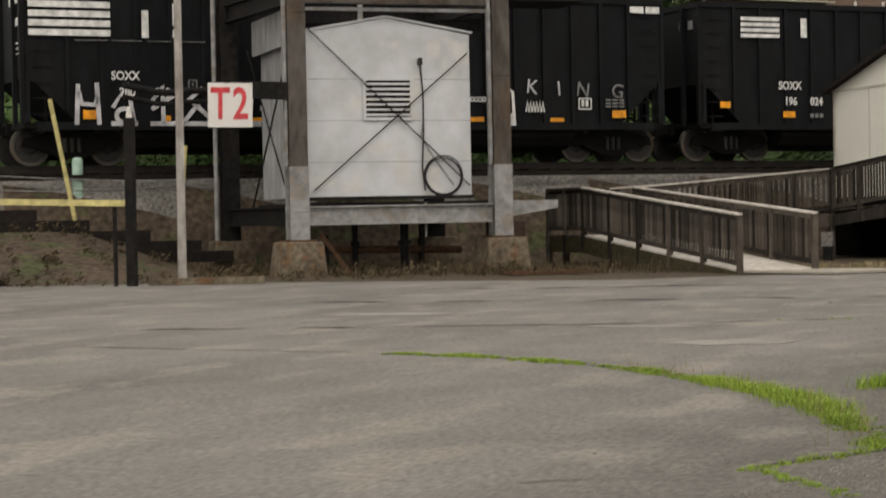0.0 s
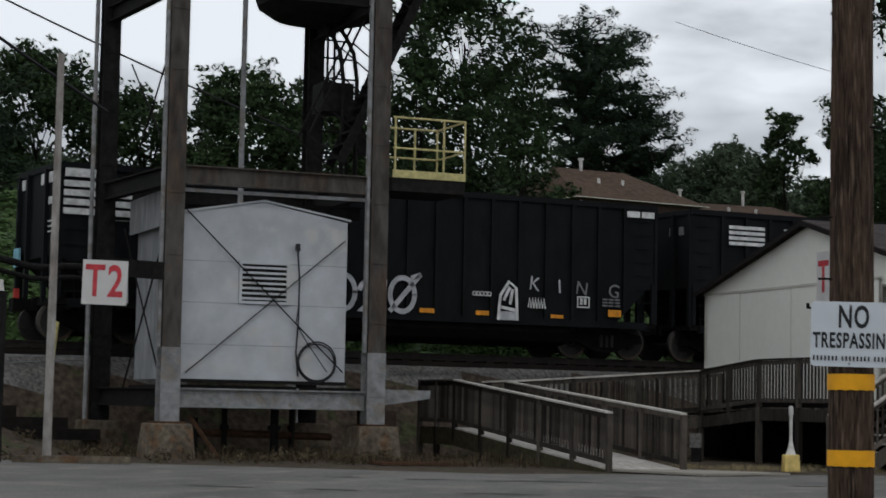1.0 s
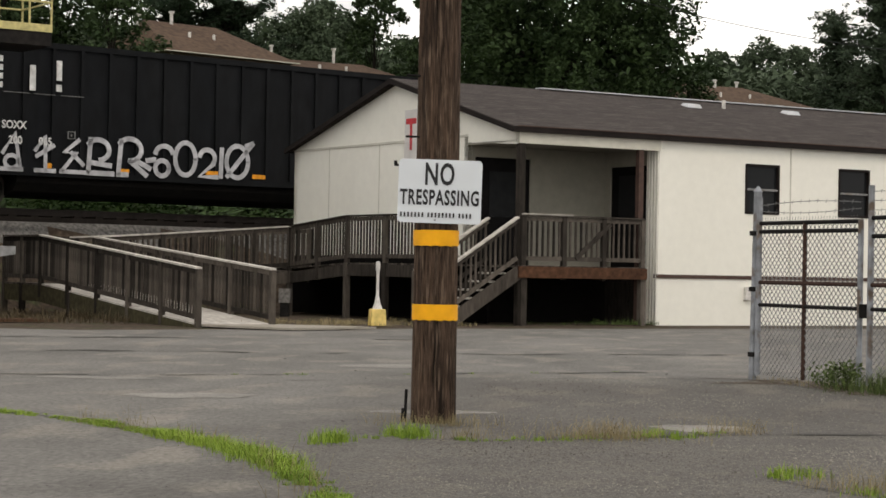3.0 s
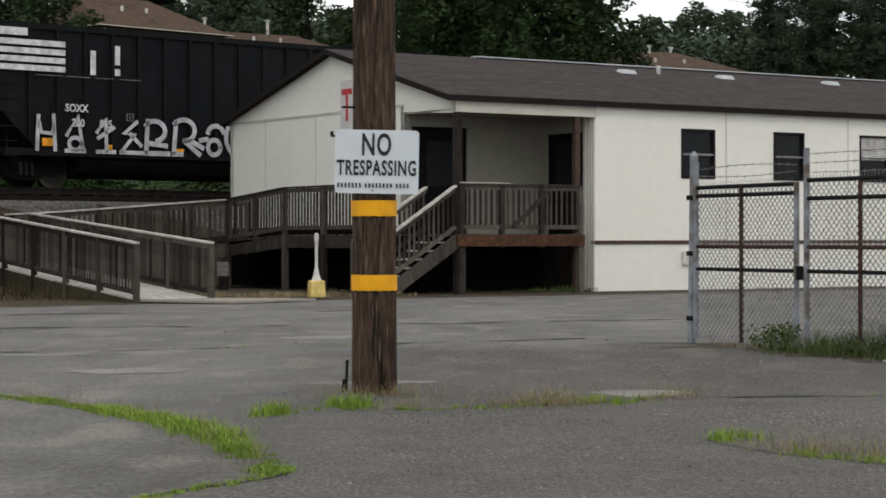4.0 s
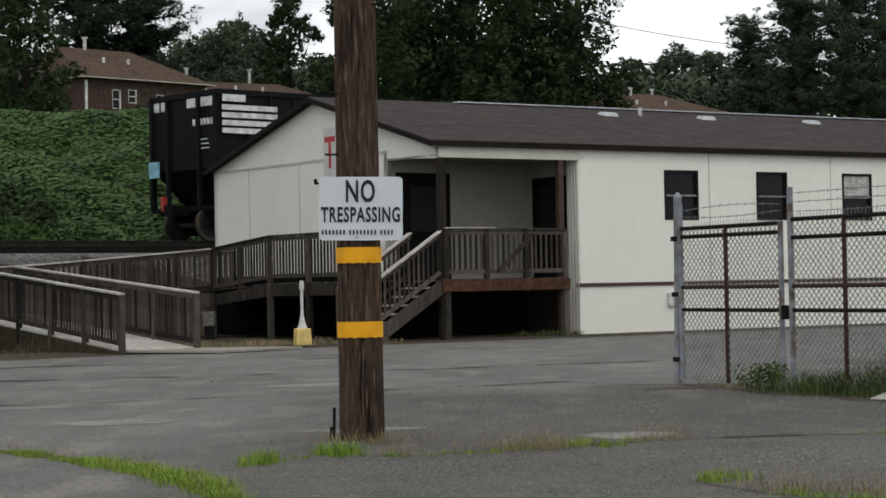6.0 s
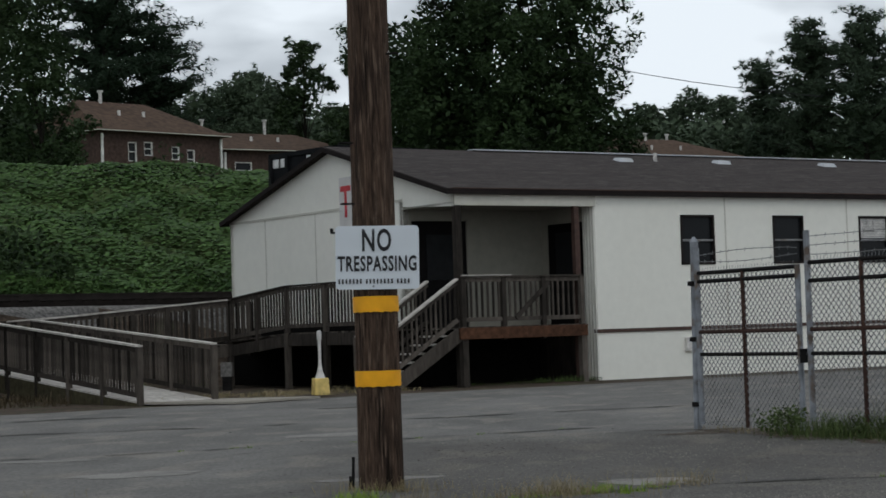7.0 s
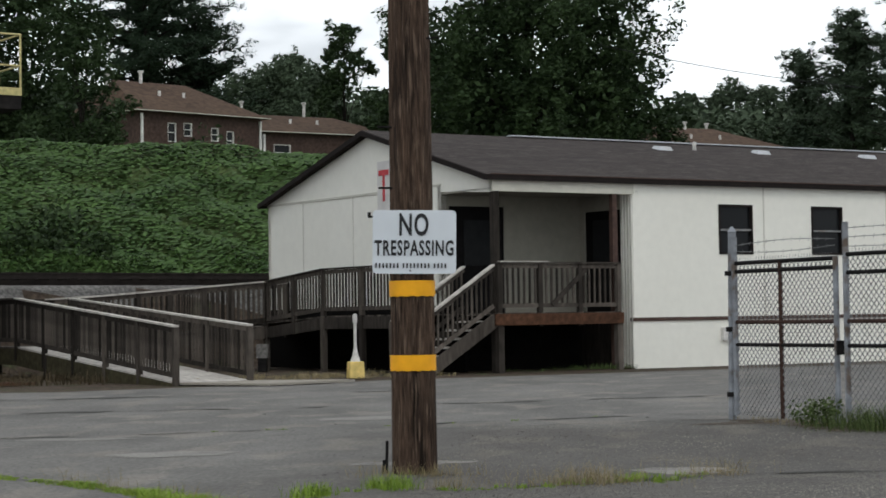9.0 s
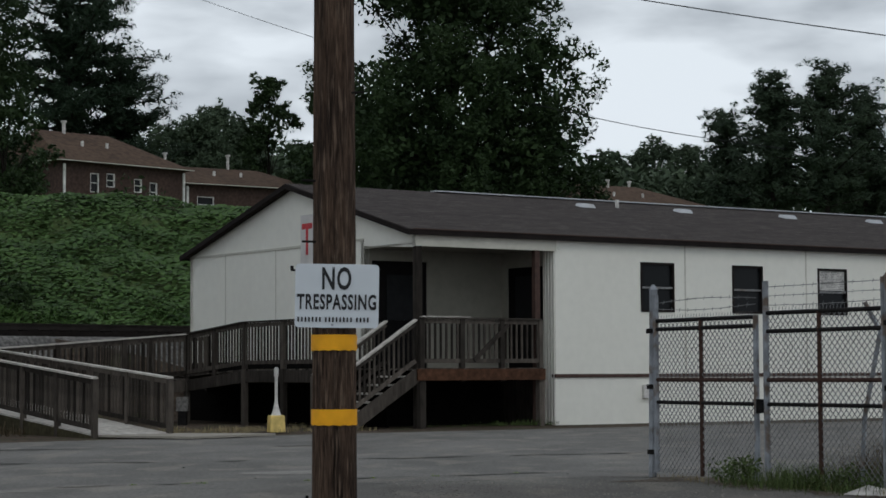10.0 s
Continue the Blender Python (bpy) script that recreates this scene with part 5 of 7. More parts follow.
def make_car(name, label, marks):
    c = thing(name, label, "freight car", TRACK @ Matrix.Translation((0, 0, RAIL_Z)))
    h = CAR_L / 2
    y0, y1, zs, zt = -1.6, 1.6, 0.9, 4.07
    # side sheets: full height between the bolsters, sloping up to the ends
    for s, y in ((-1, y0), (1, y1)):
        bm = bmesh.new()
        ring = [(-h + 0.05, y, 1.85), (-h + 0.25, y, 1.85), (-h + 1.25, y, zs), (h - 1.25, y, zs), (h - 0.25, y, 1.85), (h - 0.05, y, 1.85), (h - 0.05, y, zt - 0.1), (-h + 0.05, y, zt - 0.1)]
        slab(bm, ring, 0.03, (0, -s, 0))
        part("side_sheet", bm, M_CARBLACK, c)
        bm = bmesh.new()
        box(bm, -h, y - 0.06, zt - 0.14, h, y + 0.06, zt)
        part("top_chord", bm, M_CARBLACK, c)
        bm = bmesh.new()
        box(bm, -h + 0.3, y - 0.05, zs - 0.12, h - 0.3, y + 0.05, zs + 0.06)
        part("side_sill", bm, M_CARBLACK, c)
        n = 19
        for i in range(n):
            x = -h + 1.0 + (CAR_L - 2.0) * i / (n - 1)
            low = 0.92 if 0 < i < n - 1 else 1.2
            bm = bmesh.new()
            box(bm, x - 0.045, min(y, y + s * 0.07), low, x + 0.045, max(y, y + s * 0.07), zt - 0.14)
            part("side_post", bm, M_CARBLACK, c)
        for x in (-h + 0.1, h - 0.1):
            bm = bmesh.new()
            box(bm, x - 0.05, y - 0.05, 0.95, x + 0.05, y + 0.05, 1.98)
            part("corner_strut", bm, M_CARBLACK, c)
        for x in (-h + 0.42, h - 0.42):
            for k in range(9):
                bm = bmesh.new()
                box(bm, x - 0.22, y + s * 0.06 - 0.012, 0.75 + k * 0.36, x + 0.22, y + s * 0.06 + 0.012, 0.775 + k * 0.36)
                part("ladder_rung", bm, M_CARBLACK, c)
    for s in (-1, 1):
        bm = bmesh.new()
        x = s * (h - 0.05)
        slab(bm, [(x, y0, 1.95), (x, y1, 1.95), (x, y1, zt - 0.1), (x, y0, zt - 0.1)], 0.03, (-s, 0, 0))
        part("end_sheet", bm, M_CARBLACK, c)
        bm = bmesh.new()
        for y in (-1.55, -0.75, 0.75, 1.55):
            box(bm, min(x, x + s * 0.1), y - 0.06, 0.9, max(x, x + s * 0.1), y + 0.06, zt - 0.1)
        part("end_post", bm, M_CARBLACK, c)
        bm = bmesh.new()
        slab(bm, [(s * (h - 0.1), y0 + 0.05, 1.95), (s * (h - 0.1), y1 - 0.05, 1.95), (s * (h - 1.6), y1 - 0.05, 0.85), (s * (h - 1.6), y0 + 0.05, 0.85)], 0.05, (0, 0, 1))
        part("slope_sheet", bm, M_CARBLACK, c)
        bm = bmesh.new()
        box(bm, s * (h - 0.1) - 0.1, y0, zt - 0.13, s * (h - 0.1) + 0.1, y1, zt)
        part("end_chord", bm, M_CARBLACK, c)
        bm = bmesh.new()
        box(bm, s * (h - 0.35) - 0.35, y0, 0.82, s * (h - 0.35) + 0.35, y1, 0.95)
        box(bm, s * (h - 1.2) - 1.3, -0.25, 0.7, s * (h - 1.2) + 1.3, 0.25, 1.0)
        part("end_sill", bm, M_CARDARK, c)
        bm = bmesh.new()
        box(bm, s * (h + 0.2) - 0.3, -0.12, 0.72, s * (h + 0.2) + 0.3, 0.12, 0.95)
        box(bm, s * (h + 0.42) - 0.12, -0.18, 0.68, s * (h + 0.42) + 0.12, 0.18, 0.98)
        part("coupler", bm, M_CARDARK, c)
        bm = bmesh.new()
        rod(bm, (s * (h - 1.6), 0.9, 1.3), (s * (h - 1.0), 0.9, 1.3), 0.2, 0.2, 10)
        part("brake_reservoir", bm, M_CARDARK, c)
        bm = bmesh.new()
        rod(bm, (s * (h - 0.6), -1.2, 0.95), (s * (h - 0.6), -1.2, 1.7), 0.03, 0.03, 6)
        part("grab_post", bm, M_CARDARK, c)
    # rounded bathtub belly between the trucks
    bm = bmesh.new()
    prof = [(-1.5, 0.9), (-1.48, 0.62), (-1.3, 0.4), (-0.95, 0.3), (0.95, 0.3), (1.3, 0.4), (1.48, 0.62), (1.5, 0.9)]
    prism(bm, [(-h + 2.5, y, z) for y, z in prof], [(h - 2.5, y, z) for y, z in prof])
    part("belly_tub", bm, M_CARDARK, c)
    # dark load below the rim
    bm = bmesh.new()
    box(bm, -h + 0.12, y0 + 0.05, 2.8, h - 0.12, y1 - 0.05, 2.9)
    part("load", bm, M_CARDARK, c)
    # trucks
    for s in (-1, 1):
        cx = s * (h - 1.2)
        for y in (-1.0, 1.0):
            bm = bmesh.new()
            prism(bm, [(cx - 1.15, y - 0.07, 0.42), (cx - 0.85, y - 0.07, 0.42), (cx - 0.3, y - 0.07, 0.18), (cx + 0.3, y - 0.07, 0.18), (cx + 0.85, y - 0.07, 0.42), (cx + 1.15, y - 0.07, 0.42), (cx + 1.1, y - 0.07, 0.62), (cx + 0.4, y - 0.07, 0.78), (cx - 0.4, y - 0.07, 0.78), (cx - 1.1, y - 0.07, 0.62)],
                  [(cx - 1.15, y + 0.07, 0.42), (cx - 0.85, y + 0.07, 0.42), (cx - 0.3, y + 0.07, 0.18), (cx + 0.3, y + 0.07, 0.18), (cx + 0.85, y + 0.07, 0.42), (cx + 1.15, y + 0.07, 0.42), (cx + 1.1, y + 0.07, 0.62), (cx + 0.4, y + 0.07, 0.78), (cx - 0.4, y + 0.07, 0.78), (cx - 1.1, y + 0.07, 0.62)])
            tr = part("truck_frame", bm, M_CARDARK, c)
            bm = bmesh.new()
            for k in (-0.16, 0, 0.16):
                rod(bm, (cx + k, y - 0.09, 0.3), (cx + k, y - 0.09, 0.62), 0.06, 0.06, 8)
            part("spring_pack", bm, M_WHEEL, tr)
        for dx in (-0.89, 0.89):
            bm = bmesh.new()
            rod(bm, (0, -0.95, 0), (0, 0.95, 0), 0.08, 0.08, 10)
            for y in (-0.75, 0.75):
                o = 1 if y > 0 else -1
                rod(bm, (0, y - 0.07, 0), (0, y + 0.07, 0), 0.45, 0.45, 28)
                rod(bm, (0, y + o * 0.07, 0), (0, y + o * 0.1, 0), 0.2, 0.14, 14)
                for k in range(2):
                    a = k * math.pi
                    box(bm, 0.22 * math.cos(a) - 0.03, y - 0.085, 0.22 * math.sin(a) - 0.03, 0.22 * math.cos(a) + 0.03, y + 0.085, 0.22 * math.sin(a) + 0.03)
            w = part("wheelset", bm, M_WHEEL, c)
            for y in (-0.75, 0.75):
                bm = bmesh.new()
                o = 0.074 if y > 0 else -0.074
                outer = [[bm.verts.new((r * math.cos(2 * math.pi * i / 28), y + o * e, r * math.sin(2 * math.pi * i / 28))) for i in range(28)] for r, e in ((0.455, 0.2), (0.455, 1.15), (0.38, 1.15), (0.38, 0.2))]
                for p, q in zip(outer, outer[1:]):
                    for i in range(28):
                        bm.faces.new((p[i], p[(i + 1) % 28], q[(i + 1) % 28], q[i]))
                part("rim", bm, M_STEEL, w, "worn steel wheel rim")
            w.location = (cx + dx, 0, 0.45)
            WHEELS.append((w, cx + dx))
    marks(c)
    return c


def mark(c, name, x0, z0, x1, z1, mat, y=-1.68, t=0.012):
    bm = bmesh.new()
    box(bm, x0 * K, y, z0, x1 * K, y + t, z1)
    return part(name, bm, mat, c)


def stroke(c, name, curves, r, mat, y=-1.685):
    """Sprayed lines: each curve is a run of (x, z)."""
    bm = bmesh.new()
    for pts in curves:
        pts = [Vector((x * K, 0, z)) for x, z in pts]
        rows = []
        for i, p in enumerate(pts):
            d = (pts[min(i + 1, len(pts) - 1)] - pts[max(i - 1, 0)]).normalized()
            o = Vector((-d.z, 0, d.x)) * r
            e = d * r * 0.5 * (-1 if i == 0 else (1 if i == len(pts) - 1 else 0))
            rows.append([bm.verts.new((q.x, y + dy, q.z)) for q in (p + e - o, p + e + o) for dy in (0, 0.006)])
        for a, b in zip(rows, rows[1:]):
            for k, m in ((0, 2), (2, 3), (3, 1), (1, 0)):
                bm.faces.new((a[k], b[k], b[m], a[m]))
    return part(name, bm, mat, c, "silver spray-painted letters")


def arc(cx, cz, rx, rz, a0, a1, n=12):
    return [(cx + rx * math.cos(math.radians(a0 + (a1 - a0) * i / n)), cz + rz * math.sin(math.radians(a0 + (a1 - a0) * i / n))) for i in range(n + 1)]


def marks_rear(c):
    h = CAR_L / 2
    mark(c, "white_panel", -7.5, 3.74, -6.78, 3.93, M_CARWHITE)
    for k in range(4):
        mark(c, "white_stripe", -7.52, 2.88 + k * 0.21, -5.78, 3.02 + k * 0.21, M_CARWHITE)
    mark(c, "white_panel", -5.1, 2.86, -4.95, 3.48, M_CARWHITE)
    mark(c, "white_panel", -4.42, 3.15, -4.28, 3.64, M_CARWHITE)
    mark(c, "white_panel", -4.42, 2.88, -4.28, 3.05, M_CARWHITE)
    mark(c, "white_panel", 6.75, 3.72, 7.12, 3.88, M_CARWHITE)
    mark(c, "white_panel", 7.18, 3.72, 7.55, 3.88, M_CARWHITE)
    for a, b in ((-6.56, -5.85), (-5.75, -5.1), (-4.98, -4.45), (-4.3, -3.7)):
        mark(c, "panel_seam", a, 2.78, b, 2.795, M_FAINT)
    for word, x, z in (("SOXX", -5.48, 1.99), ("200", -5.44, 1.62), ("065", -4.68, 1.62)):
        lettering("reporting_mark", word, 0.27, M_CARWHITE, c, pose(x * K, -1.69, z, 90), squeeze=0.9, thick=0.004, swell=0.006)
    for x0, z0, x1, z1 in ((-6.4, 1.02, -6.12, 1.22), (-4.7, 0.98, -4.5, 1.1), (-2.75, 0.96, -2.45, 1.06), (1.06, 0.98, 1.44, 1.09),
                           (-0.3, 1.02, 0.05, 1.12), (2.55, 0.98, 2.9, 1.09), (4.6, 0.98, 4.95, 1.07), (6.23, 1.08, 6.6, 1.26)):
        mark(c, "reflector", x0, z0, x1, z1, M_ORANGE)
    g, q = 0.92, 1.78
    st = [[(-6.54, g), (-6.5, q)], [(-6.48, 1.6), (-6.42, 1.36), (-6.15, 1.34), (-6.1, 1.5)], [(-6.1, q + 0.03), (-6.06, g)]]
    st += [[(-5.75, 1.3), (-5.45, 1.82), (-5.3, g)], arc(-5.52, 1.1, 0.17, 0.16, 0, 360), [(-5.78, g), (-5.25, g)]]
    st += [[(-4.93, 1.4), (-4.68, 1.78), (-4.66, g)], [(-4.93, g), (-4.42, g)], [(-4.9, 1.26), (-4.45, 1.55)]]
    st += [[(-4.25, g), (-3.85, 1.42), (-4.2, 1.38), (-3.8, 1.72)], [(-4.28, g), (-3.62, g)], [(-4.0, 1.4), (-3.68, 1.1)]]
    for one in st:
        stroke(c, "graffiti", [one], 0.052, M_GRAFF)
    st = [[(-3.55, g), (-3.5, q)], arc(-3.3, 1.5, 0.3, 0.26, 150, -80), [(-3.48, 1.18), (-2.95, 1.12)], [(-3.58, g), (-2.88, g)]]
    st += [[(-2.75, g), (-2.68, q)], arc(-2.45, 1.55, 0.32, 0.28, 150, -90), [(-2.45, 1.28), (-1.98, g)], [(-2.78, g), (-2.5, g)], [(-2.3, 1.3), (-1.88, 1.1)]]
    st += [arc(-1.5, 1.48, 0.24, 0.22, 175, 10), arc(-1.55, 1.13, 0.19, 0.2, 0, 360, 14), [(-1.98, 1.3), (-1.75, 1.34)]]
    st += [arc(-0.9, 1.4, 0.29, 0.42, 0, 360, 18)]
    st += [arc(-0.28, 1.45, 0.22, 0.22, 170, -30), [(-0.1, 1.3), (-0.5, g + 0.05), (0.02, g + 0.05)]]
    st += [[(0.12, g + 0.05), (0.14, 1.72)]]
    st += [arc(0.6, 1.4, 0.32, 0.42, 0, 360, 18), [(0.3, 1.0), (1.05, 1.9)], [(1.05, 1.9), (0.85, 1.82)]]
    for one in st:
        stroke(c, "graffiti", [one], 0.064, M_GRAFF)
    for k in range(5):
        stroke(c, "graffiti", [arc(2.5 + k * 0.1, 1.52, 0.05, 0.05, 0, 330, 6)], 0.016, M_CARWHITE)
    x = 3.15
    for one in ([(x, 0.9), (x + 0.05, 1.5), (x + 0.28, 1.86), (x + 0.48, 1.7), (x + 0.52, 0.9)], [(x + 0.1, 1.2), (x + 0.45, 1.14)], [(x + 0.15, 1.4), (x + 0.3, 1.7)], [(x + 0.32, 1.3), (x + 0.38, 1.65)]):
        stroke(c, "graffiti", [one], 0.04, M_CARWHITE)
    mark(c, "white_panel", x + 0.02, 0.88, x + 0.5, 1.1, M_GRAFF)
    for k, (ch, mat, xx, z) in enumerate((("K", M_GRAFF, 4.13, 1.82), ("I", M_GRAFF, 4.83, 1.78), ("N", M_FAINT, 5.46, 1.76), ("G", M_FAINT, 6.38, 1.73))):
        lettering("graffiti", ch, 0.5, mat, c, pose(xx * K, -1.69, z, 90, (8 if k != 1 else -4)), thick=0.004)
    for k in range(6):
        a = 3.97 + k * 0.08
        stroke(c, "graffiti", [[(a, 1.24), (a + 0.03, 1.48), (a + 0.07, 1.22)]], 0.02, M_CARWHITE)
    for a in ((5.34, 1.28, 5.37, 1.57), (5.66, 1.28, 5.69, 1.57), (5.37, 1.28, 5.66, 1.31), (5.37, 1.54, 5.66, 1.57), (5.42, 1.36, 5.49, 1.52), (5.53, 1.36, 5.6, 1.52)):
        mark(c, "stencil", *a, M_CARWHITE)
    for k in range(3):
        for j in range(3):
            mark(c, "stencil_print_bar", 6.06 + j * 0.18, 1.34 + k * 0.08, 6.2 + j * 0.18, 1.385 + k * 0.08, M_FAINT)
    x = -4.1
    for a in ((x, 1.73, x + 0.025, 1.92), (x + 0.175, 1.73, x + 0.2, 1.92), (x + 0.025, 1.73, x + 0.175, 1.75), (x + 0.025, 1.9, x + 0.175, 1.92), (x + 0.08, 1.79, x + 0.12, 1.85)):
        mark(c, "stencil", *a, M_FAINT)
    # trailing end
    xe = -h + 0.05
    for y0, y1 in ((-1.45, -0.15), (0.85, 1.12), (1.22, 1.48)):
        bm = bmesh.new()
        box(bm, xe - 0.02, y0, 3.65, xe + 0.005, y1, 3.9)
        part("white_panel", bm, M_CARWHITE, c)
    for j in range(6):
        bm = bmesh.new()
        box(bm, xe - 0.02, -1.38 + j * 0.17, 3.15, xe + 0.005, -1.27 + j * 0.17, 3.32)
        part("end_print_bar", bm, M_CARWHITE, c)
    for j in range(3):
        bm = bmesh.new()
        box(bm, xe - 0.02, -1.2 + j * 0.05, 2.5 + j * 0.12, xe + 0.005, -0.6 - j * 0.05, 2.53 + j * 0.12)
        part("end_print_bar", bm, M_CARWHITE, c)
    bm = bmesh.new()
    box(bm, xe - 0.14, 1.1, 1.8, xe - 0.1, 1.6, 2.25)
    part("blue_panel", bm, M_CYAN, c, "small pale blue panel on the end")
    bm = bmesh.new()
    box(bm, -h - 0.32, 0.54, 0.85, -h - 0.2, 0.66, 1.25)
    part("end_marker", bm, M_REDLAMP, c, "red end-of-train marker")
    bm = bmesh.new()
    bar(bm, (-h - 0.25, 0.6, 1.0), (-h + 0.1, 0.6, 1.0), 0.06, 0.06)
    part("marker_bracket", bm, M_CARDARK, c)


def marks_front(c):
    h = CAR_L / 2
    for k in range(4):
        mark(c, "white_stripe", -6.52, 3.17 + k * 0.145, -5.41, 3.26 + k * 0.145, M_CARWHITE)
    mark(c, "white_panel", -4.79, 3.19, -4.62, 3.69, M_CARWHITE)
    for word, x, z in (("SOXX", -5.14, 1.92), ("196", -5.12, 1.51), ("024", -4.37, 1.51)):
        lettering("reporting_mark", word, 0.29, M_CARWHITE, c, pose(x * K, -1.69, z, 90), squeeze=0.9, thick=0.004, swell=0.006)
    mark(c, "reflector", -7.14, 1.34, -6.85, 1.5, M_ORANGE)
    mark(c, "reflector", -5.34, 1.1, -4.99, 1.26, M_ORANGE)
    for x in (-2.0, 1.0, 4.0):
        mark(c, "reflector", x - 0.18, 1.0, x + 0.18, 1.1, M_ORANGE)
    for j in range(3):
        mark(c, "stencil_print_bar", -4.55 + j * 0.14, 1.1, -4.45 + j * 0.14, 1.2, M_FAINT)
    for j in range(2):
        bm = bmesh.new()
        box(bm, -h + 0.03, -1.2 + j * 0.45, 3.4, -h + 0.055, -0.98 + j * 0.45, 3.62)
        part("white_panel", bm, M_FAINT, c)


def make_train():
    a = make_car("coal_hopper_car", "sooty black coal car with white stripes and graffiti", marks_rear)
    b = make_car("coal_hopper_car", "sooty black coal car with white stripes and numbers", marks_front)
    for c in (a, b):
        tagged(c, group="coal train")
    return a, b


# ------------------------------------------------------------------ steel tower
TOWER = pose(-16.64, 36.62, 0, 0, 0, 39)
W = 4.38


def h_column(t, x, y, z0, z1, mat, w=0.38, name="column"):
    bm = bmesh.new()
    k = w / 2
    box(bm, x - k, y - k, z0, x + k, y - k + 0.035, z1)
    box(bm, x - k, y + k - 0.035, z0, x + k, y + k, z1)
    box(bm, x - 0.02, y - k + 0.035, z0, x + 0.02, y + k - 0.035, z1)
    for z in np.arange(z0 + 0.6, z1, 1.25):
        box(bm, x - k + 0.02, y - k - 0.012, z, x + k - 0.02, y - k, z + 0.05)
    return part(name, bm, mat, t)


def make_tower():
    t = thing("steel_tower", "rust-streaked grey steel tower frame on concrete piers", "tower", TOWER)
    for x, y in ((0, 0), (W, 0), (-0.4, W), (W, W)):
        bm = bmesh.new()
        a, b = 0.50, 0.42
        prism(bm, [(x - a, y - a, -0.1), (x + a, y - a, -0.1), (x + a, y + a, -0.1), (x - a, y + a, -0.1)],
              [(x - b, y - b, 0.68), (x + b, y - b, 0.68), (x + b, y + b, 0.68), (x - b, y + b, 0.68)])
        part("concrete_pier", bm, M_CONCRETE, t, "stained tapered concrete pier", 0.03)
        if y == 0:
            h_column(t, x, y, 0.68, 2.2, M_STEEL_LIGHT, 0.40, "column_foot")
            h_column(t, x, y, 2.2, 13.0, M_STEEL)
            bm = bmesh.new()
            box(bm, x - 0.27, y - 0.14, 2.2, x - 0.21, y - 0.02, 13.0)
            part("conduit", bm, M_STEEL_LIGHT, t, "pale grey conduit")
            bm = bmesh.new()
            box(bm, x - 0.3, y - 0.3, 0.66, x + 0.3, y + 0.3, 0.72)
            part("base_plate", bm, M_RUST, t)
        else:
            # rear columns take the darker steel over their whole height
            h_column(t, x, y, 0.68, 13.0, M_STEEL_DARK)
    bm = bmesh.new()
    rod(bm, (-0.75, W - 0.2, 0.7), (-0.75, W - 0.2, 13), 0.05, 0.05, 8)
    part("pipe", bm, M_STEEL_LIGHT, t, "pale vertical pipe")
    bm = bmesh.new()
    rod(bm, (2.05, 2.2, 5.3), (2.05, 2.2, 10.2), 0.06, 0.06, 8)
    part("pipe", bm, M_STEEL_LIGHT, t)

    def ibeam(p, q, hgt, mat, name="beam"):
        bm = bmesh.new()
        up = Vector((0, 0, 1))
        p, q = Vector(p), Vector(q)
        bar(bm, p, q, 0.025, hgt)
        bar(bm, p + up * hgt / 2, q + up * hgt / 2, 0.2, 0.03)
        bar(bm, p - up * hgt / 2, q - up * hgt / 2, 0.2, 0.03)
        part(name, bm, mat, t)

    for z, hgt, mat in ((1.2, 0.36, M_STEEL_LIGHT), (5.7, 0.36, M_STEEL), (9.66, 0.32, M_STEEL_DARK), (12.6, 0.35, M_STEEL_DARK)):
        ibeam((0.2, 0, z), (W - 0.2, 0, z), hgt, mat)
        # side and back beams are darker than the lower front ones
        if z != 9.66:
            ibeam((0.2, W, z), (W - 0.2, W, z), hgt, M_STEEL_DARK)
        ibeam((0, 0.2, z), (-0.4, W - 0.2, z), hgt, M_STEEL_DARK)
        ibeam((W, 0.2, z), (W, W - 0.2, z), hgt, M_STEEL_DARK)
    bm = bmesh.new()
    bar(bm, (0.1, 0.05, 5.4), (W - 0.1, 0.05, 5.4), 0.08, 0.07)
    part("pipe", bm, M_STEEL_LIGHT, t)
    ibeam((0.2, 0.5, 5.0), (W - 0.2, 0.5, 5.15), 0.26, M_STEEL_DARK)
    # braces
    for p, q in (((0, 0.2, 8.7), (0, W - 0.2, 5.6)), ((0.1, W, 8.6), (0.1, 0.2, 5.7)), ((0, 0.2, 4.9), (0, W - 0.2, 1.1)), ((0, W - 0.2, 4.9), (0, 0.2, 1.1))):
        bm = bmesh.new()
        rod(bm, p, q, 0.02, 0.02, 6)
        part("brace_rod", bm, M_STEEL_DARK, t)
    for p, q in (((0.33, 0.13, 5.0), (3.75, 0.13, 1.78)), ((3.75, 0.15, 4.53), (0.39, 0.15, 1.7))):
        bm = bmesh.new()
        rod(bm, p, q, 0.014, 0.014, 6)
        part("brace_cable", bm, M_STEEL_DARK, t)
    # long arm to the left that carries the marker board
    inv = TOWER.inverted()
    bm = bmesh.new()
    bar(bm, inv @ Vector((-16.64, 36.6, 3.72)), inv @ Vector((-17.45, 35.2, 3.72)), 0.2, 0.34)
    part("arm", bm, M_STEEL_DARK, t, "dark steel arm")
    for dz, r in ((0.08, 0.07), (-0.14, 0.05)):
        bm = bmesh.new()
        hose(bm, [inv @ polar(-26.6 - 0.45 * k, 40.4 - 0.35 * k, 3.62 + dz + 0.05 * math.sin(k * 1.3)) for k in range(7)], r, 8)
        part("arm_pipe", bm, M_STEEL_DARK, t, "dark pipe")
    # yellow-railed platform and steep stair
    bm = bmesh.new()
    box(bm, W + 0.2, -0.35, 5.6, W + 1.85, 1.2, 5.88)
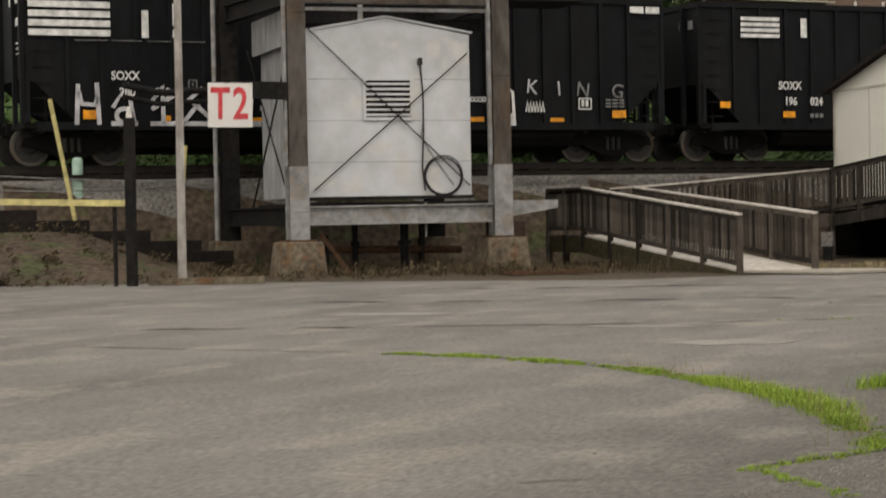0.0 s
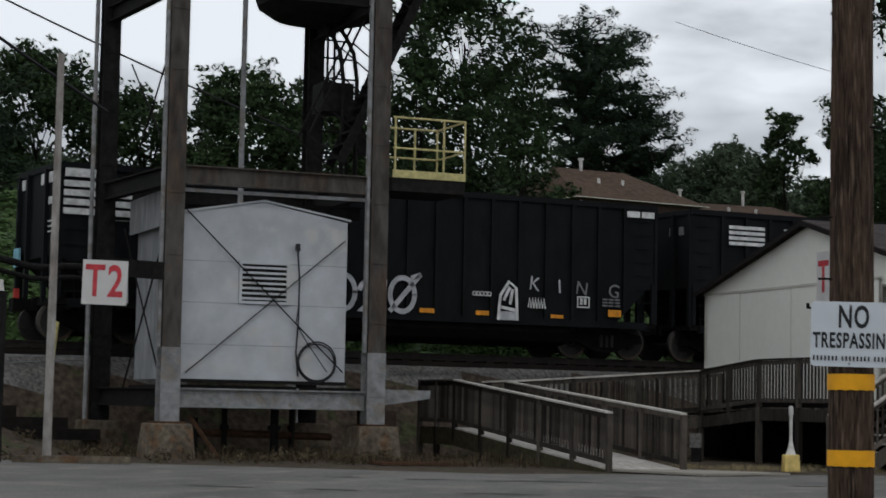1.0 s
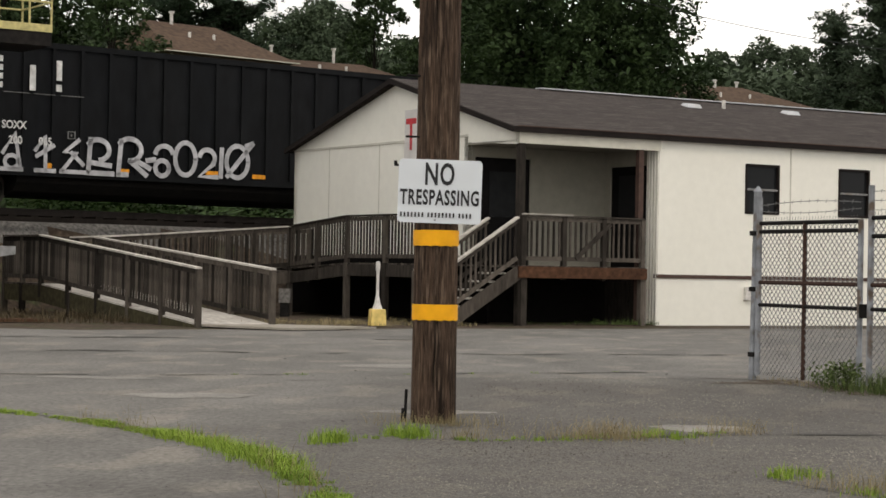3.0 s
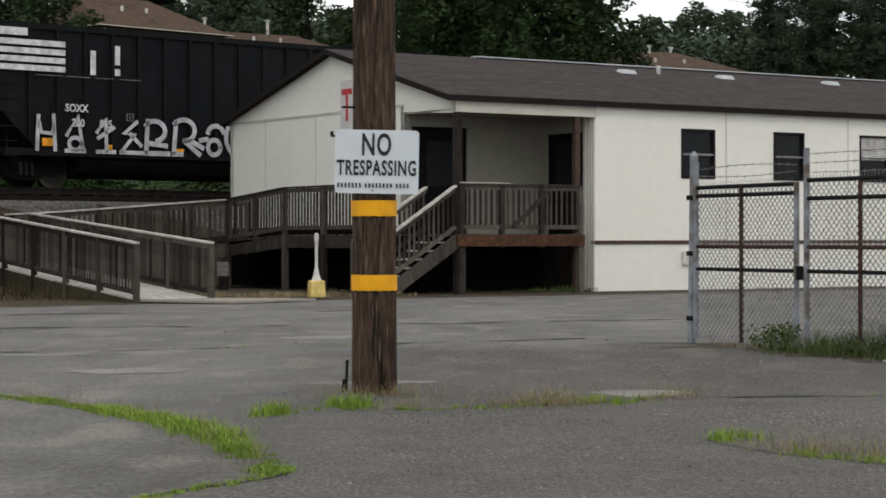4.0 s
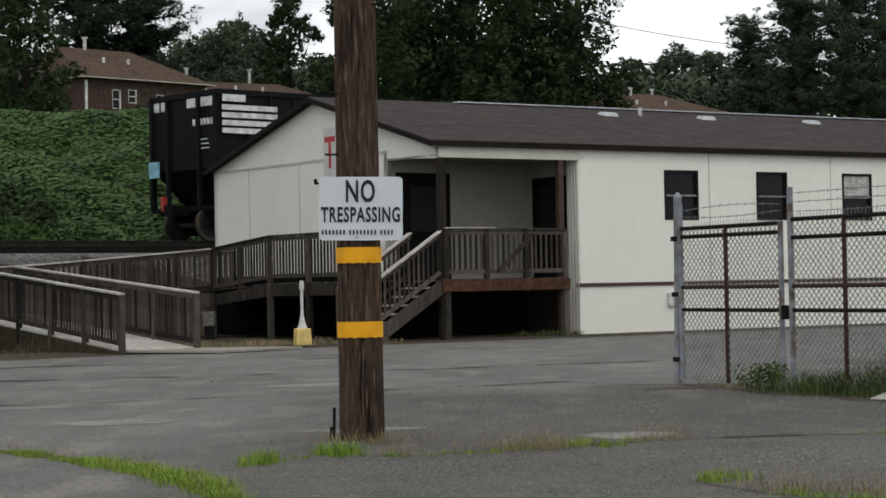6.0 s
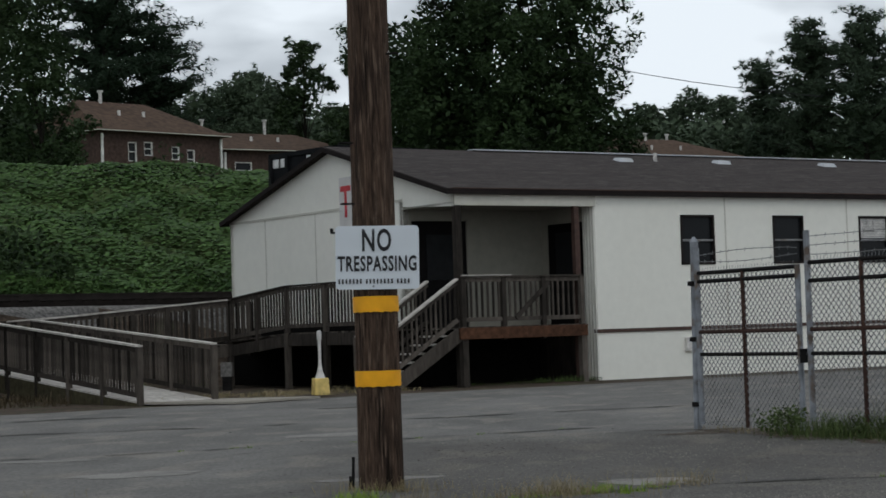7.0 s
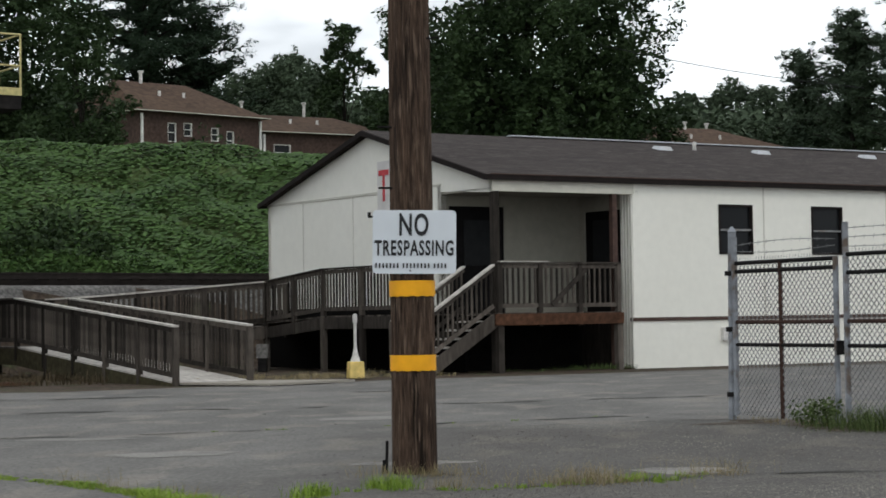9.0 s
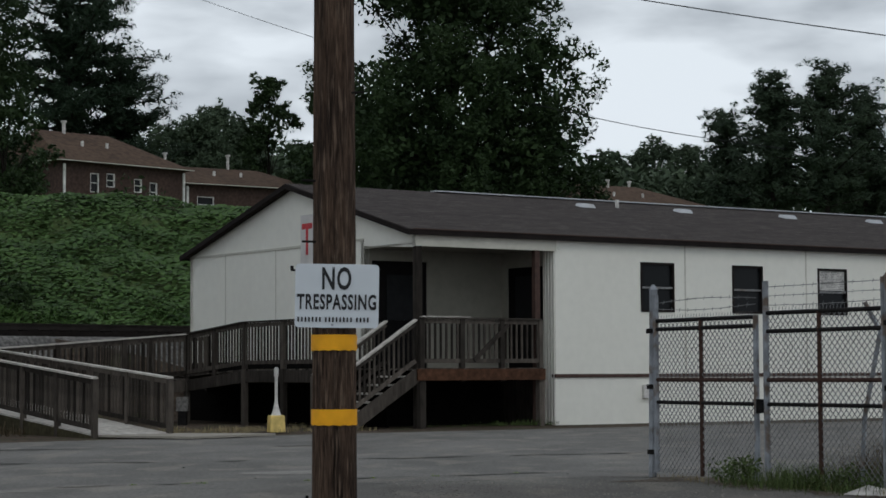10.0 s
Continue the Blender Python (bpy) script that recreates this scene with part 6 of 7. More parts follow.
    part("platform", bm, M_STEEL_DARK, t)
    bm = bmesh.new()
    box(bm, W + 0.2, -0.38, 5.88, W + 1.85, -0.35, 6.04)
    box(bm, W + 1.83, -0.35, 5.88, W + 1.86, 1.2, 6.04)
    part("toe_board", bm, M_SAFETY, t, "yellow toe board")
    for x, y in ((W + 0.25, -0.36), (W + 1.35, -0.36), (W + 1.83, -0.36), (W + 1.83, 1.2), (W + 0.6, 1.2), (W + 1.3, 1.2)):
        bm = bmesh.new()
        rod(bm, (x, y, 5.9), (x, y, 7.15), 0.024, 0.024, 8)
        part("rail_post", bm, M_SAFETY, t)
    for z in (6.5, 7.15):
        for p, q in (((W + 0.2, -0.36, z), (W + 1.85, -0.36, z)), ((W + 1.83, -0.36, z), (W + 1.83, 1.2, z)), ((W + 0.2, 1.2, z), (W + 1.85, 1.2, z))):
            bm = bmesh.new()
            rod(bm, p, q, 0.022, 0.022, 8)
            part("yellow_rail", bm, M_SAFETY, t, "yellow pipe rail")
    a, b = Vector((W - 0.2, 2.2, 6.4)), Vector((W + 1.75, 2.2, 10.6))
    for y in (1.8, 2.55):
        bm = bmesh.new()
        bar(bm, (a.x, y, a.z), (b.x, y, b.z), 0.05, 0.2)
        bar(bm, (a.x - 0.75, y, a.z + 0.55), (b.x - 0.75, y, b.z + 0.55), 0.04, 0.05)
        for k in range(7):
            p = a.lerp(b, k / 6)
            bar(bm, (p.x, y, p.z), (p.x - 0.75, y, p.z + 0.55), 0.03, 0.03)
        part("stair_stringer", bm, M_STEEL_DARK, t)
    for k in range(15):
        p = a.lerp(b, (k + 0.5) / 15)
        bm = bmesh.new()
        box(bm, p.x - 0.13, 1.8, p.z - 0.02, p.x + 0.13, 2.55, p.z + 0.02)
        part("stair_tread", bm, M_STEEL_DARK, t)
    # dark hopper bottom that hangs under the upper floor
    bm = bmesh.new()
    prof = ((0.5, 9.62), (1.1, 9.72), (1.45, 9.95), (1.6, 10.4), (1.6, 12.2))
    rings = [[bm.verts.new((4.05 + r * math.cos(2 * math.pi * i / 24), 2.9 + r * math.sin(2 * math.pi * i / 24), z)) for i in range(24)] for r, z in prof]
    for p, q in zip(rings, rings[1:]):
        for i in range(24):
            bm.faces.new((p[i], p[(i + 1) % 24], q[(i + 1) % 24], q[i]))
    bm.faces.new(rings[0][::-1])
    bm.faces.new(rings[-1])
    part("hopper", bm, M_STEEL_DARK, t, "dark rounded steel hopper")
    # curved cage rails over the ladder beside the rear column
    for off, drop in ((0.0, 6.0), (-0.32, 6.0)):
        bm = bmesh.new()
        hose(bm, [(4.1 + off, 2.7, 9.75), (4.34 + off, 2.63, 9.58), (4.52 + off, 2.57, 9.3), (4.68 + off, 2.51, 8.95), (4.76 + off, 2.48, 8.35), (4.76 + off, 2.48, drop)], 0.05, 8)
        part("cage_rail", bm, M_STEEL_DARK, t, "bent steel cage rail")
    for z in (9.25, 8.85, 8.4, 7.6, 7.2, 6.7):
        bm = bmesh.new()
        rod(bm, (4.02, 2.75, z), (4.76 - max(0, z - 8.35) * 0.25, 2.48, z - 0.06), 0.022, 0.022, 6)
        part("ladder_rung", bm, M_STEEL_DARK, t)
    for x, z0, z1 in ((4.12, 8.3, 9.6), (4.28, 8.3, 9.55), (4.5, 5.9, 8.4), (4.62, 5.9, 7.8)):
        bm = bmesh.new()
        rod(bm, (x, 2.66, z0), (x, 2.66, z1), 0.03, 0.03, 6)
        part("pipe", bm, M_STEEL_DARK, t)
    bm = bmesh.new()
    box(bm, 4.0, 2.55, 7.62, 4.72, 3.3, 8.28)
    bar(bm, (4.55, 2.6, 7.9), (5.0, 2.5, 6.7), 0.2, 0.3)
    part("motor_housing", bm, M_STEEL_DARK, t, "dark motor housing and chute")
    # diagonal props, pipes and valve under the floor
    bm = bmesh.new()
    bar(bm, (0.5, 0.2, 0.85), (1.05, -0.2, -0.02), 0.05, 0.08)
    part("prop", bm, M_RUST, t)
    bm = bmesh.new()
    rod(bm, (0.85, 1.0, 0.1), (0.85, 1.0, 0.8), 0.07, 0.07, 8)
    rod(bm, (0.7, 1.0, 0.45), (1.0, 1.0, 0.45), 0.06, 0.06, 8)
    part("valve", bm, M_STEEL_DARK, t)
    # flange board joining the tower and the ramp
    bm = bmesh.new()
    prism(bm, [(W + 0.25, 0.3, 1.1), (W + 1.5, 0.5, 1.28), (W + 1.5, 0.5, 1.45), (W + 0.25, 0.3, 1.45)], [(W + 0.25, 0.36, 1.1), (W + 1.5, 0.56, 1.28), (W + 1.5, 0.56, 1.45), (W + 0.25, 0.36, 1.45)])
    part("stub_beam", bm, M_STEEL_LIGHT, t, "pale rust-stained stub beam")
    bm = bmesh.new()
    box(bm, W + 0.35, 1.2, -0.05, W + 1.0, 1.9, 1.0)
    part("brick_pier", bm, M_BRICK, t, "old brick pier")
    # narrow vertical pipe, yellow, right of the column
    bm = bmesh.new()
    rod(bm, (W + 0.3, 0.9, 3.1), (W + 0.3, 0.9, 4.35), 0.03, 0.03, 6)
    part("yellow_pipe", bm, M_SAFETY, t)

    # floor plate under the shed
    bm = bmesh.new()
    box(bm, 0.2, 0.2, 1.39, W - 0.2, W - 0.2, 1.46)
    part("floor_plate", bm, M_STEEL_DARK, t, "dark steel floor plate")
    # ribbed cladding between the two columns above the shed's eave
    bm = bmesh.new()
    rows = [[bm.verts.new((dx + (0.03 if k % 2 else -0.02), y, z)) for dx in (0.1, 0.12) for z in (4.75, 5.5)] for k, y in enumerate(np.arange(0.3, 4.1, 0.06))]
    for a_, b_ in zip(rows, rows[1:]):
        for m, n in ((0, 1), (1, 3), (3, 2), (2, 0)):
            bm.faces.new((a_[m], b_[m], b_[n], a_[n]))
    part("side_cladding", bm, M_TANKSIDE, t, "grey corrugated steel cladding")
    # pipes, hoses and scrap under the floor
    for x, y, z0, z1, r in ((1.6, 1.4, 0.0, 1.39, 0.06), (2.6, 1.1, 0.0, 1.39, 0.09), (3.2, 1.8, 0.0, 1.39, 0.05), (2.95, 0.9, 0.0, 1.39, 0.03)):
        bm = bmesh.new()
        rod(bm, (x, y, z0 - 0.05), (x, y, z1), r, r, 10)
        rod(bm, (x, y, 0.55), (x, y, 0.65), r * 1.6, r * 1.6, 10)
        part("pipe", bm, M_STEEL_DARK, t)
    bm = bmesh.new()
    rod(bm, (0.4, 1.5, 0.5), (4.0, 1.5, 0.42), 0.08, 0.08, 10)
    part("pipe", bm, M_RUST, t, "rusty horizontal pipe")

    # sheet-metal shed hung in the frame
    s = thing("sheet_metal_shed", "grey-white sheet-metal shed with louvred vent", "shed", TOWER @ Matrix.Translation((0, 0, 0.28)))
    x0, x1, y0, y1, z0 = 0.29, 3.82, 0.22, 4.1, 1.3
    bm = bmesh.new()
    slab(bm, [(x0, y0, z0), (x1, y0, z0), (x1, y0, 4.64), (1.98, y0, 4.97), (x0, y0, 4.68)], 0.05, (0, 1, 0))
    part("front_wall", bm, M_TANKWHITE, s)
    bm = bmesh.new()
    ys = np.arange(y0 + 0.05, y1, 0.06)
    rows = [[bm.verts.new((x0 + dx + (0.03 if k % 2 else -0.02), y, z)) for dx in (0, 0.02) for z in (z0, 4.68)] for k, y in enumerate(ys)]
    for a, b in zip(rows, rows[1:]):
        for m, n in ((0, 1), (1, 3), (3, 2), (2, 0)):
            bm.faces.new((a[m], b[m], b[n], a[n]))
    part("side_wall", bm, M_TANKSIDE, s, "corrugated steel side wall")
    bm = bmesh.new()
    box(bm, x1 - 0.05, y0 + 0.05, z0, x1, y1, 4.5)
    box(bm, x0 + 0.04, y1 - 0.05, z0, x1 - 0.05, y1, 4.5)
    part("back_wall", bm, M_TANKSIDE, s)
    bm = bmesh.new()
    prism(bm, [(x0 - 0.06, y0 - 0.04, 4.67), (1.98, y0 - 0.04, 4.98), (x1 + 0.06, y0 - 0.04, 4.66), (x1 + 0.06, y0 - 0.04, 4.70), (1.98, y0 - 0.04, 5.02), (x0 - 0.06, y0 - 0.04, 4.71)],
          [(x0 - 0.06, y1, 4.67), (1.98, y1, 4.98), (x1 + 0.06, y1, 4.66), (x1 + 0.06, y1, 4.70), (1.98, y1, 5.02), (x0 - 0.06, y1, 4.71)])
    part("roof", bm, M_TANKWHITE, s)
    for z in (2.0, 2.85, 3.7):
        bm = bmesh.new()
        box(bm, x0 + 0.01, y0 - 0.004, z, x1 - 0.01, y0, z + 0.012)
        part("seam", bm, M_TANKSIDE, s)
    bm = bmesh.new()
    box(bm, x0, y0 - 0.1, z0 - 0.07, x1, y0 + 0.3, z0)
    part("ledge", bm, M_STEEL_DARK, s)
    vx0, vx1, vz0, vz1 = 1.54, 2.5, 2.92, 3.68
    bm = bmesh.new()
    for p in ((vx0 - 0.06, vz0 - 0.06, vx0, vz1 + 0.06), (vx1, vz0 - 0.06, vx1 + 0.06, vz1 + 0.06), (vx0, vz0 - 0.06, vx1, vz0), (vx0, vz1, vx1, vz1 + 0.06)):
        box(bm, p[0], y0 - 0.05, p[1], p[2], y0, p[3])
    vent = part("vent", bm, M_TANKWHITE, s, "louvred vent")
    bm = bmesh.new()
    box(bm, vx0, y0 - 0.012, vz0, vx1, y0 - 0.002, vz1)
    part("backing", bm, M_STEEL_DARK, vent)
    for k in range(7):
        z = vz0 + 0.03 + k * 0.106
        bm = bmesh.new()
        prism(bm, [(vx0, y0 - 0.04, z), (vx1, y0 - 0.04, z), (vx1, y0 - 0.012, z + 0.01), (vx0, y0 - 0.012, z + 0.01)], [(vx0, y0 - 0.04, z + 0.038), (vx1, y0 - 0.04, z + 0.038), (vx1, y0 - 0.012, z + 0.048), (vx0, y0 - 0.012, z + 0.048)])
        part("slat", bm, M_TANKWHITE, vent)
    h = thing("hanging_hose", "black cable coiled and hung on the shed wall", "cable", TOWER @ Matrix.Translation((0, 0, 0.28)))
    bm = bmesh.new()
    cx = 2.74
    hose(bm, [(cx - 0.03, 0.15, 4.05), (cx + 0.02, 0.14, 3.4), (cx + 0.02, 0.14, 2.6), (cx - 0.02, 0.14, 1.9), (cx + 0.03, 0.13, 1.4)], 0.018, 6)
    for r, dz in ((0.42, 0.0), (0.39, -0.015), (0.4, 0.02)):
        hose(bm, [(3.17 + r * math.cos(a_), 0.12 - dz, 1.7 + dz + r * math.sin(a_)) for a_ in np.linspace(0, 2 * math.pi, 30)], 0.016, 5)
    hose(bm, [(cx + 0.02, 0.13, 2.9), (2.7, 0.12, 2.5), (2.95, 0.12, 2.1), (3.4, 0.12, 1.5)], 0.012, 5)
    rod(bm, (cx - 0.03, 0.14, 4.0), (cx - 0.03, 0.14, 4.14), 0.06, 0.05, 8)
    part("cable", bm, M_CABLE, h)
    bm = bmesh.new()
    rod(bm, (2.76, 0.1, 1.15), (2.76, 0.1, 0.45), 0.022, 0.022, 6)
    part("drain_pipe", bm, M_STEEL_LIGHT, h)

    b = thing("marker_board", "white marker board with red characters T2", "sign", pose(-17.2, 34.8, 3.38, 0, 1.0, 26))
    bm = bmesh.new()
    box(bm, -0.43, 0, -0.43, 0.43, 0.02, 0.43)
    part("board", bm, M_SIGN_OLD, b)
    for ch, dx in (("T", -0.19), ("2", 0.2)):
        lettering("character", ch, 0.86, M_RED, b, pose(dx, -0.006, 0.0, 90), squeeze=0.72, swell=0.016, thick=0.002)


def make_left_yard():
    p = thing("thin_post", "tall weathered grey post leaning slightly", "post", pose(-17.15, 32.58, 0))
    bm = bmesh.new()
    rod(bm, (0, 0, -0.1), (0.02, 0, 7.45), 0.085, 0.065, 10)
    part("shaft", bm, material("flaking_white_paint", (0.36, 0.34, 0.32), (0.14, 0.11, 0.09), 0.85, 9, 1.6, 0.2, amount=0.95, stretch=(1, 1, 0.4)), p)
    p = thing("black_post", "short black steel post with pale cap", "post", pose(-17.45, 31.25, 0))
    bm = bmesh.new()
    box(bm, -0.075, -0.075, -0.1, 0.075, 0.075, 3.0)
    part("shaft", bm, M_STEEL_DARK, p)
    bm = bmesh.new()
    rod(bm, (0, 0, 3.0), (0, 0, 3.2), 0.06, 0.03, 8)
    part("cap", bm, M_PALE, p)
    bm = bmesh.new()
    bar(bm, (-17.3, 31.6, 0.06), (-15.4, 32.4, 0.06), 0.22, 0.12)
    solo("parking_curb", bm, M_CONCRETE, "dirty timber wheel stop on the asphalt edge", "kerb")
    bm = bmesh.new()
    bar(bm, (-24.0, 32.6, 0.08), (-20.4, 31.6, 0.08), 0.22, 0.14)
    solo("parking_curb", bm, M_WALLDARK, "dark timber wheel stop on the asphalt edge", "kerb")
    # dark timbers added for the shadowed rubble, and yellow guard rail behind the dirt
    w = thing("dark_bank_timbers", "dark timbers standing in for shadowed rubble behind the dirt bank", "wall", YARD, kind="structure")
    for k in range(5):
        bm = bmesh.new()
        box(bm, -52, 8.2 + 0.012 * (k % 2), 0.25 + k * 0.24, (-19.2, -19.9, -21.0, -22.3, -23.4)[k], 8.5, 0.487 + k * 0.24)
        part("timber", bm, M_WALLDARK, w)
    r = thing("guard_rail", "yellow pipe guard rail", "rail")
    bm = bmesh.new()
    bar(bm, polar(-40, 38, 1.7), polar(-29.3, 35.9, 1.48), 0.09, 0.11)
    part("rail_bar", bm, M_SAFETY, r)
    for f in (0.05, 0.35, 0.65, 0.97):
        bm = bmesh.new()
        p = polar(-40, 38).lerp(polar(-29.3, 35.9), f)
        rod(bm, (p.x, p.y, terrain_at(p) - 0.1), (p.x, p.y, 1.62 - 0.2 * f), 0.04, 0.04, 8)
        part("rail_post", bm, M_STEEL_DARK, r)
    for a, b in ((polar(-30.7, 44, 1.0), polar(-31.38, 44, 3.85)), (polar(-27.78, 44, 1.2), polar(-27.6, 44, 2.8))):
        g = thing("guy_wire_guard", "yellow plastic guy-wire guard", "guard")
        bm = bmesh.new()
        rod(bm, a, b, 0.05, 0.05, 8)
        part("tube", bm, M_SAFETY, g)
    m = thing("utility_pedestal", "pale green utility pedestal", "box", Matrix.Translation(polar(-30.65, 45, 1.55)))
    bm = bmesh.new()
    rod(bm, (0, 0, -0.1), (0, 0, 1.0), 0.12, 0.12, 12)
    rod(bm, (0, 0, 1.0), (0, 0, 1.06), 0.12, 0.08, 12)
    part("tube", bm, M_MINT, m)
    for i, z in enumerate((2.2, 2.0)):
        bm = bmesh.new()
        hose(bm, [yard(-45 + k * 2.0, 9.5, z + 0.15 * math.sin(k * 0.9 + i) + 0.0) for k in range(14)], 0.015, 5)
        solo("sagging_wire", bm, M_WIRE, "loose sagging fence wire", "wire")
    g = thing("drain_grate", "flat rusty grate lying beside the ramp", "grate", YARD @ Matrix.Translation((-14.2, 1.6, 0)))
    for k in range(9):
        bm = bmesh.new()
        box(bm, -0.9, -0.5 + k * 0.12, 0.0, 0.9, -0.45 + k * 0.12, 0.05)
        part("grate_bar", bm, M_RUST, g)
    b = thing("cinder_block", "grey concrete block under the walkway", "block", Matrix.Translation(polar(-9.3, 45.5)))
    bm = bmesh.new()
    box(bm, -0.13, -0.1, 0.3, 0.13, 0.1, 0.62)
    part("block", bm, M_BALLAST, b)
    bm = bmesh.new()
    box(bm, -0.1, -0.08, -0.02, 0.1, 0.08, 0.3)
    part("stand", bm, M_STEEL_DARK, b)


# ------------------------------------------------------------------ houses on the hill
def polar(az, d, z=0.0):
    a = radians(az)
    return Vector((d * math.sin(a), d * math.cos(a), z))


def make_house(label, az0, d0, az1, d1, eave, base, depth, rise, windows, chimneys, hip=2.5):
    """A brick house: its long face runs between two bearings; hip roof."""
    p, q = polar(az0, d0), polar(az1, d1)
    L = (q - p).length
    ang = math.atan2(q.y - p.y, q.x - p.x)
    t = thing("brick_house", label, "house", Matrix.Translation((p.x, p.y, 0)) @ Matrix.Rotation(ang, 4, "Z"), group="houses on the hill")
    bm = bmesh.new()
    cuts = sorted(windows)
    prev = 0.0
    for x0, x1, z0, z1, _ in cuts:
        box(bm, prev, 0, base, x0, 0.3, eave)
        box(bm, x0, 0, base, x1, 0.3, z0)
        box(bm, x0, 0, z1, x1, 0.3, eave)
        prev = x1
    box(bm, prev, 0, base, L, 0.3, eave)
    box(bm, 0, 0.3, base, 0.3, depth, eave)
    box(bm, L - 0.3, 0.3, base, L, depth, eave)
    box(bm, 0.3, depth - 0.3, base, L - 0.3, depth, eave)
    bmesh.ops.remove_doubles(bm, verts=bm.verts, dist=0.0001)
    part("wall", bm, M_BRICK, t, "red-brown brick walls")
    for x0, x1, z0, z1, unit in cuts:
        bm = bmesh.new()
        for a in ((x0, z0, x0 + 0.05, z1), (x1 - 0.07, z0, x1, z1), (x0, z0, x1, z0 + 0.06), (x0, z1 - 0.05, x1, z1), (x0, (z0 + z1) / 2 - 0.025, x1, (z0 + z1) / 2 + 0.025)):
            box(bm, a[0], 0.02, a[1], a[2], 0.12, a[3])
        w = part("window", bm, M_WHITEPAINT, t, "white-framed sash window")
        bm = bmesh.new()
        box(bm, x0 + 0.05, 0.14, z0 + 0.05, x1 - 0.05, 0.16, z1 - 0.05)
        part("pane", bm, M_GLASS, w)
        if unit:
            bm = bmesh.new()
            box(bm, x0 + 0.06, -0.3, z0 + 0.02, x1 - 0.06, 0.02, z0 + 0.4)
            part("air_conditioner", bm, M_WHITEPAINT, w, "white window air conditioner")
    o = 0.45
    zt = eave + rise
    bm = bmesh.new()
    e = [bm.verts.new(v) for v in ((-o, -o, eave), (L + o, -o, eave), (L + o, depth + o, eave), (-o, depth + o, eave))]
    r = [bm.verts.new((hip * 0.2, depth / 2, zt)), bm.verts.new((L - hip, depth / 2, zt))]
    for f in ((e[0], e[1], r[1], r[0]), (e[1], e[2], r[1]), (e[2], e[3], r[0], r[1]), (e[3], e[0], r[0]), (e[3], e[2], e[1], e[0])):
        bm.faces.new(f)
    part("roof", bm, M_HOUSEROOF, t, "tan-brown shingled hip roof")
    bm = bmesh.new()
    box(bm, -o, -o - 0.05, eave - 0.01, L + o, -o, eave + 0.04)
    box(bm, -o - 0.05, -o, eave - 0.01, -o, depth + o, eave + 0.04)
    part("gutter", bm, M_SIDING_TRIM, t)
    for x in (0.08, L - 0.15):
        bm = bmesh.new()
        box(bm, x, -0.12, base, x + 0.14, -0.002, eave - 0.15)
        part("downpipe", bm, M_WHITEPAINT, t, "white downpipe")
    for x, y, h in chimneys:
        h *= 0.6
        k = 1 - abs(y - depth / 2) / (depth / 2 + o)
        z = eave + rise * k
        bm = bmesh.new()
        rod(bm, (x, y, z - 0.3), (x, y, z + h), 0.11, 0.11, 8)
        rod(bm, (x, y, z + h), (x, y, z + h + 0.12), 0.19, 0.19, 8)
        part("flue", bm, M_PALE, t)
    for x in (L * 0.3, L * 0.5):
        bm = bmesh.new()
        y = depth * 0.25
        z = eave + rise * (y + o) / (depth / 2 + o)
        rod(bm, (x, y, z - 0.1), (x, y, z + 0.3), 0.1, 0.1, 6)
        part("roof_vent", bm, M_PALE, t)


def make_houses():
    make_house("two-storey red-brown brick house with tan hip roof", -12.74, 122, -9.28, 127.5, 14.1, 5.0, 7.5, 2.3,
               [(2.1, 2.75, 12.3, 13.5, 0), (3.3, 3.95, 12.7, 13.55, 0), (5.4, 6.0, 12.5, 13.35, 0), (6.6, 7.2, 12.0, 13.2, 1)],
               [(2.6, 3.6, 1.1), (-0.2, 3.2, 0.7)], 3.2)
    make_house("low brick house with brown roof behind the bank", -9.25, 135, -5.4, 140, 14.0, 5.0, 7.5, 1.6,
               [(0.9, 2.2, 12.1, 13.2, 0), (6.0, 6.6, 12.3, 13.2, 0), (7.3, 7.9, 12.3, 13.2, 0)],
               [(0.3, 3.75, 1.3), (5.2, 3.75, 1.5)], 3.0)
    make_house("distant brick house with tan roof beyond the office", 2.3, 150, 6.4, 158, 13.6, 5.0, 8.5, 2.2,
               [(2.0, 2.9, 11.0, 12.3, 0), (6.0, 6.9, 11.0, 12.3, 0)],
               [(1.5, 4, 0.8), (4.8, 4, 0.8), (7.2, 4.5, 0.8)], 6.0)


# ------------------------------------------------------------------ trees
def unit(v):
    return v / np.maximum(1e-9, np.linalg.norm(v, axis=1))[:, None]


def leaf_cloud(rnd, centres, per, size, flat=0.0, slim=1.0):
    """Small bent leaf cards scattered in clumps round the centres (x, y, z, radius)."""
    rs = np.random.RandomState(rnd.randrange(1 << 30))
    c = np.array(centres)
    c = np.repeat(c, np.maximum(8, per * c[:, 3] ** 1.6).astype(int), axis=0)
    n = len(c)
    d = unit(rs.normal(size=(n, 3))) * (c[:, 3] * rs.rand(n) ** 0.42)[:, None]
    p = c[:, :3] + d * np.array((1, 1, 1 - flat))
    a = unit(rs.normal(size=(n, 3)) * np.array((1, 1, 0.7)))
    b = unit(np.cross(a, rs.normal(size=(n, 3)))) * 0.7 * slim
    s = (size * rs.uniform(0.55, 1.35, n))[:, None]
    verts = np.stack([p - a * s * 0.6, p + b * s * 0.45, p + a * s * 0.75, p - b * s * 0.4 + s * np.array((0, 0, 0.15))], axis=1).reshape(-1, 3)
    return verts, np.arange(4 * n).reshape(-1, 4)


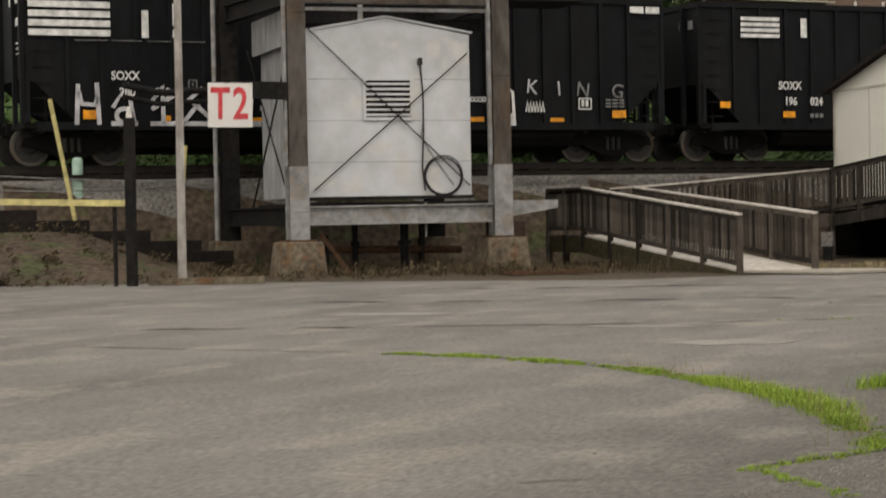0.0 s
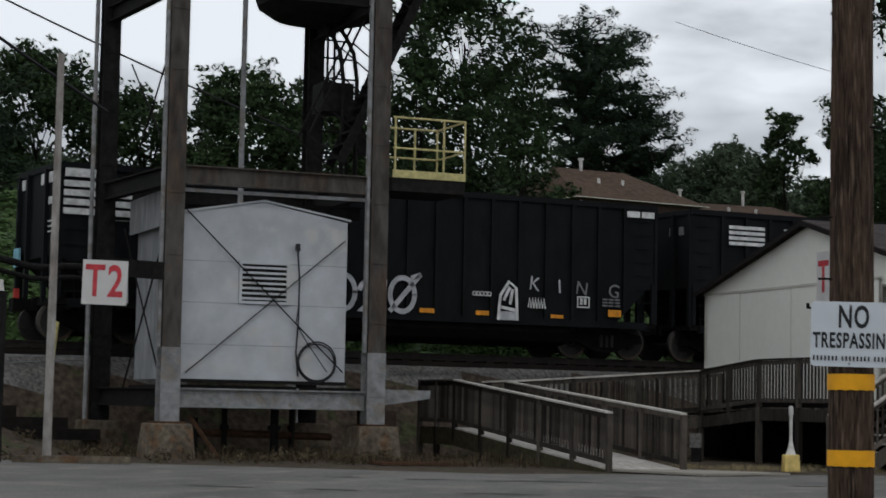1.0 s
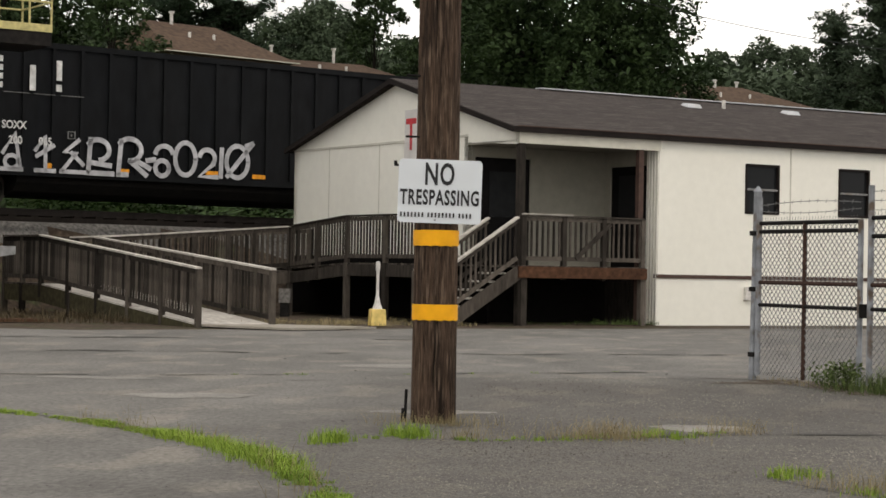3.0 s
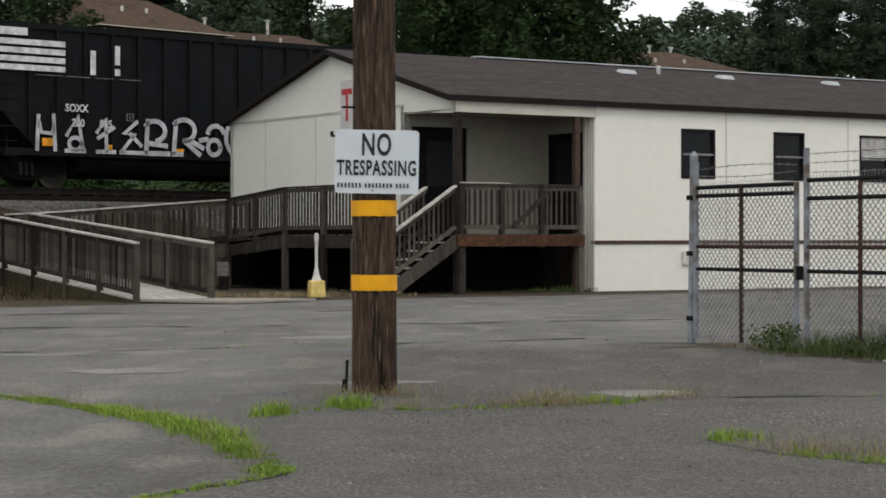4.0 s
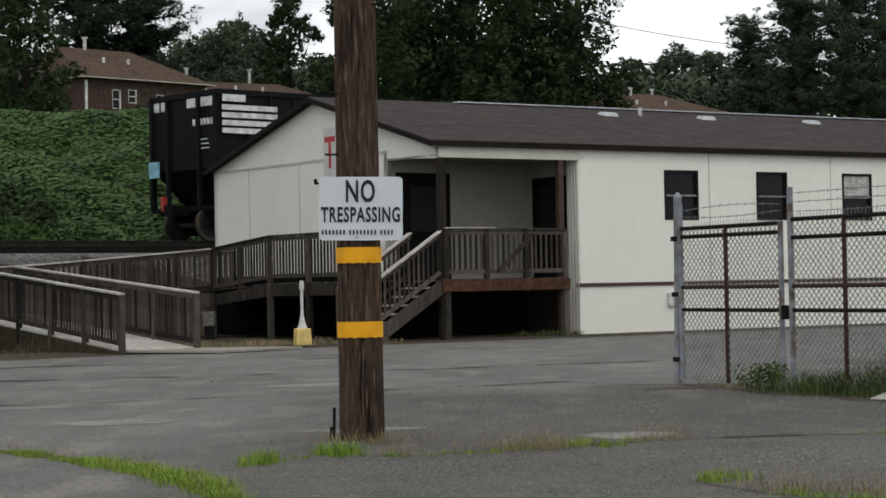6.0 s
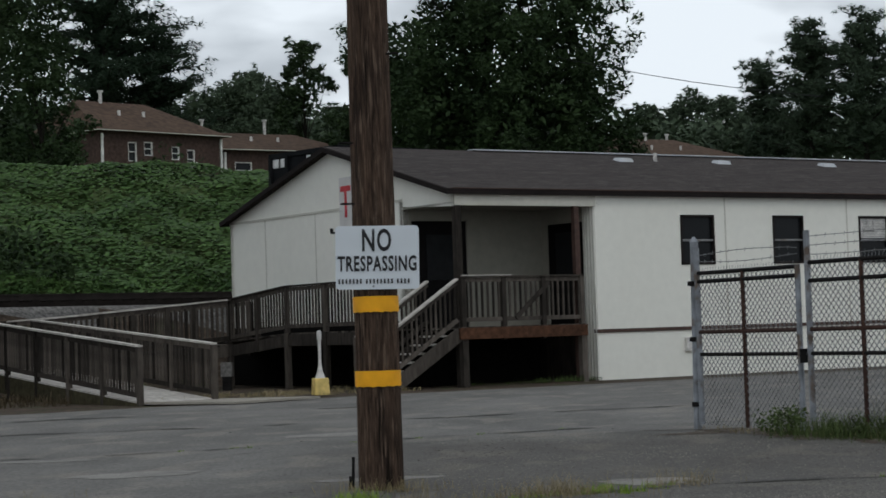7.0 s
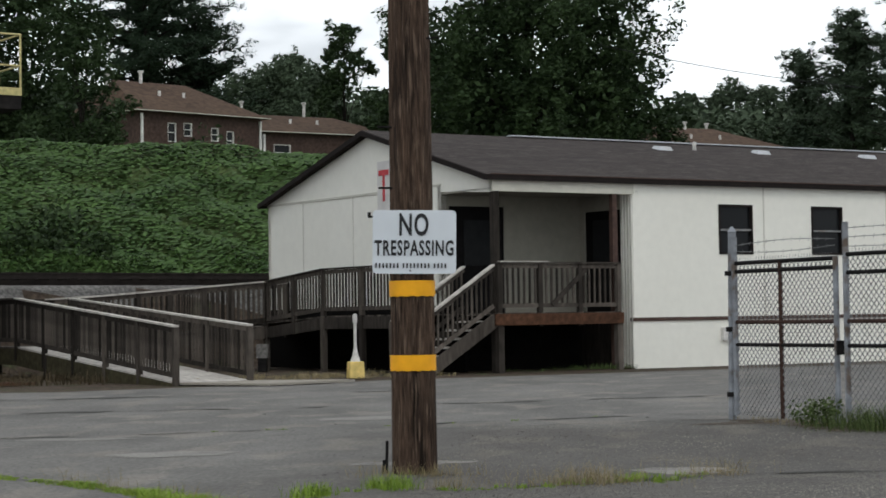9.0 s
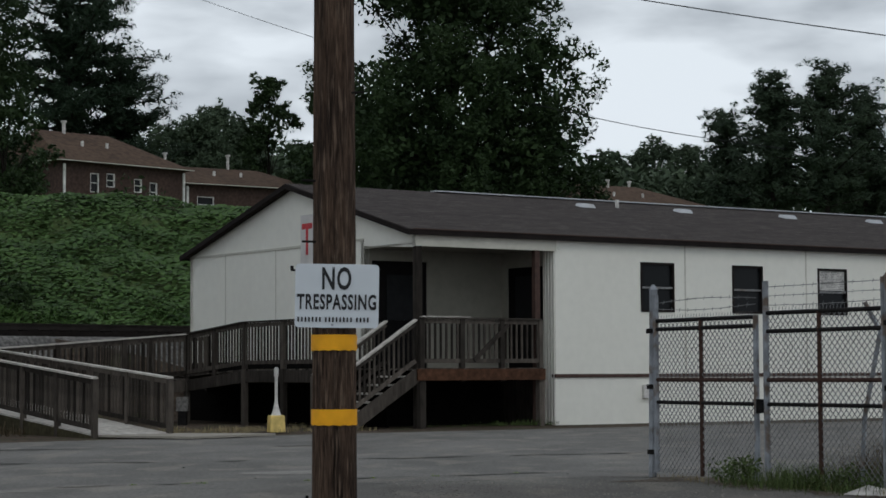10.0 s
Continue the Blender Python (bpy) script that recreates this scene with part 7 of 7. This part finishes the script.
def make_tree(label, x, y, z, height, width, kind, seed, mat, size=0.32, per=60, bare=0.22, cat="tree"):
    """A trunk with limbs and a crown of small leaves in uneven clumps."""
    rnd = random.Random(seed)
    t = thing("tree", label, cat, Matrix.Translation((x, y, z)))
    bm = bmesh.new()
    top = height * (0.93 if kind == "pine" else 0.7)
    lean = Vector((rnd.uniform(-0.04, 0.04) * height, rnd.uniform(-0.04, 0.04) * height, 0))
    n = 7
    r0 = 0.014 * height + 0.08
    line = [Vector((0, 0, -0.5)) + lean * (i / n) ** 2 + Vector((rnd.uniform(-0.1, 0.1), rnd.uniform(-0.1, 0.1), top * i / n)) * (1 if i else 0) for i in range(n + 1)]
    for i in range(n):
        rod(bm, line[i], line[i + 1], r0 * (1 - 0.85 * i / n), r0 * (1 - 0.85 * (i + 1) / n), 8)
    centres, heart = [], []
    if kind == "pine":
        levels = int(height / 0.62)
        for k in range(levels):
            f = bare + (1 - bare) * k / levels
            zc = height * f
            reach = width / 2 * (math.sin(min(1.0, (1 - f) * 1.7 + 0.22) * math.pi / 2)) * rnd.uniform(0.6, 1.1)
            for j in range(rnd.randint(4, 6)):
                a = rnd.uniform(0, 6.283)
                L = reach * rnd.uniform(0.4, 1.25)
                base = Vector((0, 0, zc)) + lean * f * f
                tip = base + Vector((L * math.cos(a), L * math.sin(a), L * rnd.uniform(0.05, 0.45)))
                rod(bm, base, tip, 0.05 + 0.012 * L, 0.02, 5)
                if f < 0.9:
                    heart += [(*base.lerp(tip, q), 0.35 + 0.07 * L) for q in (0.25, 0.5, 0.72)]
                m = max(3, int(L / 0.42))
                for q in range(1, m + 1):
                    p = base.lerp(tip, q / m)
                    centres.append((p.x + rnd.gauss(0, 0.3), p.y + rnd.gauss(0, 0.3), p.z + rnd.gauss(0.1, 0.2), rnd.uniform(0.3, 0.75) * (0.75 + L * 0.06)))
        verts, faces = leaf_cloud(rnd, centres, per, size, 0.35, 0.4)
        inner = leaf_cloud(rnd, heart, 30 if width > 8.5 else 14, 0.5, 0.45, 0.6)
    else:
        blobs = int(34 + width * height * 0.42)
        for _ in range(blobs):
            f = rnd.uniform(bare, 1.0)
            prof = math.sin(math.pi * min(0.97, (0.18 + 0.8 * (f - bare) / (1 - bare)) ** 0.8)) ** 0.6
            a = rnd.uniform(0, 6.283)
            rr = width / 2 * prof * math.sqrt(rnd.uniform(0.15, 1.0)) * rnd.uniform(0.8, 1.1)
            c = Vector((rr * math.cos(a), rr * math.sin(a), height * f)) + lean * f
            start = line[min(n, max(1, int(n * min(1, f * 0.85))))]
            if rnd.random() < 0.3:
                rod(bm, start, c, 0.03 + 0.004 * height * (1 - f), 0.02, 5)
            R = rnd.uniform(0.12, 0.2) * width * (1.05 - 0.3 * f)
            heart.append((c.x * 0.86, c.y * 0.86, c.z - 0.03 * width, R * 1.05))
            for _q in range(11):
                d = Vector((rnd.gauss(0, 1), rnd.gauss(0, 1), rnd.gauss(0, 0.8))).normalized() * R * rnd.uniform(0.3, 1.15)
                centres.append((c.x + d.x, c.y + d.y, c.z + d.z * 0.75, R * rnd.uniform(0.18, 0.42)))
        verts, faces = leaf_cloud(rnd, centres, per, size, 0.2)
        inner = leaf_cloud(rnd, heart, 60, 0.17 + 0.011 * width, 0.2)
    part("trunk", bm, M_BARK, t, "dark bark trunk and limbs")
    me = raw("crown", np.concatenate([verts, inner[0]]), np.concatenate([faces, inner[1] + len(verts)]), mat)
    ob = new("crown", me)
    ob.parent = t
    return t


def terrain_at(p):
    q = YARD.inverted() @ Vector((p.x, p.y, 0))
    return ground_height(q.x, q.y)


def make_trees():
    rows = [  # bearing, distance, top elevation angle, width, kind, seed, bare, label
        (-1.5, 96, 14.0, 12.5, "broad", 1, 0.12, "huge dark broadleaf tree behind the office"),
        (1.35, 97, 7.5, 4.8, "broad", 2, 0.1, "dark round broadleaf tree behind the office"),
        (-12.5, 140, 11.0, 14.0, "pine", 3, 0.12, "tall dark pine behind the brick house"),
        (-11.2, 143, 9.0, 9.5, "pine", 33, 0.1, "dark pine behind the brick house"),
        (-15.9, 95, 13.4, 8.5, "broad", 4, 0.08, "tall broadleaf tree on the bank"),
        (-14.4, 88, 8.3, 4.6, "broad", 5, 0.0, "vine-covered tree on the bank"),
        (-17.5, 92, 10.0, 6.5, "broad", 6, 0.0, "broadleaf tree on the bank"),
        (-6.8, 150, 8.4, 6.0, "broad", 7, 0.0, "slender broadleaf tree behind the houses"),
        (-8.4, 175, 7.6, 11.0, "broad", 8, 0.05, "distant broadleaf tree behind the houses"),
        (-9.9, 178, 7.0, 9.0, "broad", 34, 0.05, "distant broadleaf tree behind the houses"),
        (-4.9, 140, 8.8, 6.5, "broad", 9, 0.1, "broadleaf tree behind the houses"),
        (-22.4, 90, 9.6, 8.0, "broad", 10, 0.22, "round-crowned tree beyond the track"),
        (-20.3, 95, 9.2, 7.0, "broad", 11, 0.2, "round-crowned tree beyond the track"),
        (-25.3, 88, 8.7, 7.0, "broad", 12, 0.05, "broadleaf tree beyond the track"),
        (-28.3, 92, 9.6, 9.0, "broad", 13, 0.05, "broadleaf tree beyond the track"),
        (-30.5, 86, 8.9, 7.5, "pine", 14, 0.05, "dark pine beyond the track"),
        (-32.5, 90, 9.4, 8.5, "broad", 15, 0.05, "broadleaf tree beyond the track"),
        (-34.9, 94, 9.2, 8.5, "broad", 17, 0.05, "broadleaf tree beyond the track"),
        (7.7, 165, 8.5, 7.0, "pine", 16, 0.3, "tall feathery pine on the far ridge"),
        (9.2, 162, 8.7, 8.0, "pine", 18, 0.3, "tall feathery pine on the far ridge"),
        (10.2, 170, 8.0, 6.5, "pine", 19, 0.3, "tall feathery pine on the far ridge"),
        (6.4, 172, 7.5, 7.0, "pine", 36, 0.25, "feathery pine on the far ridge"),
        (11.5, 168, 7.6, 8.0, "pine", 20, 0.2, "tall feathery pine on the far ridge"),
        (13.2, 168, 8.0, 10.0, "broad", 35, 0.1, "tall tree on the far ridge"),
        (5.3, 185, 6.4, 8.0, "broad", 21, 0.08, "distant tree on the far ridge"),
        (4.1, 190, 6.6, 8.0, "broad", 22, 0.05, "distant tree on the far ridge"),
        (3.0, 190, 6.3, 8.0, "broad", 23, 0.05, "distant tree on the far ridge"),
    ]
    for az, d, el, width, kind, seed, bare, label in rows:
        p = polar(az, d)
        z = terrain_at(p) - 0.2
        top = 1.13 + d * math.tan(radians(el))
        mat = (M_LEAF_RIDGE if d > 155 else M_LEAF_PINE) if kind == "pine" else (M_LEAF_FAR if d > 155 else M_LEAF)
        make_tree(label, p.x, p.y, z, top - z, width, kind, seed, mat, (0.17 if d < 120 else 0.24) if kind == "broad" else (0.3 if d > 155 else 0.28), (95 if d > 155 else 210 if d < 97.5 and az > -3 else 165) if kind == "broad" else 95, bare)
    # the wood that closes the view behind the houses
    rnd = random.Random(77)
    centres = []
    for _ in range(1500):
        az = rnd.uniform(-40, 19)
        d = rnd.uniform(175, 225)
        p = polar(az, d)
        top = 1.13 + d * math.tan(radians(5.6 + 0.9 * noise.noise((az * 0.35, 0, 1)) + (0.8 if az < -3 else 0)))
        zz = rnd.uniform(terrain_at(p), top) if rnd.random() < 0.6 else top - abs(rnd.gauss(0, 1.5))
        centres.append((p.x, p.y, zz, rnd.uniform(1.3, 2.8)))
    verts, faces = leaf_cloud(rnd, centres, 36, 0.62)
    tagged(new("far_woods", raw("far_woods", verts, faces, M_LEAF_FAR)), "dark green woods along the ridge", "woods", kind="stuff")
    # undergrowth on the crest of the bank
    centres = []
    for _ in range(420):
        u, v = rnd.uniform(-45, 40), rnd.uniform(30, 50)
        if -14 < u < 12 and rnd.random() < 0.75:
            continue
        p = yard(u, v, ground_height(u, v))
        r = rnd.uniform(0.5, 1.3)
        centres.append((p.x, p.y, p.z + r * 0.5 * rnd.random(), r))
    verts, faces = leaf_cloud(rnd, centres, 130, 0.17)
    tagged(new("undergrowth", raw("undergrowth", verts, faces, M_LEAF)), "dark bushes along the top of the bank", "bushes", kind="stuff")


def make_bank():
    """Vines that cover the bank beyond the track."""
    rnd = random.Random(21)
    verts, faces = [], []
    for _ in range(130000):
        u, v = rnd.uniform(-38, 12), rnd.uniform(17.1, 30)
        v += (u + 5) * SKEW
        lump = noise.noise((u * 0.5, v * 0.6, 9))
        thin = noise.noise((u * 0.13 + 4, v * 0.2, 1))
        if lump < -0.25 and rnd.random() < 0.5:
            continue
        p = yard(u, v, ground_height(u, v) + 0.05 + 0.26 * max(0, lump + 0.3) + 0.08 * rnd.random())
        s = rnd.uniform(0.05, 0.11)
        a = rnd.uniform(0, 6.283)
        d1 = Vector((math.cos(a), math.sin(a), rnd.uniform(-0.1, 0.6) * math.sin(a) + rnd.uniform(-0.15, 0.15)))
        d2 = Vector((-math.sin(a), math.cos(a), rnd.uniform(-0.1, 0.6) * math.cos(a) + rnd.uniform(-0.15, 0.15)))
        i = len(verts)
        verts += [p - d1 * s, p + d2 * s * 0.8, p + d1 * s * 1.2, p - d2 * s * 0.8]
        faces.append((i, i + 1, i + 2, i + 3))
    tagged(new("vines", raw("vines", verts, faces, M_VINE)), "green creeping vines covering the bank", "vines", kind="stuff")
    centres = []
    for u, v, r in ((-6.4, 18.6, 1.0), (-7.6, 18.4, 0.8), (-9.6, 17.9, 0.6), (-5.3, 18.3, 0.7), (-13, 18, 0.6)):
        v += (u + 5) * SKEW
        p = yard(u, v, ground_height(u, v))
        centres += [(p.x + rnd.gauss(0, r * 0.4), p.y + rnd.gauss(0, r * 0.3), p.z + r * 0.5 + rnd.gauss(0, r * 0.3), r * 0.6) for _ in range(6)]
    verts, faces = leaf_cloud(rnd, centres, 150, 0.16)
    tagged(new("bushes", raw("bushes", verts, faces, M_LEAF)), "grey-green bushes at the foot of the bank", "bushes", kind="stuff")


def make_wires():
    for a, b, sag, r in ((polar(-36, 33, 9.6), polar(-26.4, 40.5, 6.95), 0.1, 0.035), (polar(-36, 50, 13.6), polar(-20, 50, 7.6), 0.2, 0.025),
                         (polar(-3, 62, 14.2), polar(15, 58, 10.0), 0.15, 0.018), (polar(0.5, 92, 13.75), polar(8, 88, 10.9), 0.2, 0.018),
                         (polar(-10, 60, 12.9), polar(-4.5, 60, 11.0), 0.05, 0.008)):
        bm = bmesh.new()
        hose(bm, [a.lerp(b, k / 14) - Vector((0, 0, sag * math.sin(math.pi * k / 14))) for k in range(15)], r, 5)
        solo("overhead_wire", bm, M_CABLE, "thin overhead utility wire", "wire")


make_ground()
make_pavement()
make_office()
make_pole()
make_tower()
CARS = make_train()
make_track()
make_ramp()
make_porch()
make_fence()
make_left_yard()
make_houses()
make_trees()
make_bank()
make_lot_details()
make_bollard()
make_wires()
make_grass()


def motions():
    turn = math.degrees(SPEED / 0.45)
    for car, lead in zip(CARS, (-10.55, 6.82)):
        rows = []
        for t in (0.0, 2.5, 5.0, 7.5, 10.0):
            rows.append((t, TRACK @ Matrix.Translation((lead + SPEED * t, 0, RAIL_Z))))
        walk(car, rows)
    for wheel, x in WHEELS:
        steps = int(10 * turn / 72) + 1
        walk(wheel, [(10.0 * i / steps, pose(x, 0, 0.45, 0, 10.0 * i / steps * turn, 0)) for i in range(steps + 1)])


motions()
